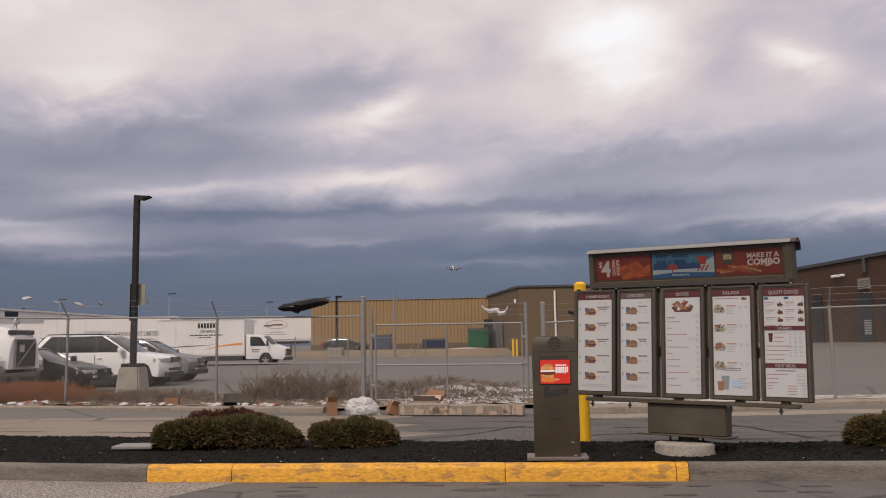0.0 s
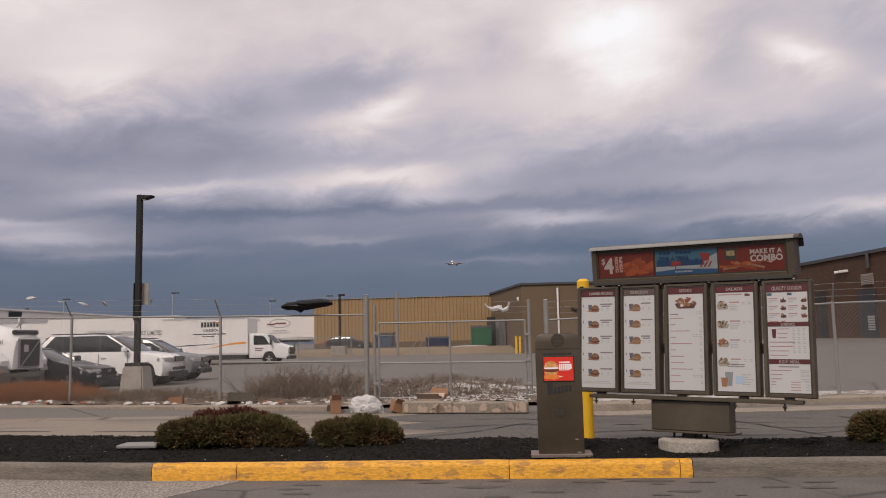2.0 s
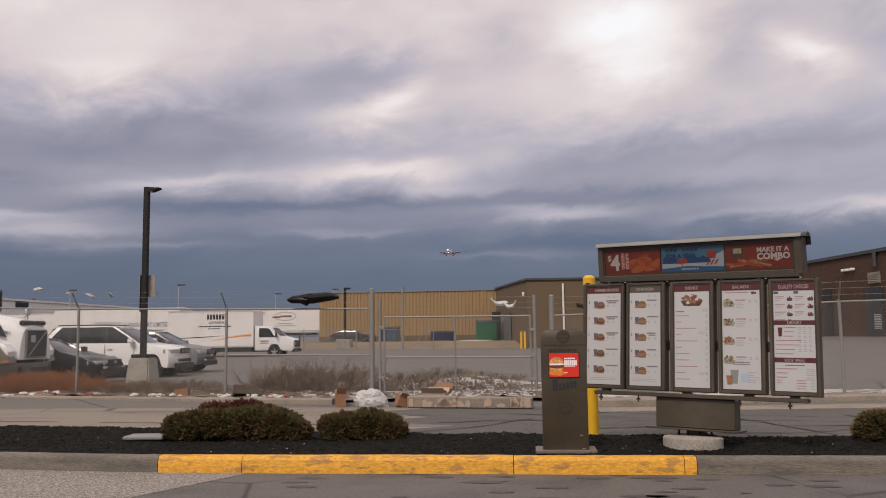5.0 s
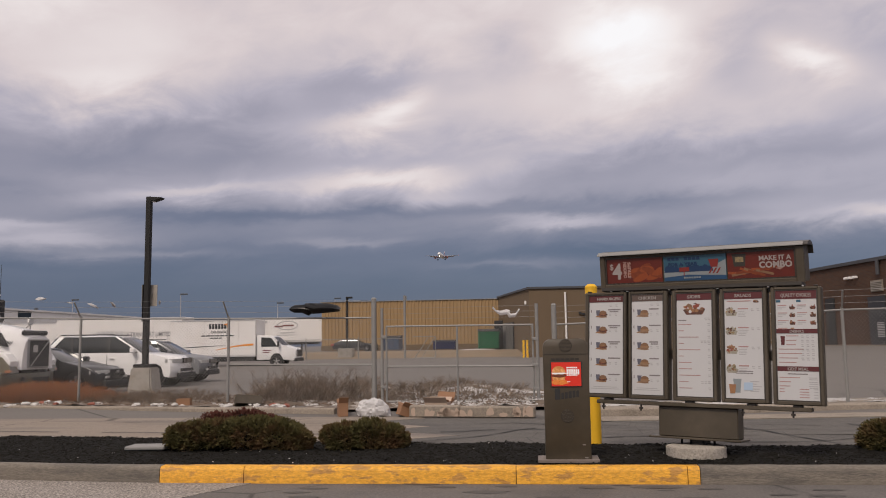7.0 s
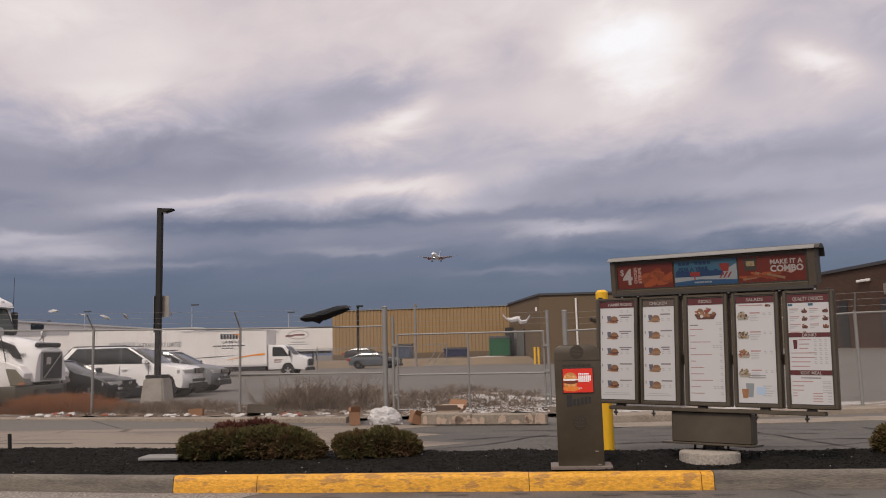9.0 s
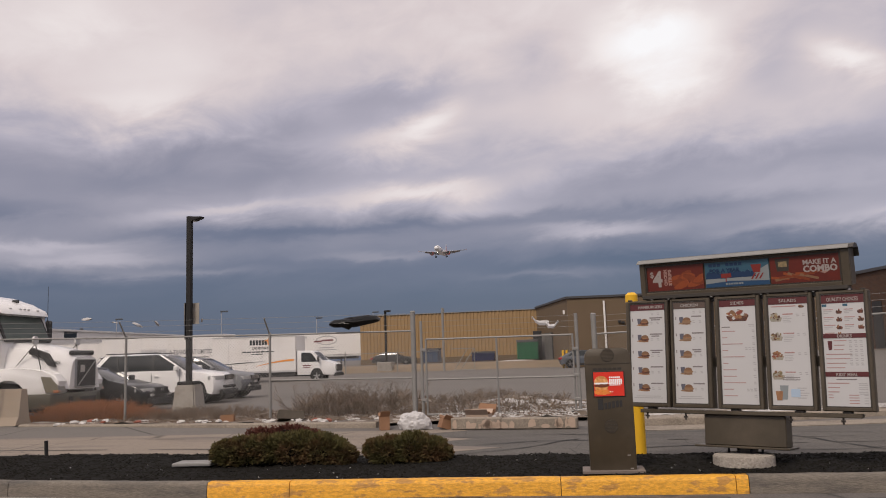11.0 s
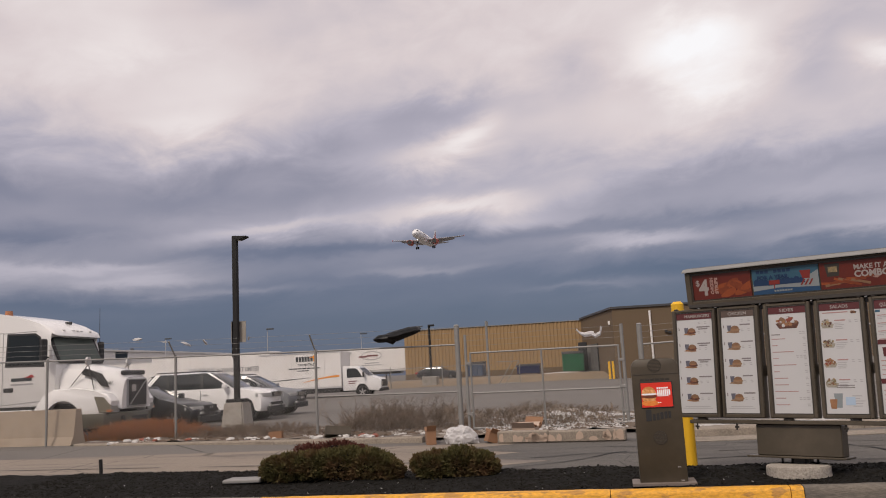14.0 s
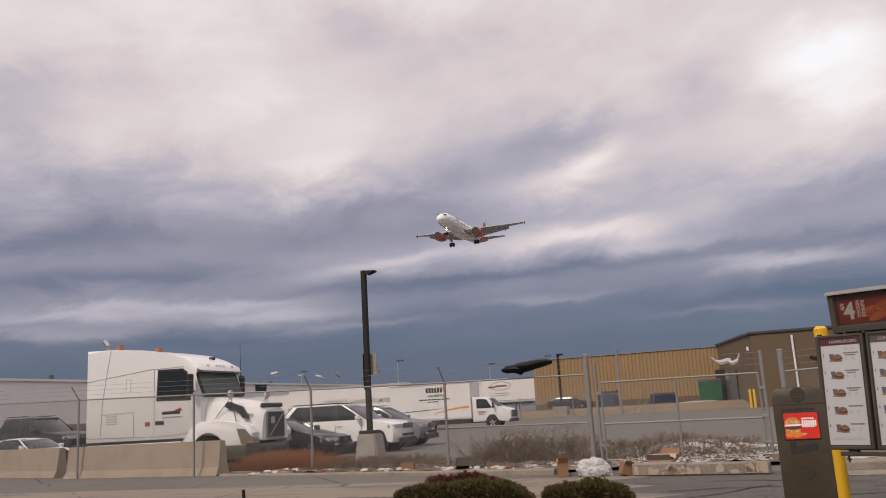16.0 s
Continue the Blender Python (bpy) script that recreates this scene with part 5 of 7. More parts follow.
def lamp_pole():
    root = thing("street_lamp", pose(-11.33, 23.5, 0.1, 0, 0, 0), "black square lamp pole on a concrete footing", "street lamp")
    bm = loft([[(-0.38, -0.38, 0), (0.38, -0.38, 0), (0.38, 0.38, 0), (-0.38, 0.38, 0)], [(-0.3, -0.3, 0.86), (0.3, -0.3, 0.86), (0.3, 0.3, 0.86), (-0.3, 0.3, 0.86)]])
    bmesh.ops.bevel(bm, geom=list(bm.edges), offset=0.04, segments=2, affect="EDGES")
    part("footing", bm, "concrete", root, "weathered concrete footing")
    part("base_plate", box(-0.26, 0.26, -0.26, 0.26, 0.86, 0.96, 0.02), "black_pole", root)
    part("pole", box(-0.077, 0.077, -0.077, 0.077, 0.96, 5.95, 0.012), "black_pole", root)
    part("lamp_arm", box(0.1, 0.2, -0.04, 0.04, 5.82, 5.9), "black_pole", root)
    bm = prism([(0.08, 5.80), (0.2, 5.80), (0.40, 5.87), (0.42, 5.91), (0.08, 5.93)], -0.13, 0.13, bevel=0.015)
    h = part("lamp_head", bm, "black_pole", root, "flat black lamp head")
    part("lens", box(0.1, 0.19, -0.1, 0.1, 5.79, 5.799), "lamp_glass", h)
    part("sign_plate", box(-0.22, 0.26, 0.11, 0.13, 2.66, 3.30), "concrete", root, "back of a pale sign plate")
    part("strap", box(-0.125, -0.105, -0.06, 0.06, 2.2, 3.3), "black_pole", root)


lamp_pole()


def jersey(m, length, name="concrete_barrier"):
    root = thing(name, m, "tan precast concrete barrier behind the fence", "barrier", "barriers along the fence")
    section = [(-0.30, 0), (-0.30, 0.08), (-0.17, 0.32), (-0.10, 1.06), (0.10, 1.06), (0.17, 0.32), (0.30, 0.08), (0.30, 0)]
    bm = prism(section, -length / 2, length / 2, axis="x", bevel=0.015)
    part("block", bm, "barrier", root)
    for x in (-length * 0.2, length * 0.22):
        part("fork_slot", box(x - 0.3, x + 0.3, -0.305, 0.305, -0.005, 0.06), "trim_black", root)


jersey(pose(-17.75, 20.9, 0, 0, 0, -8), 6.5)
jersey(pose(-24.75, 22.7, 0, 0, 0, -17), 6.2)
jersey(pose(-30.6, 24.6, 0, 0, 0, -17), 6.2)


def far_fence():
    """The low fence and leaning gate leaf on the bank before the warehouse."""
    root = thing("wire_fence", pose(0, 0, 0), "low wire fence on the dead grass bank", "fence")
    pts = [(-26.0, 76.2), (-21.0, 76.0), (-16.0, 75.9), (-11.62, 75.8)]
    for x, y in pts:
        part("post", tube((x, y, 0.1), (x, y, 2.3 if x < -12 else 6.05), 0.05 if x < -12 else 0.11, n=8), "galv", root)
    for (xa, ya), (xb, yb) in zip(pts, pts[1:]):
        part("rail", tube((xa, ya, 2.1), (xb, yb, 2.1), 0.03, n=6), "galv", root)
        v, f = lattice((xa, ya), (xb, yb), 0.3, 2.1, 0.3, 2.1, 0.16, 0.006)
        raw_part("chain_link", v, f, "wire", root, "wire mesh", "stuff")
    root = thing("gate_leaf", pose(-10.9, 75.9, 0.3), "leaning wire gate leaf with diagonal braces", "gate")
    for a, b in (((0, 0, 0), (2.1, 0, 0)), ((0, 0, 1.95), (2.1, 0, 1.95)), ((2.1, 0, 0), (2.1, 0, 1.95)), ((0.2, 0, 0), (1.5, 0, 1.95)), ((0.8, 0, 0), (2.1, 0, 1.95))):
        part("rail", tube(a, b, 0.035, n=6), "galv", root)
    root = thing("street_lamp", pose(-17.3, 77.0, 0.5), "slim black lamp pole on a concrete block", "street lamp")
    part("pole", tube((0, 0, 0.6), (0, 0, 5.5), 0.11, n=10), "black_pole", root)
    part("footing", box(-0.8, 0.6, -0.5, 0.5, -0.3, 0.75, 0.05), "concrete", root)
    part("lamp_head", box(-0.1, 0.5, -0.15, 0.15, 5.45, 5.62, 0.02), "black_pole", root)
    # lamp masts over the yard
    for x, y, z in ((-46, 105, 8.6), (-37.5, 120, 8.0), (-30, 125, 8.8), (-64, 110, 8.5)):
        m = thing("light_mast", pose(x, y, 0.5), "thin grey yard light mast in the distance", "street lamp", "yard light masts")
        part("pole", tube((0, 0, 0), (0, 0, z - 0.5), 0.06, 0.04, n=8), "silver", m)
        part("lamp_head", box(-0.1, 0.9, -0.15, 0.15, z - 0.6, z - 0.4, 0.03), "slate_paint", m)


far_fence()
# ---- plants and litter ----
def tufts(points, size, rng, blades=3, flat=0.5):
    """Small pointed leaf blades at the points, facing outwards at random."""
    verts, faces = [], []
    for p, n in points:
        for _ in range(blades):
            d = (n + Vector((rng.uniform(-1, 1), rng.uniform(-1, 1), rng.uniform(-0.6, 1))) * 0.75).normalized()
            side = d.cross(Vector((rng.uniform(-1, 1), rng.uniform(-1, 1), rng.uniform(-1, 1)))).normalized()
            s = size * rng.uniform(0.6, 1.4)
            k = len(verts)
            verts += [tuple(p - side * s * 0.10), tuple(p + d * s * 0.55 - side * s * 0.12), tuple(p + d * s), tuple(p + d * s * 0.55 + side * s * 0.12), tuple(p + side * s * 0.10)]
            faces.append((k, k + 1, k + 2, k + 3, k + 4))
    return verts, faces


def bush(name, m, lumps, count, seed, label, mat="leaf"):
    rng = random.Random(seed)
    root = thing(name, m, label, "bush")
    pts = []
    while len(pts) < count:
        c, r = rng.choice(lumps)
        d = Vector((rng.gauss(0, 1), rng.gauss(0, 1), rng.gauss(0, 1))).normalized()
        if d.z < -0.55:
            continue
        q = Vector(c) + Vector((d.x * r[0], d.y * r[1], d.z * r[2])) * (rng.uniform(0.7, 0.97) + 0.2 * noise.noise((d.x * 3 + c[0], d.y * 3, d.z * 3 + seed)) + 0.16 * noise.noise((d.x * 8 + c[0], d.y * 8, d.z * 8 + seed)))
        if q.z > 0.04:
            pts.append((q, d))
    v, f = tufts(pts, 0.052, rng)
    raw_part("foliage", v, f, mat, root, kind="stuff")
    # solid near-black lumps behind the leaves: the bush's inner shade, done in colour
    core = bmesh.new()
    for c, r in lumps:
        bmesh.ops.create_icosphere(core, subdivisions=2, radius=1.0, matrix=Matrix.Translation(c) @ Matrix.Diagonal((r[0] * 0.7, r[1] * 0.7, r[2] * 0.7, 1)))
    part("inner_growth", core, "mulch", root, "near-black core painted as the shade inside the bush")
    tw = bmesh.new()
    for i in range(60):
        c, r = rng.choice(lumps)
        a = Vector((c[0] + rng.uniform(-0.5, 0.5) * r[0], c[1] + rng.uniform(-0.5, 0.2) * r[1], 0.0))
        an = rng.uniform(math.pi, 2 * math.pi)
        b = Vector((c[0] + r[0] * 0.9 * math.cos(an), c[1] + r[1] * 0.95 * math.sin(an), rng.uniform(0.03, 0.3)))
        tube(a, b, 0.006, 0.003, n=4, bm=tw, caps=False)
    tagged(part("twig", tw, "twig", root, "bare grey twigs"), kind="stuff")
    return root


bush("yew_bush", pose(-3.93, 10.95, 0.13) @ Matrix.Diagonal((0.9, 0.9, 0.86, 1)), [((-0.62, 0, 0.2), (0.42, 0.4, 0.26)), ((-0.25, 0.05, 0.22), (0.45, 0.42, 0.26)), ((0.22, 0, 0.24), (0.45, 0.42, 0.28)), ((0.6, 0, 0.2), (0.4, 0.4, 0.27)), ((0.88, -0.05, 0.14), (0.24, 0.25, 0.2)), ((-0.85, -0.1, 0.22), (0.22, 0.25, 0.2))], 23000, 1, "low spreading olive-brown yew bush in black mulch")
bush("yew_bush", pose(-2.2, 11.0, 0.13) @ Matrix.Diagonal((0.86, 0.86, 0.86, 1)), [((-0.33, 0, 0.17), (0.32, 0.34, 0.24)), ((0.05, 0, 0.2), (0.4, 0.36, 0.26)), ((0.36, 0, 0.16), (0.28, 0.3, 0.22)), ((-0.5, -0.05, 0.22), (0.2, 0.2, 0.16))], 14000, 2, "small rounded olive yew bush in black mulch")
bush("yew_bush", pose(4.5, 10.75, 0.13) @ Matrix.Diagonal((0.88, 0.88, 0.84, 1)), [((-0.3, 0, 0.18), (0.33, 0.36, 0.26)), ((0.1, 0, 0.22), (0.42, 0.4, 0.28)), ((0.5, 0, 0.2), (0.4, 0.4, 0.27))], 14000, 3, "dense olive yew bush beside the menu board")
bush("heath_bush", pose(-4.3, 11.95, 0.08) @ Matrix.Diagonal((1.05, 0.8, 0.95, 1)), [((-0.28, 0, 0.3), (0.3, 0.22, 0.2)), ((0.1, 0, 0.34), (0.34, 0.22, 0.2)), ((0.38, 0, 0.28), (0.24, 0.2, 0.18))], 3200, 4, "rust-red dead shrub behind the yew", "leaf_red")


def stalks(name, label, area, count, height, mat, seed, lean=0.3, branches=3, thick=0.003):
    """Dry upright stalks with side twigs, as one mass."""
    rng = random.Random(seed)
    verts, faces = [], []

    def blade(a, b, w):
        d = (b - a).normalized()
        s = d.cross(Vector((rng.uniform(-1, 1), rng.uniform(-1, 1), 0.2))).normalized() * w
        k = len(verts)
        verts.extend([tuple(a - s), tuple(a + s), tuple(b + s * 0.3), tuple(b - s * 0.3)])
        faces.append((k, k + 1, k + 2, k + 3))
        s2 = d.cross(s).normalized() * w
        verts.extend([tuple(a - s2), tuple(a + s2), tuple(b + s2 * 0.3), tuple(b - s2 * 0.3)])
        faces.append((k + 4, k + 5, k + 6, k + 7))
    for _ in range(count):
        x, y, hgt = area(rng)
        z = verge_height(x, y)
        hgt *= height * rng.uniform(0.45, 1.1)
        a = Vector((x, y, z - 0.02))
        b = a + Vector((rng.uniform(-lean, lean) * hgt, rng.uniform(-lean, lean) * hgt, hgt))
        blade(a, b, thick)
        for _ in range(branches):
            t = rng.uniform(0.3, 0.95)
            p = a.lerp(b, t)
            q = p + Vector((rng.uniform(-1, 1), rng.uniform(-1, 1), rng.uniform(0.1, 0.9))) * hgt * 0.28
            blade(p, q, thick * 0.7)
    me = bpy.data.meshes.new(name)
    me.from_pydata(verts, [], faces)
    me.materials.append(M[mat])
    return tagged(new(name, me), label, "weeds", kind="stuff")


def rust_area(rng):
    x = rng.triangular(-16.2, -11.2, -13.2)
    return x, rng.uniform(21.2, 22.8), max(0.35, 1 - abs(x + 13.6) / 3.2)


stalks("dry_grass", "rust-brown dry grass clump around the lamp footing", rust_area, 4200, 0.56, "dry_grass", 11, 0.95, 2, 0.006)


def weed_area(rng):
    x = rng.uniform(-12, -0.2)
    k = 0.55 + 0.6 * noise.noise((x * 0.55, 3, 0)) + (0.55 if -7.2 < x < -4.2 else 0)
    return x, rng.uniform(20.3, 23.0) - 0.05 * x * 0, max(0.2, k)


stalks("dead_weeds", "grey-brown dead weed stalks along the fence", weed_area, 3600, 0.40, "weed", 12, 0.95, 5, 0.0055)


def tall_area(rng):
    x = rng.gauss(-5.6, 0.75)
    return x, rng.uniform(20.4, 21.2), 1.0


stalks("dead_weeds", "tall brittle weed stalks behind the fence", tall_area, 130, 0.85, "weed", 13, 0.7, 8, 0.005)


def bits(name, label, count, seed, area, size, mat, category):
    """Loose small chips as one mass."""
    rng = random.Random(seed)
    verts, faces = [], []
    for _ in range(count):
        p = Vector(area(rng))
        s = size * rng.uniform(0.4, 1.3)
        e = Euler((rng.uniform(-0.6, 0.6), rng.uniform(-0.6, 0.6), rng.uniform(0, 6.3)))
        k = len(verts)
        for x, y, z in ((-1, -0.35, 0), (1, -0.3, 0), (0.9, 0.35, 0), (-0.8, 0.4, 0), (-0.7, -0.2, 0.3), (0.7, -0.15, 0.35), (0.6, 0.2, 0.3), (-0.6, 0.25, 0.28)):
            q = Vector((x, y, z)) * s
            q.rotate(e)
            verts.append(tuple(p + q))
        faces += [(k + a, k + b, k + c, k + d) for a, b, c, d in ((4, 5, 6, 7), (0, 1, 5, 4), (1, 2, 6, 5), (2, 3, 7, 6), (3, 0, 4, 7))]
    me = bpy.data.meshes.new(name)
    me.from_pydata(verts, [], faces)
    me.materials.append(M[mat])
    return tagged(new(name, me), label, category, kind="stuff")


def on_mulch(rng):
    x = rng.uniform(-9, 6.5)
    y = rng.uniform(kerb_front(x) + 0.2, mulch_back(x) - 0.05)
    return x, y, mulch_height(x, y) + 0.003


bits("mulch_chips", "loose black bark chips", 12000, 21, on_mulch, 0.02, "mulch_bit", "mulch")
bits("pale_chips", "scattered pale litter specks in the mulch", 130, 22, on_mulch, 0.012, "paper", "litter")


def on_verge(rng):
    x = rng.uniform(-12.5, -0.2)
    y = rng.uniform(19.3, 22.5) if x < -4 else rng.uniform(18.6, 22)
    return x, y, verge_height(x, y) + 0.01


bits("leaf_litter", "brown leaf litter and debris on the verge", 3500, 23, on_verge, 0.035, "twig", "litter")
bits("snow_crumbs", "crumbs of old snow on the verge", 900, 24, lambda r: (lambda x, y: (x, y, verge_height(x, y) + 0.01))(r.uniform(-3.2, 1.5), r.uniform(18.6, 21.8)), 0.05, "snow", "snow")


def snow_sheet(x, y, s):
    return verge_height(x, y) + s * (-0.012 + 0.045 * noise.noise((x * 1.3, y * 2.0, 9)) + 0.05 * noise.noise((x * 4, y * 5, 2)))


make_patch(-3.4, 2.9, lambda x: 18.5, lambda x: 21.9, lambda x, y: snow_sheet(x, y, 1.0), "snow", "snow_patch", "thin patchy old snow crust behind the gate", "snow", 0.12, "stuff")
make_patch(-8.6, -5.0, lambda x: 22.0, lambda x: 24.0, lambda x, y: snow_sheet(x, y, 1.0) - 0.02, "snow", "snow_patch", "thin patchy snow crust by the lot", "snow", 0.12, "stuff")


def east_snow(x, y):
    return 0.128 + 0.05 * noise.noise((x * 1.1, y * 2.2, 4)) + 0.035 * noise.noise((x * 4, y * 6, 7))


make_patch(1.5, 8.6, lambda x: 18.05 + 0.12 * x, lambda x: 19.25 + 0.1 * x, east_snow, "snow", "snow_patch", "broken strip of old snow along the fence", "snow", 0.12, "stuff")


def crumple(name, m, size, mat, label, category, seed, stretch=(1, 1, 0.6), sub=3, rough=0.35):
    rng = random.Random(seed)
    bm = bmesh.new()
    bmesh.ops.create_icosphere(bm, subdivisions=sub, radius=1.0)
    for v in bm.verts:
        n = v.co.normalized()
        f = 1 + rough * noise.noise(n * 2.1 + Vector((seed, 0, 0))) + rough * 0.7 * noise.noise(n * 5.0 + Vector((0, seed, 0))) + rng.uniform(-0.05, 0.05)
        v.co = Vector((n.x * stretch[0], n.y * stretch[1], max(-0.25, n.z) * stretch[2])) * f * size
    ob = solid(name, bm, mat, label, category, m=m)
    return ob


crumple("trash_bag", pose(-3.38, 17.62, 0.09), 0.265, "bag_white", "white plastic rubbish bag slumped at the gate post", "trash bag", 31, (1.3, 0.85, 1.1), 4, 0.17)
for i, (x, z, s) in enumerate(((-12.75, 2.83, 0.11), (-11.95, 2.72, 0.05), (-11.3, 2.62, 0.10), (-10.75, 2.64, 0.09), (-9.5, 2.68, 0.05))):
    crumple("plastic_scrap", pose(x, 20.42, z, 20, 10 * i, 30 * i), s, "bag_white", "white plastic scrap caught on the barbed wire", "litter", 60 + i, (1.4, 0.5, 0.5), 2, 0.5)
rng = random.Random(77)
for i in range(46):
    x = rng.uniform(-13.0, -4.4)
    y = 17.95 - 0.135 * (x + 4.3) * (1.05) + rng.uniform(0.35, 1.1)
    white = rng.random() < 0.85
    crumple("litter", pose(x, y, max(0.12, verge_height(x, y)) + 0.02, 0, 0, rng.uniform(0, 360)), rng.uniform(0.035, 0.11), "paper" if white else "litter_red", "crumpled white paper litter by the kerb" if white else "crumpled reddish-brown litter by the kerb", "litter", 100 + i, (1.3, 0.8, 0.6), 2, 0.5)


def carton(m, w, d, hgt, mat, label, open_top=True):
    root = thing("cardboard_box", m, label, "box")
    t = 0.008
    for b in ((-w / 2, w / 2, -d / 2, -d / 2 + t), (-w / 2, w / 2, d / 2 - t, d / 2), (-w / 2, -w / 2 + t, -d / 2 + t, d / 2 - t), (w / 2 - t, w / 2, -d / 2 + t, d / 2 - t)):
        part("side", box(b[0], b[1], b[2], b[3], 0, hgt), mat, root)
    part("bottom", box(-w / 2 + t, w / 2 - t, -d / 2 + t, d / 2 - t, 0.002, t), mat, root)
    if open_top:
        for sgn, an in ((-1, 40), (1, -55)):
            o = part("flap", box(-w / 2, w / 2, -t, 0, 0, d * 0.5), mat, root)
            o.matrix_basis = Matrix.Translation((0, sgn * d / 2, hgt)) @ pose(0, 0, 0, an)
    return root


carton(pose(-4.06, 17.65, 0.0, -4, 0, 20), 0.2, 0.28, 0.29, "card", "torn brown cardboard box standing at the kerb")
carton(pose(-2.75, 17.5, 0.02, 0, 20, 30), 0.22, 0.22, 0.2, "card", "collapsed cardboard box beside the loose kerb")
carton(pose(-2.05, 18.0, 0.16, 0, 0, -10), 0.5, 0.3, 0.11, "card_pale", "open pale cardboard box on the snow behind the kerb block")
carton(pose(-1.95, 18.3, 0.25, 18, 4, -14), 0.4, 0.28, 0.05, "card", "flattened brown cardboard on the box")
carton(pose(-6.75, 19.35, 0.14, -15, 5, 25), 0.6, 0.35, 0.2, "bronze", "crushed dark carton by the fence", False)
carton(pose(-8.35, 19.4, 0.14, 0, 0, 10), 0.32, 0.2, 0.16, "card", "small brown cardboard box by the fence", False)
stub = thing("stake", pose(-8.48, 12.52, 0.10, 2, -2, 0), "short black stake in the mulch bed", "stake")
part("rod", tube((0, 0, 0), (0, 0, 0.29), 0.03, n=10), "black_pole", stub)


def cracks():
    rng = random.Random(9)
    bm = bmesh.new()
    for x, y, dx, dy, n in ((-2.2, 12.6, 0.25, 0.35, 8), (0.2, 13.0, 0.3, 0.2, 9), (1.8, 12.4, 0.35, 0.12, 9), (3.6, 14.8, -0.3, 0.2, 10), (-1.0, 15.8, 0.35, -0.05, 8), (4.5, 12.2, -0.15, 0.4, 9), (2.2, 16.0, 0.3, -0.12, 8), (5.5, 15.5, 0.1, -0.4, 8), (-1.6, 14.4, 0.3, 0.05, 8)):
        for _ in range(n):
            nx, ny = x + dx + rng.uniform(-0.12, 0.12), y + dy + rng.uniform(-0.14, 0.14)
            w = rng.uniform(0.012, 0.03)
            d = Vector((nx - x, ny - y, 0)).normalized()
            s = Vector((-d.y, d.x, 0)) * w
            a, b = Vector((x, y, 0.0115)), Vector((nx, ny, 0.0115))
            quad([a - s, b - s, b + s, a + s], bm)
            x, y = nx, ny
    tagged(solid("road_cracks", bm, "rubber", "dark tar-filled cracks in the back lane", "crack"), kind="stuff")
    bm = bmesh.new()
    for x0, y0, x1, y1, w in ((-14, 14.4, -1.5, 12.9, 0.03), (-14, 15.2, -1.6, 13.9, 0.05), (-13, 13.6, -6, 12.9, 0.025), (-9, 16.6, -2, 15.7, 0.02), (1.6, 13.7, 7, 13.9, 0.05), (1.5, 14.6, 7.5, 14.7, 0.04)):
        n = 14
        for i in range(n):
            if rng.random() < 0.25:
                continue
            a = Vector((x0 + (x1 - x0) * i / n, y0 + (y1 - y0) * i / n + rng.uniform(-0.02, 0.02), 0.0105))
            b = Vector((x0 + (x1 - x0) * (i + 1) / n, y0 + (y1 - y0) * (i + 1) / n, 0.0105))
            s = Vector((0, w * rng.uniform(0.5, 1.0), 0))
            quad([a - s, b - s, b + s, a + s], bm)
    tagged(solid("tyre_streaks", bm, "lane_asphalt", "dark tyre streaks along the back lane", "tyre marks"), kind="stuff")
    bm = bmesh.new()
    for _ in range(60):
        x, y = rng.uniform(-2.6, 6), rng.uniform(7.2, 9.15)
        r = rng.uniform(0.03, 0.16)
        quad([(x + r * 1.7 * math.cos(a) * rng.uniform(0.7, 1.2), y + r * 0.6 * math.sin(a) * rng.uniform(0.7, 1.2), 0.004) for a in np.linspace(0, 2 * math.pi, 12)[:-1]], bm)
    tagged(solid("oil_spots", bm, "oil", "dark oil spots on the drive", "stain"), kind="stuff")


cracks()
# ---- vehicles ----
def wheel(parent, x, y, r, width, out, rim="rim", hub=0.62):
    """A wheel whose face looks along out (-1 or 1 in y)."""
    bm = bmesh.new()
    prof = [(hub * r, 0.0), (r * 0.93, 0.0), (r, width * 0.12), (r, width * 0.88), (r * 0.93, width), (hub * r, width)]
    rings = [[(x + q * math.cos(a), y + out * (width / 2 - w), r + q * math.sin(a)) for q, w in prof] for a in np.linspace(0, 2 * math.pi, 29)]
    for a, b in zip(rings, rings[1:]):
        va, vb = [bm.verts.new(p) for p in a], [bm.verts.new(p) for p in b]
        for i in range(len(prof) - 1):
            bm.faces.new((va[i], va[i + 1], vb[i + 1], vb[i]))
    bmesh.ops.remove_doubles(bm, verts=bm.verts, dist=1e-4)
    w = part("wheel", bm, "rubber", parent, "black tyre on a metal rim", smooth=True)
    bm = tube((x, y + out * width * 0.30, r), (x, y + out * width * 0.36, r), hub * r * 1.0, hub * r * 0.98, n=24)
    part("rim_back", bm, "trim_black", w)
    bm = bmesh.new()
    for i in range(5):
        a = i * 2 * math.pi / 5 + 0.3
        c, s = math.cos(a), math.sin(a)
        pts = [(0.1, -0.13), (0.97, -0.2), (0.97, 0.2), (0.1, 0.13)]
        quad([(x + hub * r * (p * c - q * s), y + out * width * 0.42, r + hub * r * (p * s + q * c)) for p, q in pts], bm)
    bmesh.ops.solidify(bm, geom=list(bm.faces), thickness=0.02)
    tube((x, y + out * width * 0.36, r), (x, y + out * width * 0.45, r), hub * r * 0.25, n=14, bm=bm)
    part("rim", bm, rim, w, "metal rim")
    return w


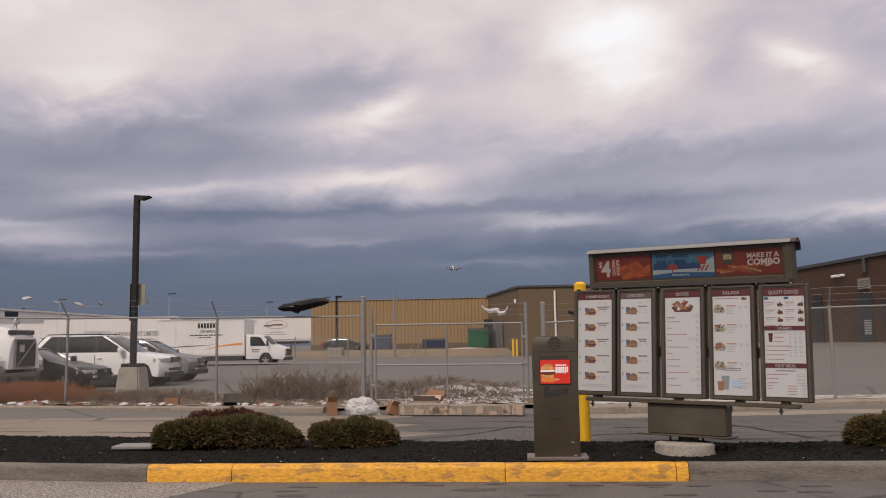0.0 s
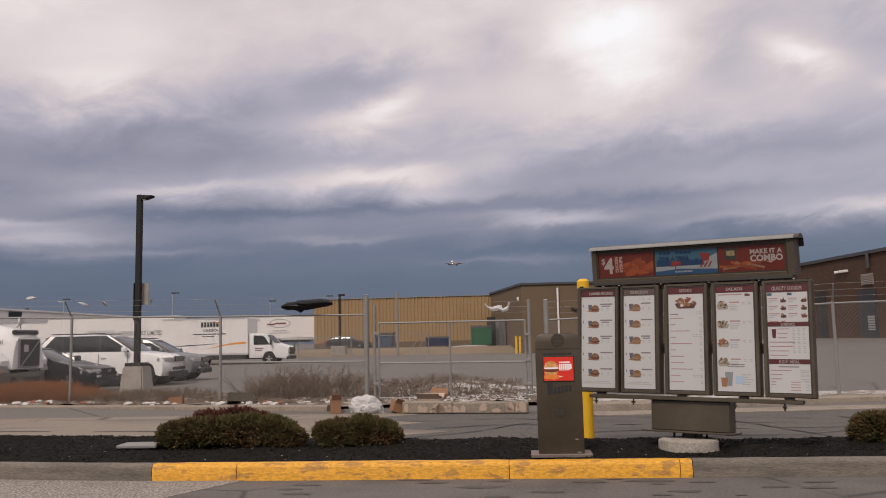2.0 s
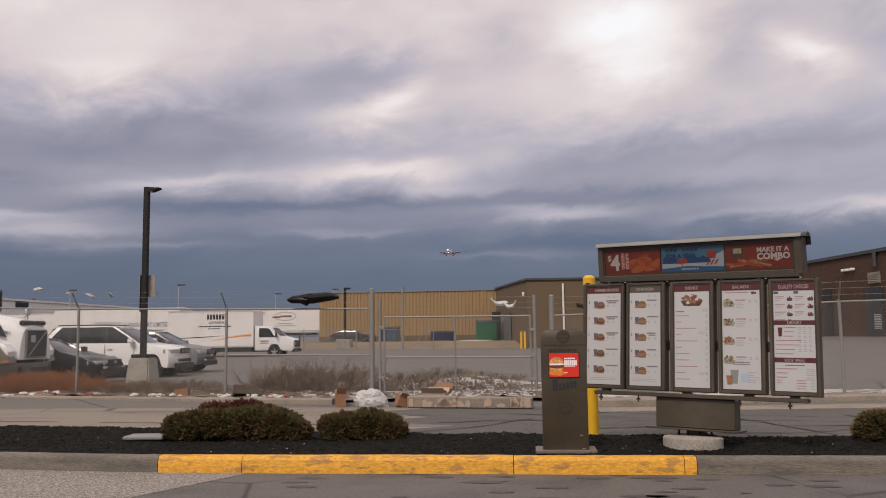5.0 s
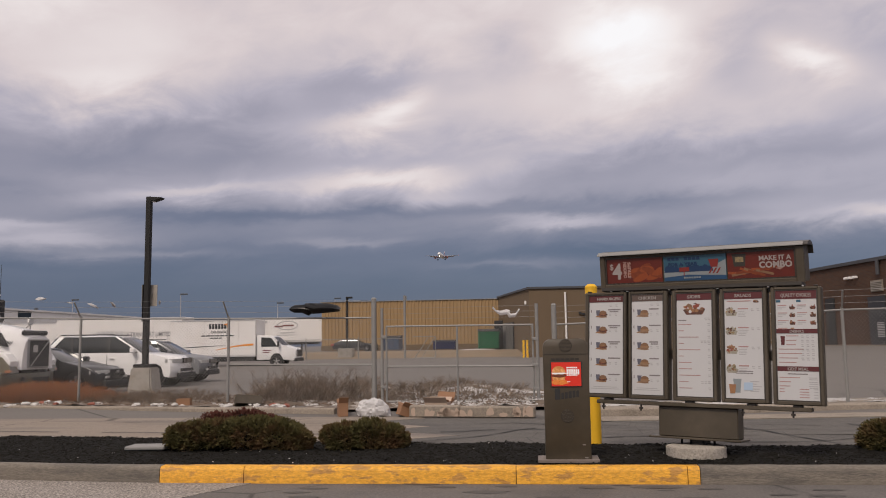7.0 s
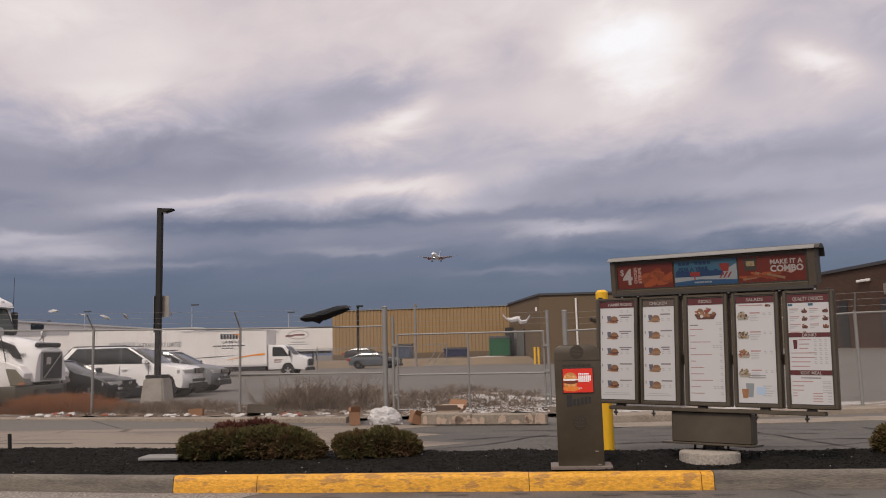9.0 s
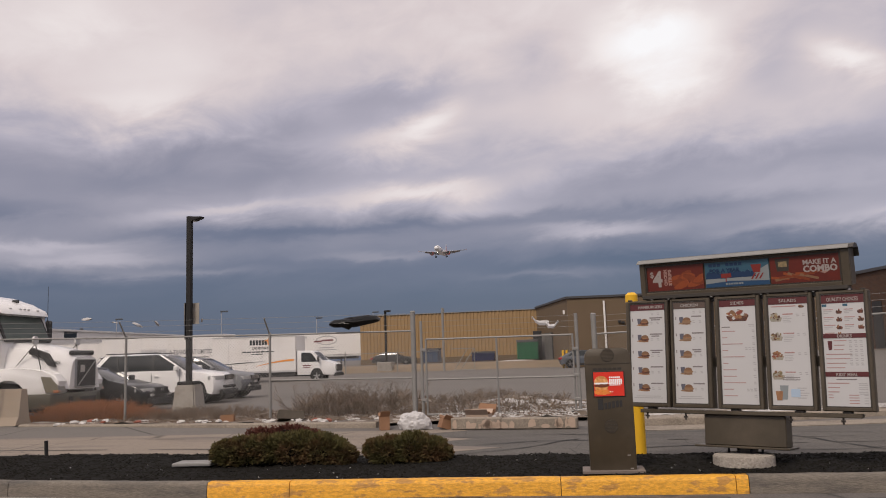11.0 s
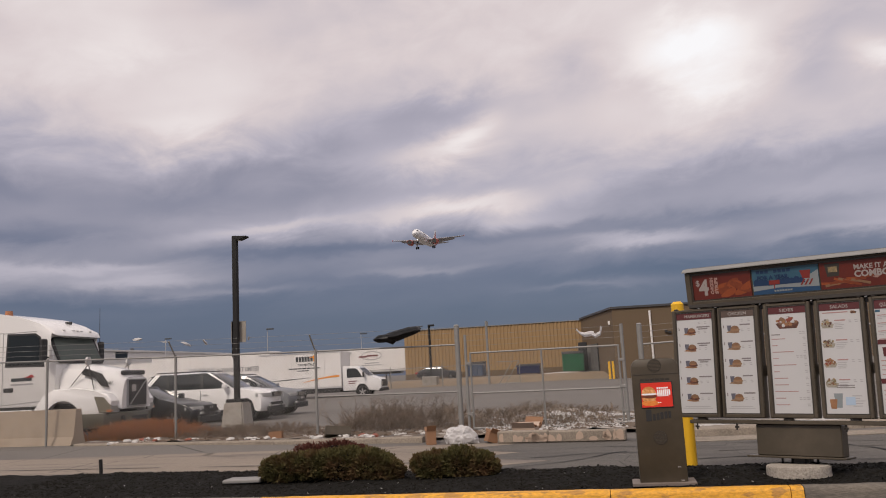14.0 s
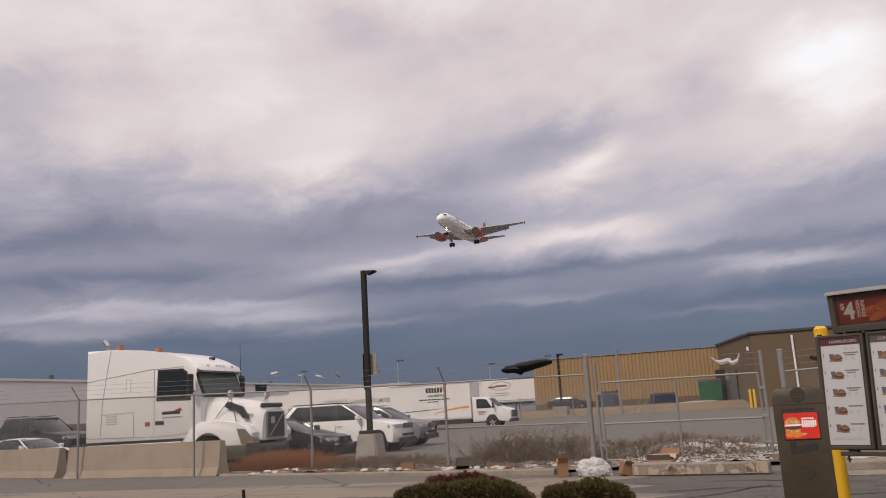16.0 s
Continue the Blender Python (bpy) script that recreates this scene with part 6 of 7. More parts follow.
def arch_line(cx, r, z0, n=9):
    """Points of a wheel arch from front to back over a wheel at cx."""
    a0 = math.asin(min(0.95, max(0.0, (z0 - 0.36) / r)))
    return [(cx + r * math.cos(a), 0.36 + r * math.sin(a)) for a in np.linspace(a0, math.pi - a0, n)]


def make_car(m, label, L, W, H, belt, hood, cowl, roof_f, roof_r, tail, paint, wheel_r=0.36, front=0.85, rear=0.85, suv=True, name="car", category="car", grille="trim_black", lower="trim_black"):
    """A car with its nose at x = 0, pointing along +x, its axle line on y = 0."""
    root = thing(name, m, label, category)
    fx, rx = -front, -L + rear
    ar = wheel_r + 0.07
    sill = 0.30 if suv else 0.22
    low = [(-L + 0.12, sill + 0.06)] + arch_line(rx, ar, sill)[::-1] + arch_line(fx, ar, sill)[::-1] + [(-0.12, sill)]
    top = [(-0.02, sill + 0.12), (0.0, 0.62), (-0.05, hood - 0.14), (-0.22, hood - 0.02), (cowl * 0.5, hood + 0.04), (cowl, belt + 0.02), (tail, belt + 0.04), (-L + 0.12, belt), (-L + 0.01, belt - 0.22), (-L, 0.5)]
    outline = low + top
    rings = []
    for s in (-1.0, -0.985, -0.93, -0.8, -0.55, -0.25, 0.0, 0.25, 0.55, 0.8, 0.93, 0.985, 1.0):
        q = abs(s)
        ring = []
        for x, z in outline:
            nose, back = max(0.0, 1 + x / 0.7), max(0.0, 1 - (x + L) / 0.6)
            xx = x - 0.26 * q ** 3 * nose + 0.18 * q ** 3 * back
            zz = z - (0.07 * q ** 4 if z > hood - 0.2 and x > cowl else 0) - (0.05 if q == 1.0 and z > 0.75 else 0)
            yy = s * W / 2 * (1 - 0.03 * (z > belt - 0.1) - 0.02 * (z < 0.45))
            ring.append((xx, yy, zz))
        rings.append(ring)
    body = part("body", loft(rings), paint, root, smooth=True)
    hb, hr = W / 2 - 0.06, W / 2 - 0.24
    zb, zr = belt, H - 0.05
    base = [(cowl, -hb + 0.12, zb), (cowl - 0.12, -hb, zb), (tail + 0.1, -hb, zb), (tail, -hb + 0.12, zb), (tail, hb - 0.12, zb), (tail + 0.1, hb, zb), (cowl - 0.12, hb, zb), (cowl, hb - 0.12, zb)]
    roof = [(roof_f, -hr + 0.1, zr), (roof_f - 0.1, -hr, zr), (roof_r + 0.1, -hr, zr), (roof_r, -hr + 0.1, zr), (roof_r, hr - 0.1, zr), (roof_r + 0.1, hr, zr), (roof_f - 0.1, hr, zr), (roof_f, hr - 0.1, zr)]
    def level(f):
        """The window ring at a height f between belt and roof, bowed outwards."""
        return [(p[0] + (q[0] - p[0]) * f ** 1.12, p[1] + (q[1] - p[1]) * f ** 1.5, p[2] + (q[2] - p[2]) * f) for p, q in zip(base, roof)]
    part("glasshouse", loft([level(f) for f in (0.0, 0.3, 0.6, 0.85, 1.0)]), "glass", root, "tinted windows", smooth=True)
    rings = []
    for k in range(9):
        f = k / 8
        x = roof_f + 0.10 + (roof_r - roof_f - 0.22) * f
        edge = zr - 0.055 * (1 - f) ** 4 - 0.035 * f ** 3
        half = hr * (1.02 - 0.05 * abs(2 * f - 1) ** 3)
        rings.append([(x, half * q, edge + (H - zr + 0.02) * (1 - q * q) ** 0.7 * (1 - 0.45 * abs(2 * f - 1) ** 3)) for q in (-1, -0.94, -0.8, -0.5, 0, 0.5, 0.8, 0.94, 1)] + [(x, half * 0.9, edge - 0.03), (x, -half * 0.9, edge - 0.03)])
    part("roof", loft(rings), paint, root, smooth=True)
    for sgn in (-1, 1):
        def on_side(x, f):
            """A point on the side glass: f from belt to roof."""
            return Vector((x, sgn * (hb + (hr - hb) * f ** 1.5 + 0.012), zb + (zr - zb) * f))
        mid_x = (fx + rx) / 2
        pillars = [((cowl - 0.1, roof_f - 0.08), 0.05), ((mid_x - 0.02, mid_x - 0.08), 0.05), ((rx + 0.28, rx + 0.16), 0.035), ((tail + 0.2, roof_r + 0.2), 0.09)]
        for (xb, xr), w in pillars:
            bm = bmesh.new()
            steps = [(on_side(xb + (xr - xb) * f ** 1.12, f)) for f in (0.0, 0.25, 0.5, 0.75, 1.0)]
            for lo, hi in zip(steps, steps[1:]):
                quad([lo + Vector((-w, 0, 0)), lo + Vector((w, 0, 0)), hi + Vector((w, 0, 0)), hi + Vector((-w, 0, 0))], bm)
            bmesh.ops.remove_doubles(bm, verts=bm.verts, dist=1e-4)
            bmesh.ops.solidify(bm, geom=list(bm.faces), thickness=0.012)
            part("pillar", bm, paint if w == 0.09 or xb == cowl - 0.1 else "trim_black", root)
        if suv:
            part("roof_rail", tube((roof_f - 0.15, sgn * hr, H + 0.02), (roof_r + 0.15, sgn * hr, H + 0.02), 0.018, n=6), "trim_black", root)
        mx = cowl - 0.28
        mir = part("mirror", box(mx - 0.1, mx + 0.06, sgn * (W / 2 + 0.0) - 0.0 if sgn > 0 else -W / 2 - 0.2, W / 2 + 0.2 if sgn > 0 else -W / 2, belt + 0.02, belt + 0.18, 0.03), paint, root)
        part("side_glass", box(mx - 0.106, mx - 0.101, min(sgn * (W / 2 + 0.03), sgn * (W / 2 + 0.17)), max(sgn * (W / 2 + 0.03), sgn * (W / 2 + 0.17)), belt + 0.05, belt + 0.15), "chrome", mir)
        for xs in (fx - ar - 0.12, mid_x - 0.05, rx + ar - 0.05):
            part("door_gap", box(xs - 0.006, xs + 0.006, min(sgn * (W / 2 - 0.004), sgn * (W / 2 + 0.003)), max(sgn * (W / 2 - 0.004), sgn * (W / 2 + 0.003)), sill + 0.1, belt - 0.04), "trim_black", body)
        for xs in (mid_x + 0.12, rx + ar + 0.1):
            part("door_handle", box(xs - 0.09, xs + 0.09, min(sgn * W / 2, sgn * (W / 2 + 0.03)), max(sgn * W / 2, sgn * (W / 2 + 0.03)), belt - 0.18, belt - 0.14, 0.008), paint, root)
        part("sill", box(rx + ar, fx - ar, min(sgn * (W / 2 - 0.03), sgn * (W / 2 + 0.008)), max(sgn * (W / 2 - 0.03), sgn * (W / 2 + 0.008)), sill - 0.02, sill + 0.11, 0.01), lower, root)
        y0, y1 = sorted((sgn * (W / 2 - 0.5), sgn * (W / 2 + 0.006)))
        hl = part("headlamp", prism([(-0.02, sgn * (W / 2 - 0.52)), (-0.06, sgn * (W / 2 - 0.35)), (-0.20, sgn * (W / 2 - 0.08)), (-0.46, sgn * (W / 2 + 0.004)), (-0.5, sgn * (W / 2 - 0.1)), (-0.3, sgn * (W / 2 - 0.4))], hood - 0.26, hood - 0.13, axis="z", bevel=0.012), "lamp_glass", root, "clear swept headlamp")
        y0, y1 = sorted((sgn * (W / 2 - 0.3), sgn * (W / 2 + 0.006)))
        part("tail_lamp", box(-L - 0.01, -L + 0.28, y0, y1, belt - 0.24, belt - 0.06, 0.02), "tail_red", root, "red tail lamp")
        y0, y1 = sorted((sgn * (W / 2 - 0.42), sgn * (W / 2 - 0.2)))
        part("fog_lamp", box(-0.05, 0.012, y0, y1, 0.44, 0.52, 0.01), "lamp_glass", root)
        for cx in (fx, rx):
            wheel(root, cx, sgn * (W / 2 - 0.13), wheel_r, 0.24, sgn)
            bm = tube((cx, sgn * (W / 2 - 0.42), 0.42), (cx, sgn * (W / 2 - 0.05), 0.42), ar - 0.005, n=20)
            part("wheel_well", bm, "rubber", root)
    g = part("grille", box(-0.06, 0.016, -W * 0.24, W * 0.24, hood - 0.27, hood - 0.1, 0.01), grille, root, "dark slotted grille")
    for i in range(7):
        y = -W * 0.2 + i * W * 0.4 / 6
        part("slot", box(0.016, 0.024, y - 0.035, y + 0.035, hood - 0.255, hood - 0.115), "chrome" if suv else "trim_black", g)
    part("lower_bumper", box(-0.1, 0.02, -W * 0.42, W * 0.42, sill - 0.04, sill + 0.16, 0.02), lower, root)
    part("air_intake", box(-0.05, 0.014, -W * 0.3, W * 0.3, 0.50, 0.60, 0.01), "trim_black", root)
    part("plate", box(0.012, 0.02, -0.15, 0.15, 0.6, 0.68), "silver", root, "blank number plate")
    return root


make_car(pose(-13.0, 30.45, 0.12, 0, 0, 4) @ Matrix.Scale(1.07, 4), "white sport utility vehicle with dark windows parked in the lot", 4.95, 1.94, 1.78, 1.14, 1.06, -1.25, -2.2, -4.4, -4.85, "white_paint", 0.40, 0.88, 0.95)
make_car(pose(-13.35, 33.9, 0.12, 0, 0, 4) @ Matrix.Scale(1.05, 4), "grey compact sport utility vehicle parked beside the white one", 4.5, 1.86, 1.66, 1.07, 0.99, -1.1, -2.05, -3.7, -4.35, "grey_paint", 0.37, 0.85, 0.85)
make_car(pose(-13.8, 26.6, 0.1, 0, 0, 2) @ Matrix.Scale(1.05, 4), "black sedan parked nose-on to the verge", 4.6, 1.82, 1.44, 0.94, 0.82, -1.25, -2.25, -3.4, -4.35, "black_paint", 0.33, 0.9, 0.95, suv=False)
make_car(pose(-29.9, 31.5, 0.2, 0, 0, 3) @ Matrix.Scale(1.12, 4), "dark pickup with a crew cab parked in the yard", 5.7, 2.0, 1.95, 1.25, 1.2, -1.6, -2.3, -3.75, -4.0, "black_paint", 0.40, 0.95, 1.15, name="pickup_truck", category="pickup")
make_car(pose(-27.6, 28.0, 0.0, 0, 0, -4), "white sedan parked behind the concrete barriers", 4.6, 1.8, 1.42, 0.93, 0.86, -1.35, -2.15, -3.5, -4.3, "white_paint", 0.32, 0.9, 0.95, suv=False)
make_car(pose(-32.0, 29.9, 0.05, 0, 0, -4), "dark grey sedan parked behind the concrete barriers", 4.6, 1.8, 1.44, 0.95, 0.88, -1.35, -2.15, -3.5, -4.3, "slate_paint", 0.33, 0.9, 0.95, suv=False)
make_car(pose(-15.9, 84.6, 0.86, 0, 0, 0), "dark car parked by the warehouse wall", 4.6, 1.8, 1.38, 0.9, 0.84, -1.3, -2.1, -3.4, -4.3, "black_paint", 0.32, 0.88, 0.9, suv=False)
rolling_car = make_car(pose(-6, 72, 0.25), "slate grey sedan driving along the far side of the lot", 4.62, 1.8, 1.45, 0.95, 0.90, -1.25, -2.05, -3.55, -4.35, "slate_paint", 0.33, 0.88, 0.95, suv=False)


def trailer_skin(root, x0, x1, y, z0, z1, mat="white_panel"):
    part("body", box(x0, x1, y, y + 2.55, z0, z1, 0.03), mat, root)
    n = max(2, int((x1 - x0) / 1.22))
    for i in range(1, n):
        x = x0 + (x1 - x0) * i / n
        part("panel_seam", box(x - 0.012, x + 0.012, y - 0.006, y, z0 + 0.15, z1 - 0.1), "silver", root)
    part("side_rail", box(x0, x1, y - 0.02, y, z0, z0 + 0.13), "silver", root, "aluminium bottom rail")
    part("top_rail", box(x0, x1, y - 0.02, y, z1 - 0.09, z1), "silver", root, "aluminium top rail")


def semi_trailer(m, length, label, z0=1.15, z1=4.05, axle=True):
    root = thing("semi_trailer", m, label, "trailer")
    trailer_skin(root, -length, 0.0, 0.0, z0, z1)
    part("chassis", box(-length + 0.4, -0.8, 0.6, 1.9, z0 - 0.3, z0 - 0.01), "trim_black", root)
    for x in (-2.6,):
        for y in (0.35, 2.1):
            part("landing_leg", box(x - 0.08, x + 0.08, y - 0.08, y + 0.08, 0.0, z0 - 0.1), "trim_black", root)
    for x in (-length + 1.6, -length + 2.9):
        for y, o in ((0.25, -1), (2.3, 1)):
            wheel(root, x, y, 0.5, 0.45, o, "silver")
    return root


def words(text, parent, x, z, size, mat, y=-0.012, width=None):
    return lettering(text, size, mat, parent, pose(x, y, z), width=width, bold=size * 0.02, name="lettering")


def name_blocks(parent, x, z, width, height, mat, y):
    """A name mark as six plain heavy blocks."""
    n = 6
    bars([(x + width * q / n, x + width * (q + 0.78) / n, z, z + height) for q in range(n)], mat, parent, "name_mark", y)


# far trailer beside the warehouse
t = semi_trailer(pose(-25.1, 98, 0.85), 8.2, "white box trailer parked beside the tan warehouse", 1.2, 4.05)
bm = prism([(1.35 * math.cos(a) - 4.3, 0.55 * math.sin(a) + 3.2) for a in np.linspace(0, 2 * math.pi, 25)[:-1]], -0.012, -0.008)
part("logo_mark", bm, "ink_grey", t, "grey oval logo mark")
bm = prism([(1.22 * math.cos(a) - 4.3, 0.45 * math.sin(a) + 3.2) for a in np.linspace(0, 2 * math.pi, 25)[:-1]], -0.016, -0.013)
part("logo_fill", bm, "white_panel", t, "white oval")
bars([(-5.9, -4.9, 3.0, 3.2), (-4.9, -3.5, 3.1, 3.3)], "brown_print", t, y=-0.017)
bars([(-5.2, -3.4, 2.25, 2.37), (-5.6, -3.0, 2.0, 2.1), (-8.0, -6.8, 3.5, 3.75)], "ink_grey", t, y=-0.008)
# two long trailers behind the parked cars
t = semi_trailer(pose(-28.75, 66, 0.15), 11.0, "long white semi-trailer with grey lettering", 1.15, 3.95)
words("A TRANSPORT LIMITED", t, -4.8, 2.38, 0.52, "ink_mid", width=3.85)
bars([(-7.4 + 0.4 * q, -7.1 + 0.4 * q, 2.55, 2.85) for q in range(6)], "silver", t, y=-0.008)
t = semi_trailer(pose(-39.6, 76, 0.2), 13.0, "long white semi-trailer with a dark name mark", 1.15, 3.95)
name_blocks(t, -5.5, 2.15, 2.1, 0.5, "brown_print", -0.008)
part("red_sign", box(-4.6, -3.6, -0.4, -0.3, 3.0, 3.5), "litter_red", t, "small red plate")


def box_truck():
    root = thing("box_truck", pose(-16.5, 57.0, 0.1, 0, 0, 3), "white rental box truck with an orange stripe", "truck")
    trailer_skin(root, -9.0, -2.86, 0.0, 0.75, 3.36)
    part("chassis", box(-8.8, -0.6, 0.6, 1.8, 0.42, 0.74), "trim_black", root)
    part("skirt", box(-8.6, -3.0, 0.02, 0.1, 0.45, 0.74), "trim_black", root)
    cab = prism([(-2.84, 0.5), (-1.85, 0.5), (-1.78, 0.82), (-1.6, 1.0), (-1.2, 1.0), (-1.02, 0.82), (-0.95, 0.5), (-0.12, 0.42), (-0.02, 0.6), (-0.05, 1.15), (-0.2, 1.30), (-1.0, 1.46), (-1.62, 2.1), (-1.85, 2.2), (-2.84, 2.25)], 0.2, 2.3, bevel=0.05)
    part("cab", cab, "white_paint", root, smooth=True)
    part("side_window", prism([(-2.5, 1.42), (-1.35, 1.42), (-1.72, 1.98), (-1.88, 2.06), (-2.5, 2.08)], 0.185, 0.199), "glass", root)
    part("side_window", prism([(-2.5, 1.42), (-1.35, 1.42), (-1.72, 1.98), (-1.88, 2.06), (-2.5, 2.08)], 2.301, 2.315), "glass", root)
    bm = quad([(-1.04, 0.32, 1.52), (-1.04, 2.18, 1.52), (-1.6, 2.1, 2.10), (-1.6, 0.4, 2.10)])
    bmesh.ops.solidify(bm, geom=list(bm.faces), thickness=0.02)
    part("windscreen", bm, "glass", root)
    part("grille", box(-0.08, 0.04, 0.55, 1.95, 0.72, 1.2, 0.02), "trim_black", root, "dark grille")
    part("bumper", box(-0.2, 0.08, 0.2, 2.3, 0.38, 0.62, 0.03), "trim_black", root)
    for y in (0.22, 1.95):
        part("headlamp", box(-0.2, 0.03, y, y + 0.33, 0.8, 1.12, 0.03), "lamp_glass", root)
    for y in (-0.1, 2.35):
        part("mirror", box(-1.3, -1.18, y, y + 0.2, 1.4, 1.8, 0.03), "trim_black", root)
    for x in (-1.4, -6.6):
        for y, o in ((0.3, -1), (2.2, 1)):
            wheel(root, x - 0.0, y, 0.40, 0.28, o, "silver")
    part("wheel_well", tube((-1.4, 0.22, 0.48), (-1.4, 0.5, 0.48), 0.50, n=18), "rubber", root)
    name_blocks(root, -6.2, 2.72, 1.3, 0.36, "black_print", -0.008)
    part("logo_mark", prism([(-5.25, 3.0), (-4.95, 3.06), (-4.77, 3.24), (-4.75, 2.72), (-4.89, 2.72), (-4.91, 2.98)], -0.016, -0.009), "orange", root, "orange logo mark")
    words("CAR RENTALS", root, -6.05, 2.42, 0.24, "black_print", width=1.2)
    bars([(-6.75 + 0.34 * q, -6.47 + 0.34 * q, 2.2, 2.28) for q in range(7)] + [(-6.1 + 0.3 * q, -5.86 + 0.3 * q, 2.04, 2.11) for q in range(3)], "black_print", root, y=-0.008)
    bm = bmesh.new()
    pts = [(-9.0 + 4.0 * k / 10, 1.40 + 0.17 * (k / 10) ** 2) for k in range(11)]
    prism(pts + [(x, z + 0.06 * (1 - abs(k - 5) / 6)) for k, (x, z) in reversed(list(enumerate(pts)))], -0.013, -0.008, bm=bm)
    part("stripe", bm, "black_print", root, "dark swoosh stripe")
    pts = [(-5.7 + 2.7 * k / 10, 1.22 + 0.3 * math.sin(k / 10 * 1.6)) for k in range(11)]
    part("stripe", prism(pts + [(x, z + 0.02 + 0.13 * k / 10) for k, (x, z) in reversed(list(enumerate(pts)))], -0.015, -0.009), "orange", root, "orange swoosh stripe")
    bars([(-2.4, -1.8, 1.12, 1.2), (-2.4, -1.9, 0.98, 1.05)], "brown_print", root, y=0.199)


box_truck()


def semi_tractor():
    """A sleeper-cab tractor; nose near x = 0.3, pointing along +x."""
    root = thing("semi_truck", pose(-15.02, 23.62, 0.0, 0, 0, 2), "white sleeper-cab semi truck parked behind the fence", "truck")
    prof = [(-6.25, 1.12), (-2.05, 1.12), (-1.72, 1.5), (-1.68, 2.42), (-2.02, 3.22), (-1.72, 3.26), (-1.80, 3.42), (-2.3, 3.66), (-3.0, 3.90), (-4.0, 4.07), (-5.2, 4.18), (-6.25, 4.2)]
    cab = part("cab", prism(prof, -1.22, 1.22, bevel=0.09), "white_paint", root, "white cab and sleeper", smooth=True)
    # hood
    rings = []
    for x, hw, zb, zt in ((-1.70, 1.0, 1.2, 2.42), (-1.1, 0.98, 1.15, 2.34), (-0.4, 0.92, 1.1, 2.2), (0.05, 0.85, 1.0, 2.05), (0.24, 0.76, 0.95, 1.92)):
        rings.append([(x, -hw - 0.08, zb), (x, -hw, zt - 0.45), (x, -hw + 0.1, zt - 0.18), (x, -hw * 0.62, zt - 0.03), (x, 0, zt), (x, hw * 0.62, zt - 0.03), (x, hw - 0.1, zt - 0.18), (x, hw, zt - 0.45), (x, hw + 0.08, zb)])
    part("hood", loft(rings), "white_paint", root, "long white sloping hood", smooth=True)
    for sgn in (-1, 1):
        y0, y1 = sorted((sgn * 0.72, sgn * 1.24))
        arch = [(-1.45 + 0.66 * math.cos(a), 0.62 + 0.70 * math.sin(a)) for a in np.linspace(0.25, math.pi - 0.1, 12)]
        out = [(0.1, 0.85)] + arch + [(-2.3, 0.62), (-2.45, 1.0), (-2.1, 1.45), (-1.75, 1.62), (-1.1, 1.62), (-0.4, 1.52), (0.0, 1.42), (0.16, 1.2)]
        part("fender", prism(out, y0, y1, bevel=0.05), "white_paint", root, smooth=True)
        part("wheel_well", box(-2.1, -0.8, min(sgn * 0.5, sgn * 0.95), max(sgn * 0.5, sgn * 0.95), 0.3, 1.3), "rubber", root)
        wheel(root, -1.45, sgn * 1.05, 0.51, 0.3, sgn, "silver")
        for x in (-6.3, -7.6):
            wheel(root, x, sgn * 0.98, 0.51, 0.55, sgn, "silver")
        yy = sorted((sgn * 1.222, sgn * 1.235))
        win = part("side_window", prism([(-3.36, 2.42), (-2.16, 2.38), (-2.28, 3.2), (-2.42, 3.3), (-3.3, 3.32)], *yy, bevel=0.0), "glass", root, "dark side window")
        part("window_seal", prism([(-3.42, 2.36), (-2.08, 2.32), (-2.22, 3.24), (-2.4, 3.36), (-3.36, 3.38)], sgn * 1.2205, sgn * 1.2225), "trim_black", root)
        y = sgn * 1.2215
        for a, b in (((-3.5, 1.25), (-3.5, 3.4)), ((-5.62, 1.35), (-5.55, 2.5)), ((-5.55, 2.5), (-5.25, 4.14)), ((-4.3, 1.3), (-4.3, 2.0)), ((-3.5, 1.22), (-2.1, 1.30)), ((-3.5, 3.4), (-2.35, 3.42)), ((-6.2, 3.15), (-3.5, 3.42)), ((-5.6, 2.02), (-4.3, 2.06)), ((-6.2, 1.28), (-3.5, 1.24))):
            part("panel_gap", tube((a[0], y, a[1]), (b[0], y, b[1]), 0.011, n=5), "ink_grey", cab)
        mir = part("mirror", box(-2.0, -1.85, min(sgn * 1.38, sgn * 1.62), max(sgn * 1.38, sgn * 1.62), 2.45, 3.15, 0.04), "trim_black", root, "tall black mirror")
        part("arm", tube((-1.95, sgn * 1.2, 2.6), (-1.93, sgn * 1.45, 2.6), 0.02, n=6), "trim_black", mir)
        part("hood_mirror", tube((-0.72, sgn * 1.12, 2.42), (-0.66, sgn * 1.12, 2.42), 0.13, n=16), "silver", root, "round hood mirror")
        part("mirror_stay", tube((-0.7, sgn * 1.1, 2.35), (-0.55, sgn * 1.02, 1.55), 0.014, n=6), "trim_black", root)
        part("mirror_stay", tube((-0.72, sgn * 1.1, 2.3), (-1.3, sgn * 1.05, 1.7), 0.014, n=6), "trim_black", root)
        ys = sorted((sgn * 1.0, sgn * 1.02))
        part("hood_vent", prism([(-0.95, 2.12), (-0.85, 2.2), (-0.35, 2.02), (-0.12, 1.62), (-0.32, 1.66), (-0.52, 1.9), (-0.95, 2.02)], sgn * 0.90, sgn * 1.025, bevel=0.006), "trim_black", root, "dark curved hood vent")
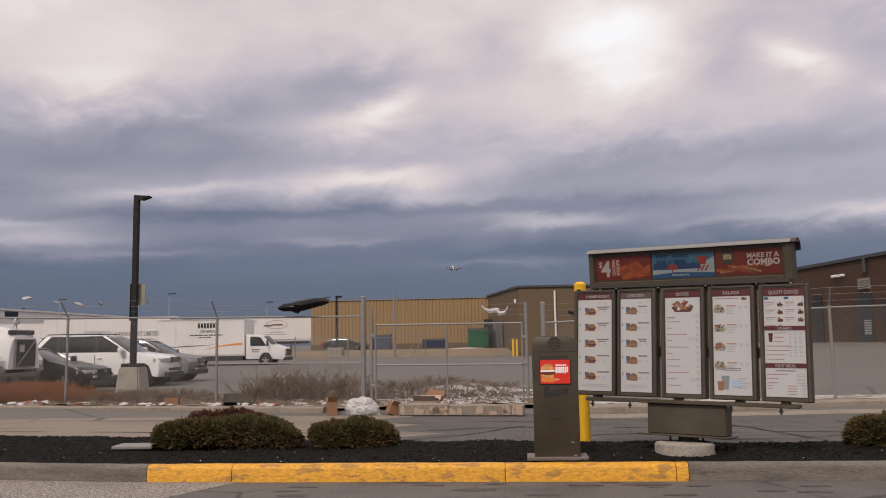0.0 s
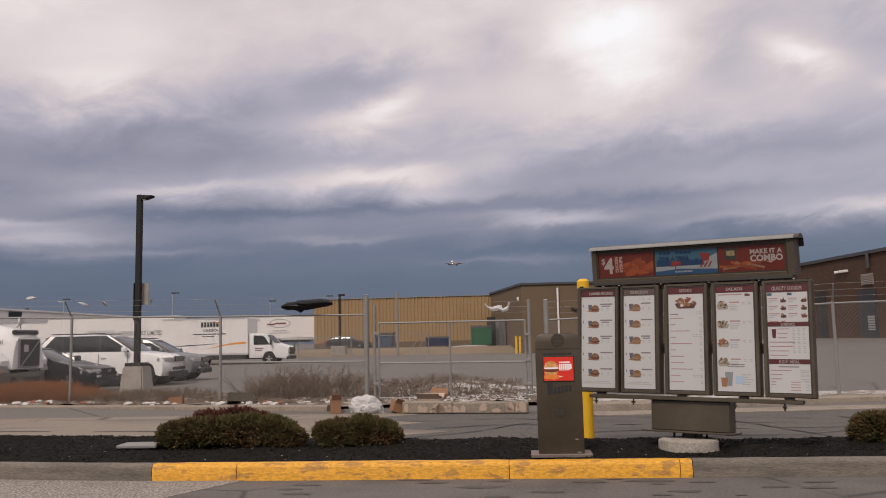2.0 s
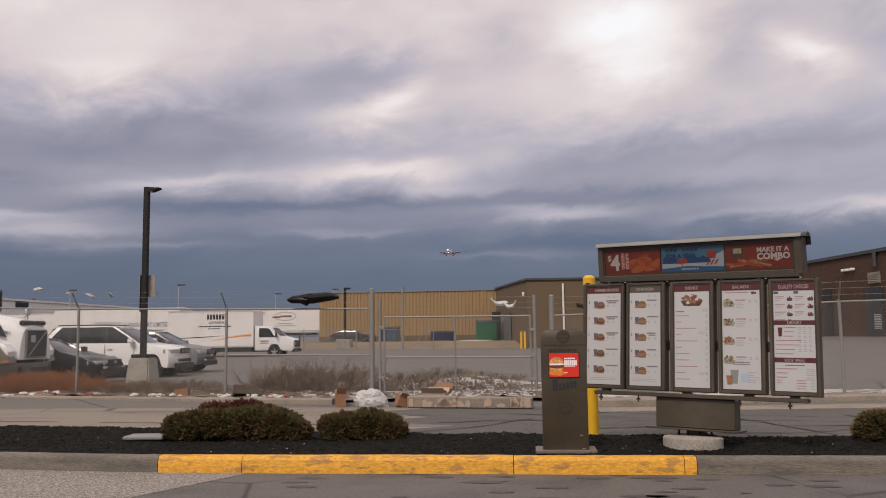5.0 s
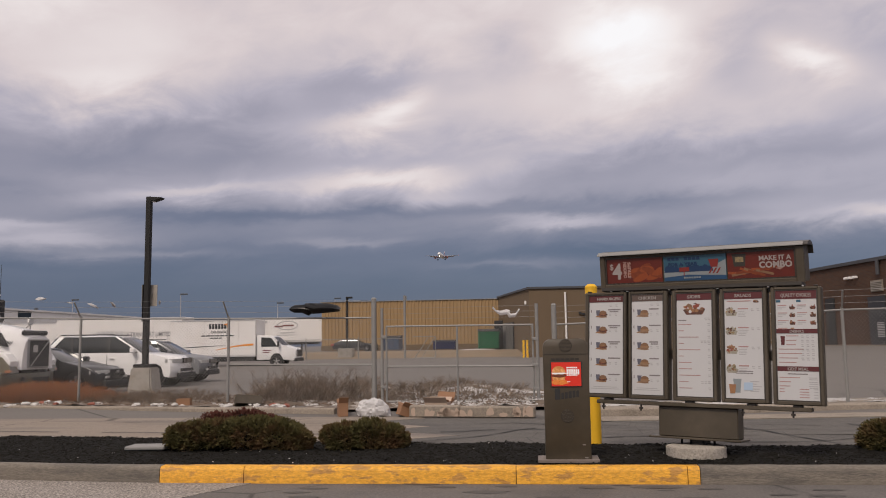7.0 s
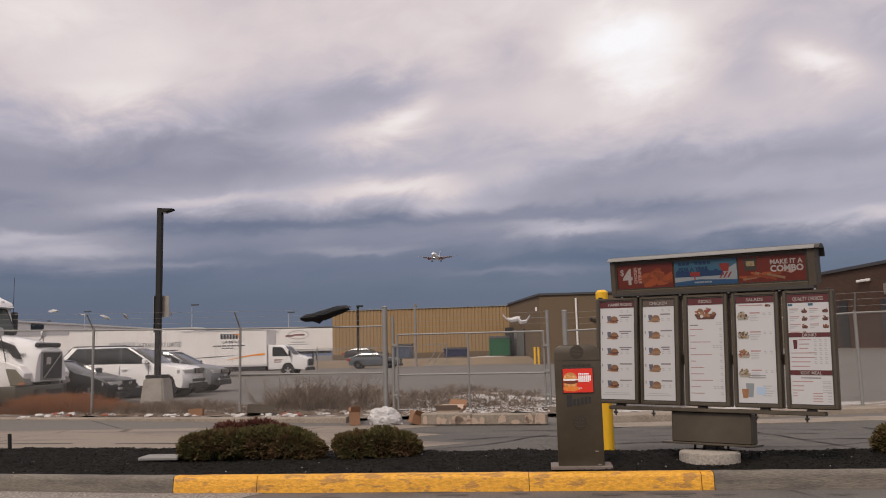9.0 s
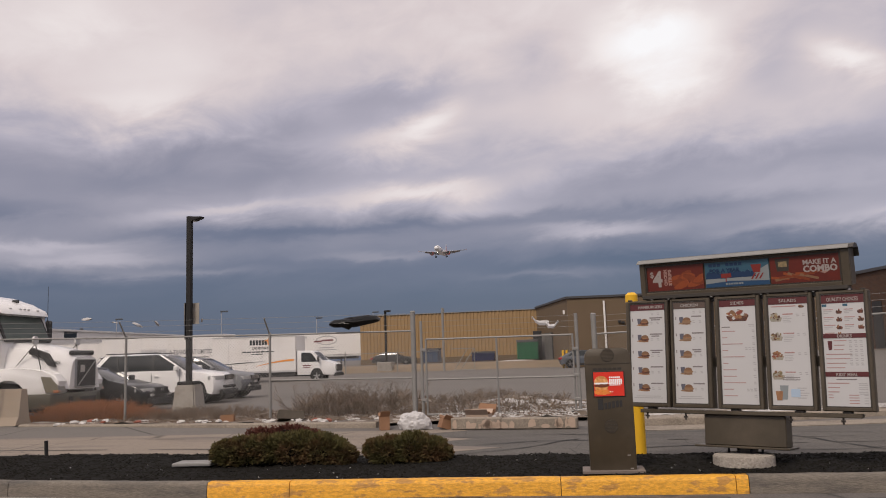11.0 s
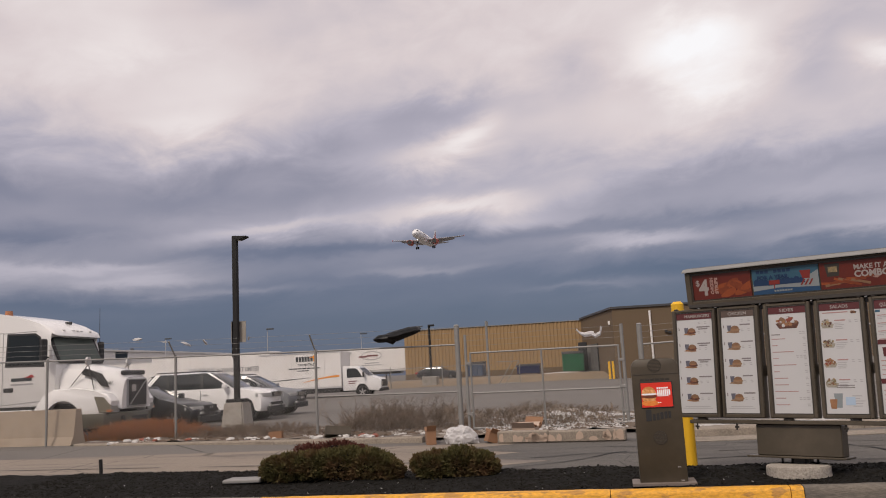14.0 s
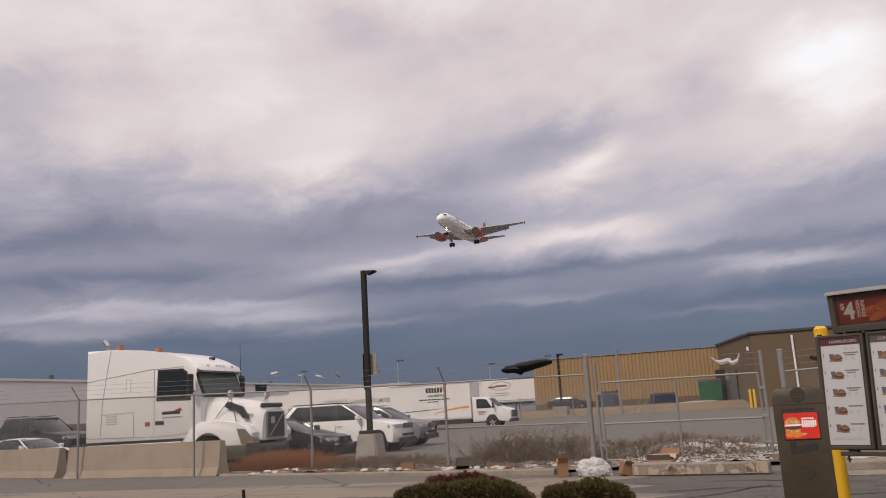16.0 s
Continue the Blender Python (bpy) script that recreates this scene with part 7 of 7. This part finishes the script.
        part("headlamp", prism([(-0.42, 1.36), (-0.1, 1.33), (0.13, 1.08), (0.17, 0.87), (-0.25, 0.86)], min(sgn * 0.8, sgn * 1.25), max(sgn * 0.8, sgn * 1.25), bevel=0.02), "old_lamp", root, "large yellowed headlamp")
        part("turn_signal", box(0.0, 0.165, min(sgn * 1.16, sgn * 1.258), max(sgn * 1.16, sgn * 1.258), 0.87, 0.95, 0.01), "amber", root)
        part("side_skirt", box(-6.2, -2.5, min(sgn * 1.12, sgn * 1.2), max(sgn * 1.12, sgn * 1.2), 0.55, 1.06, 0.03), "white_paint", root)
        part("step_gap", box(-6.2, -2.3, min(sgn * 1.0, sgn * 1.19), max(sgn * 1.0, sgn * 1.19), 1.06, 1.12), "trim_black", root)
        part("step", box(-3.35, -2.45, min(sgn * 1.14, sgn * 1.23), max(sgn * 1.14, sgn * 1.23), 0.7, 0.76, 0.01), "silver", root)
        part("marker_lamp", box(-3.85, -3.66, min(sgn * 1.22, sgn * 1.235), max(sgn * 1.22, sgn * 1.235), 1.58, 1.72, 0.01), "litter_red", root)
        part("door_handle", box(-3.45, -3.12, min(sgn * 1.22, sgn * 1.236), max(sgn * 1.22, sgn * 1.236), 1.6, 1.73, 0.012), "trim_black", root)
        part("sleeper_hatch", box(-4.6, -4.42, min(sgn * 1.22, sgn * 1.228), max(sgn * 1.22, sgn * 1.228), 2.75, 3.15, 0.02), "white_panel", root)
    ws = quad([(-1.655, -1.1, 2.47), (-1.655, 1.1, 2.47), (-1.985, 1.04, 3.2), (-1.985, -1.04, 3.2)])
    bmesh.ops.solidify(ws, geom=list(ws.faces), thickness=0.02)
    w = part("windscreen", ws, "glass_green", root, "greenish windscreen")
    w.matrix_basis = pose(0.035, 0, 0.012)
    part("windscreen_frame", prism([(-1.64, 2.40), (-1.62, 2.46), (-1.98, 3.24), (-2.02, 3.2)], -1.16, 1.16), "trim_black", root)
    part("grille", box(0.2, 0.29, -0.56, 0.56, 0.98, 1.86, 0.03), "chrome", root, "chrome-framed dark grille")
    g = part("grille_mesh", box(0.29, 0.3, -0.50, 0.50, 1.03, 1.80), "trim_black", root, "dark grille mesh")
    part("diagonal_bar", prism([(-0.5, 1.05), (-0.43, 1.05), (0.5, 1.78), (0.43, 1.78)], 0.302, 0.312, axis="x"), "chrome", g)
    part("label_plate", box(0.3, 0.31, -0.35, -0.12, 1.45, 1.66), "paper", g, "pale paper label")
    part("bug_shield", box(0.05, 0.2, -0.62, 0.62, 1.96, 2.1, 0.04), "trim_black", root, "black hood deflector")
    out = [(-1.15, -0.95), (0.2, 0.36), (0.2, 0.36)]
    plan = [(-0.85, -1.25), (-0.1, -1.24), (0.22, -0.95), (0.36, -0.5), (0.36, 0.5), (0.22, 0.95), (-0.1, 1.24), (-0.85, 1.25), (-0.85, 0.9), (-0.2, 0.85), (-0.2, -0.85), (-0.85, -0.9)]
    part("bumper", prism(plan, 0.42, 0.85, axis="z", bevel=0.03), "bumper_tan", root, "dull metal bumper", smooth=True)
    part("bumper_intake", box(0.3, 0.368, -0.45, 0.45, 0.55, 0.72, 0.01), "trim_black", root)
    part("tow_slot", box(0.2, 0.3, -0.86, -0.72, 0.52, 0.75, 0.01), "trim_black", root)
    part("chassis", box(-8.3, 0.0, -0.45, 0.45, 0.55, 0.9), "trim_black", root)
    part("fifth_wheel", box(-7.5, -6.4, -0.5, 0.5, 0.95, 1.1, 0.03), "rubber", root)
    part("exhaust_stack", tube((-5.85, -0.75, 4.0), (-5.75, -0.75, 4.38), 0.075, n=12), "chrome", root)
    part("exhaust_tip", tube((-5.75, -0.75, 4.36), (-5.92, -0.75, 4.55), 0.075, n=12), "chrome", root)
    for x in (-5.4, -3.8):
        b = part("beacon", tube((x, -0.6, 4.08 if x < -5 else 3.95), (x, -0.6, 4.38 if x < -5 else 4.16), 0.13, 0.11, n=16), "amber", root, "amber roof beacon")
        part("beacon_base", tube((x, -0.6, 4.02 if x < -5 else 3.9), (x, -0.6, 4.1 if x < -5 else 3.98), 0.15, n=16), "bumper_tan", b)
    part("horn", box(-2.6, -2.35, 0.5, 0.56, 3.70, 3.80, 0.02), "trim_black", root)
    part("antenna", tube((-1.75, 1.15, 2.9), (-1.75, 1.15, 4.25), 0.012, 0.006, n=6), "trim_black", root)
    for y in (-0.7, -0.2, 0.0, 0.2, 0.7):
        part("clearance_lamp", box(-1.86, -1.78, y - 0.05, y + 0.05, 3.42, 3.46, 0.01), "silver", root)
    lettering("001", 0.15, "black_print", root, pose(-0.22, -0.935, 1.70, -12, 0, 9), name="unit_number", depth=0.01)
    bars([(-3.2, -2.5, 1.92, 2.02)], "black_print", root, "name_mark", -1.2205)
    part("logo_mark", prism([(-2.75, 2.02), (-2.5, 2.12), (-2.4, 2.02)], -1.232, -1.2205), "tail_red", root, "red logo mark")
    bars([(-3.2, -2.45, 1.8, 1.85)], "ink_grey", root, y=-1.2205)
    bars([(-5.4 + 0.25 * (i % 2), -5.2 + 0.25 * (i % 2), 1.7 + 0.08 * (i // 2), 1.74 + 0.08 * (i // 2)) for i in range(8)], "ink_grey", root, y=-1.2205)


semi_tractor()
# ---- airliner ----
def airliner():
    """A twin-jet with its wing box at the origin, nose along +x."""
    root = thing("airliner", pose(-94, 1290, 117), "white twin-jet airliner with red tail and engines, landing gear down", "airplane")
    n = 24

    def ring(x, r, zc=0.0, sq=1.0):
        return [(x, r * math.cos(a), zc + r * sq * math.sin(a)) for a in np.linspace(0, 2 * math.pi, n + 1)[:-1]]
    st = [(16.6, 0.12, -0.5), (16.3, 0.62, -0.45), (15.6, 1.15, -0.3), (14.6, 1.6, -0.15), (13.0, 1.92, -0.03), (11.0, 1.98, 0), (-7.0, 1.98, 0), (-10.0, 1.88, 0.12), (-14.0, 1.45, 0.5), (-18.0, 0.8, 0.95), (-20.4, 0.28, 1.25)]
    part("fuselage", loft([ring(*q) for q in st]), "plane_white", root, "white fuselage", smooth=True)
    part("tail_cone", loft([ring(x, r + 0.015, z) for x, r, z in st[7:]]), "plane_red", root, "red rear fuselage", smooth=True)
    part("belly_fairing", loft([[(x, y * w, -1.45 + z * hh) for y, z in ((-1, 0), (-0.8, -0.6), (0, -0.85), (0.8, -0.6), (1, 0), (0.8, 0.6), (-0.8, 0.6))] for x, w, hh in ((5.5, 0.8, 0.3), (3.5, 1.9, 0.95), (-3.5, 1.9, 0.95), (-6.0, 0.8, 0.3))]), "plane_white", root, smooth=True)

    def aerofoil(x, y, z, chord, thick):
        return [(x - chord * a, y, z + thick * chord * b) for a, b in ((0, 0), (0.03, 0.35), (0.2, 0.6), (0.5, 0.5), (1.0, 0.02), (0.6, -0.25), (0.2, -0.4), (0.03, -0.3))]
    for s in (1, -1):
        w = part("wing", loft([aerofoil(4.0, s * 1.0, -1.15, 7.0, 0.13), aerofoil(1.2, s * 6.2, -0.45, 4.2, 0.12), aerofoil(-4.4, s * 16.4, 1.15, 1.6, 0.10), aerofoil(-4.8, s * 17.0, 1.25, 1.0, 0.08)]), "plane_grey", root, "grey swept wing", smooth=True)
        part("wingtip_fence", prism([(-4.6, 1.0), (-5.4, 1.7), (-5.9, 1.65), (-5.8, 1.0), (-5.6, 0.8)], s * 16.9 - 0.06, s * 16.9 + 0.06), "plane_red", w)
        part("flap", loft([[(-2.7, s * 2.0, -1.3), (-4.4, s * 2.0, -2.0), (-4.3, s * 2.0, -1.85), (-2.7, s * 2.0, -1.15)], [(-2.7, s * 6.2, -0.7), (-4.0, s * 6.2, -1.3), (-3.9, s * 6.2, -1.15), (-2.7, s * 6.2, -0.55)], [(-4.3, s * 12.5, 0.45), (-5.3, s * 12.5, 0.0), (-5.2, s * 12.5, 0.13), (-4.3, s * 12.5, 0.57)]]), "plane_grey", w, "lowered flap")
        for y, x in ((4.4, -2.6), (8.2, -3.4), (11.2, -4.2)):
            part("flap_fairing", tube((x + 1.6, s * y, -0.95 + 0.09 * y), (x - 1.6, s * y, -1.35 + 0.09 * y), 0.22, 0.08, n=8), "plane_grey", w)
        prof = [(3.9, 1.0), (4.1, 1.12), (3.6, 1.25), (2.4, 1.3), (0.8, 1.1), (-0.2, 0.8)]
        e = part("engine", loft([[(x + 0.6, s * 5.75 + r * math.cos(a), -2.05 + r * math.sin(a)) for a in np.linspace(0, 2 * math.pi, 21)[:-1]] for x, r in prof], caps=False), "plane_red", root, "red engine nacelle", smooth=True)
        part("fan", tube((4.3, s * 5.75, -2.05), (4.735, s * 5.75, -2.05), 1.06, n=20), "trim_black", e, "dark fan intake")
        part("lip", loft([[(x, s * 5.75 + r * math.cos(a), -2.05 + r * math.sin(a)) for a in np.linspace(0, 2 * math.pi, 21)[:-1]] for x, r in ((4.6, 1.08), (4.72, 1.10), (4.72, 1.16), (4.3, 1.27))], caps=False), "plane_red", e)
        part("exhaust", tube((0.4, s * 5.75, -2.05), (-1.0, s * 5.75, -2.05), 0.75, 0.35, n=16), "slate_paint", e)
        part("pylon", box(-1.5, 3.0, s * 5.75 - 0.15, s * 5.75 + 0.15, -1.1, -0.5), "plane_white", root)
        part("tailplane", loft([aerofoil(-15.2, s * 0.8, 1.0, 3.8, 0.10), aerofoil(-18.4, s * 6.2, 1.55, 1.5, 0.09)]), "plane_grey", root, smooth=True)
        part("main_gear_leg", tube((-1.2, s * 3.8, -1.0), (-1.2, s * 3.8, -3.6), 0.17, n=10), "plane_grey", root)
        part("gear_door", box(-1.9, -0.5, s * 4.25 - 0.04, s * 4.25 + 0.04, -2.9, -1.4), "plane_white", root)
        for y in (-0.42, 0.42):
            part("main_wheel", tube((-1.2, s * 3.8 + y - 0.22, -3.75), (-1.2, s * 3.8 + y + 0.22, -3.75), 0.58, n=18), "rubber", root)
        for y in (-0.22, 0.22):
            if s > 0:
                part("nose_wheel", tube((11.4, y - 0.12, -3.6), (11.4, y + 0.12, -3.6), 0.4, n=16), "rubber", root)
        part("landing_light", tube((3.0, s * 2.1, -1.0), (3.12, s * 2.1, -1.0), 0.2, n=10), "landing_light", root, "glowing landing light")
        bm = bmesh.new()
        for i in range(34):
            box(10.2 - i * 0.53 - 0.12, 10.2 - i * 0.53 + 0.12, min(s * 1.955, s * 1.985), max(s * 1.955, s * 1.985), 0.3, 0.62, bm=bm)
        tagged(part("cabin_windows", bm, "plane_grey", root, "row of small cabin windows"), kind="stuff")
        part("cockpit_window", loft([[(15.25, s * 0.05, 0.62), (15.25, s * 0.95, 0.52), (14.5, s * 1.35, 0.60), (14.5, s * 1.2, 1.08), (14.95, s * 0.75, 1.05), (14.95, s * 0.05, 1.15)], [(15.4, s * 0.05, 0.66), (15.35, s * 1.02, 0.54), (14.55, s * 1.45, 0.62), (14.5, s * 1.27, 1.12), (15.05, s * 0.8, 1.12), (15.05, s * 0.05, 1.25)]]), "glass", root, "dark cockpit window")
        bars_y = s * 1.99
        part("name_mark", box(6.5, 10.2, min(bars_y, bars_y + s * 0.01), max(bars_y, bars_y + s * 0.01), 0.95, 1.2), "plane_grey", root, "grey name mark")
    part("fin", loft([[(-12.8, 0, 1.5), (-14.2, 0.22, 1.5), (-18.6, 0.05, 1.5), (-18.6, -0.05, 1.5), (-14.2, -0.22, 1.5)], [(-17.9, 0, 8.0), (-18.4, 0.1, 8.0), (-19.8, 0.03, 8.0), (-19.8, -0.03, 8.0), (-18.4, -0.1, 8.0)]]), "plane_white", root, "white tail fin")
    part("fin_mark", loft([[(-14.4, 0, 2.2), (-15.0, 0.235, 2.2), (-18.4, 0.08, 2.2), (-18.4, -0.08, 2.2), (-15.0, -0.235, 2.2)], [(-16.7, 0, 6.2), (-17.2, 0.165, 6.2), (-19.1, 0.06, 6.2), (-19.1, -0.06, 6.2), (-17.2, -0.165, 6.2)]]), "plane_red", root, "red tail mark")
    part("nose_gear_leg", tube((11.4, 0, -1.6), (11.4, 0, -3.5), 0.12, n=8), "plane_grey", root)
    part("landing_light", tube((11.55, 0, -2.4), (11.65, 0, -2.4), 0.2, n=10), "landing_light", root, "glowing nose light")
    return root


plane = airliner()


# ---- plastic bags caught on the barbed wire ----
def film(outline_top, outline_bottom, mat, parent, name, bulge, seed, thick=0.006, label=""):
    """A stiff blown-out sheet between two edges, with folds."""
    bm = bmesh.new()
    n, mrows = len(outline_top), 5
    grid = []
    for i in range(n):
        col = []
        for j in range(mrows):
            f = j / (mrows - 1)
            x = outline_top[i][0] * (1 - f) + outline_bottom[i][0] * f
            z = outline_top[i][1] * (1 - f) + outline_bottom[i][1] * f
            y = bulge * math.sin(math.pi * f) + 0.03 * noise.noise((x * 6, z * 6, seed))
            col.append(bm.verts.new((x, y, z)))
        grid.append(col)
    for i in range(n - 1):
        for j in range(mrows - 1):
            bm.faces.new((grid[i][j], grid[i + 1][j], grid[i + 1][j + 1], grid[i][j + 1]))
    bmesh.ops.solidify(bm, geom=list(bm.faces), thickness=thick)
    return part(name, bm, mat, parent, label, smooth=True)


black_bag = thing("plastic_bag", pose(-5.77, 19.85, 2.425), "torn black plastic bag blowing from the barbed wire", "plastic bag")
film([(-0.1, 0.03), (0.0, 0.09), (0.2, 0.10), (0.4, 0.14), (0.56, 0.12)], [(-0.12, -0.05), (0.0, -0.10), (0.2, -0.10), (0.36, -0.17), (0.54, -0.02)], "bag_black", black_bag, "inner_sheet", -0.1, 1)
bag_tail = film([(-0.08, 0.11), (0.2, 0.14), (0.5, 0.17), (0.72, 0.15), (0.84, 0.08)], [(-0.02, -0.06), (0.15, -0.13), (0.4, -0.08), (0.65, -0.03), (0.82, 0.02)], "bag_black", black_bag, "blown_sheet", -0.14, 2, label="wind-blown loose end")
bag_tail.matrix_basis = pose(0.33, 0, 0.02)
white_bag = thing("plastic_bag", pose(-0.62, 19.6, 2.24), "torn white plastic bag blowing from the barbed wire", "plastic bag")
film([(-0.27, 0.15), (-0.2, 0.07), (-0.1, 0.05), (0.05, 0.08), (0.13, 0.06)], [(-0.285, 0.11), (-0.2, 0.01), (-0.1, -0.06), (0.03, -0.05), (0.12, 0.0)], "bag_film", white_bag, "inner_sheet", -0.05, 3)
white_tail = film([(0.0, 0.05), (0.1, 0.0), (0.2, 0.04), (0.25, 0.16)], [(-0.03, -0.01), (0.08, -0.10), (0.21, -0.06), (0.28, 0.13)], "bag_film", white_bag, "blown_sheet", -0.06, 4, label="wind-blown loose end")
white_tail.matrix_basis = pose(0.06, 0, 0)


PX, PZ = (0.013946, -0.36329, 3.8769, -102.654), (0.000684, -3.99424, 118.3545)


def motions():
    # the airliner on its approach, nose turned a little into the wind
    rows = []
    for i in range(17):
        t = float(i)
        rows.append((t, pose(PX[0] * t ** 3 + PX[1] * t ** 2 + PX[2] * t + PX[3] + 2.6 * (t / 16) ** 6, 1290 - 66.3 * t - 9.6 * (t / 16) ** 6, PZ[0] * t ** 2 + PZ[1] * t + PZ[2] - 2.6 * (t / 16) ** 6) @ pose(0, 0, 0, 0, 0, -93.0) @ pose(0, 0, 0, -1.0, -2.3, 0)))
    walk(plane, rows)
    # the sedan that crosses the far side of the lot
    rows = []
    for t, x in ((0, -60.0), (2.5, -52.0), (5.0, -41.5), (7.0, -28.0), (8.3, -17.8), (9.2, -10.8), (10.2, -2.8), (11.2, 5.1), (12.2, 13.0), (14.0, 26.0), (16.0, 38.0)):
        rows.append((t, pose(x, 72.0, ground_height(x, 72.0) + 0.005)))
    walk(rolling_car, rows)
    # bags in the wind
    swing = ((0, 12), (0.5, 12), (1.0, 10), (1.5, 8), (2.0, 4), (2.5, 11), (3.0, 10), (3.5, 2), (4.3, 8), (5.0, 4), (6.0, -2), (7.0, -3), (7.5, 10), (8.0, 13), (9.0, 20), (10.0, 12), (11.0, 6), (12.5, 13), (14.0, 16), (15.0, 4), (16.0, 11))
    walk(bag_tail, [(t, pose(0.33, 0.02 * math.sin(3 * t), 0.02, 5 * math.sin(2.3 * t), 4 - 0.55 * a, 4 * math.sin(1.7 * t))) for t, a in swing])
    walk(black_bag, [(t, pose(-5.77, 19.85, 2.425, 4 * math.sin(1.9 * t), 0.15 * (8 - a), 5 * math.sin(1.3 * t))) for t, a in swing])
    steps = [i * 0.5 for i in range(33)]
    walk(white_tail, [(t, pose(0.06, 0, 0, 8 * math.sin(4.1 * t), 16 * math.sin(2.9 * t + 0.6), 10 * math.sin(2.2 * t))) for t in steps])
    walk(white_bag, [(t, pose(-0.62, 19.6, 2.22, 5 * math.sin(2.7 * t), 7 * math.sin(1.8 * t), 4 * math.sin(2.0 * t))) for t in steps])


motions()
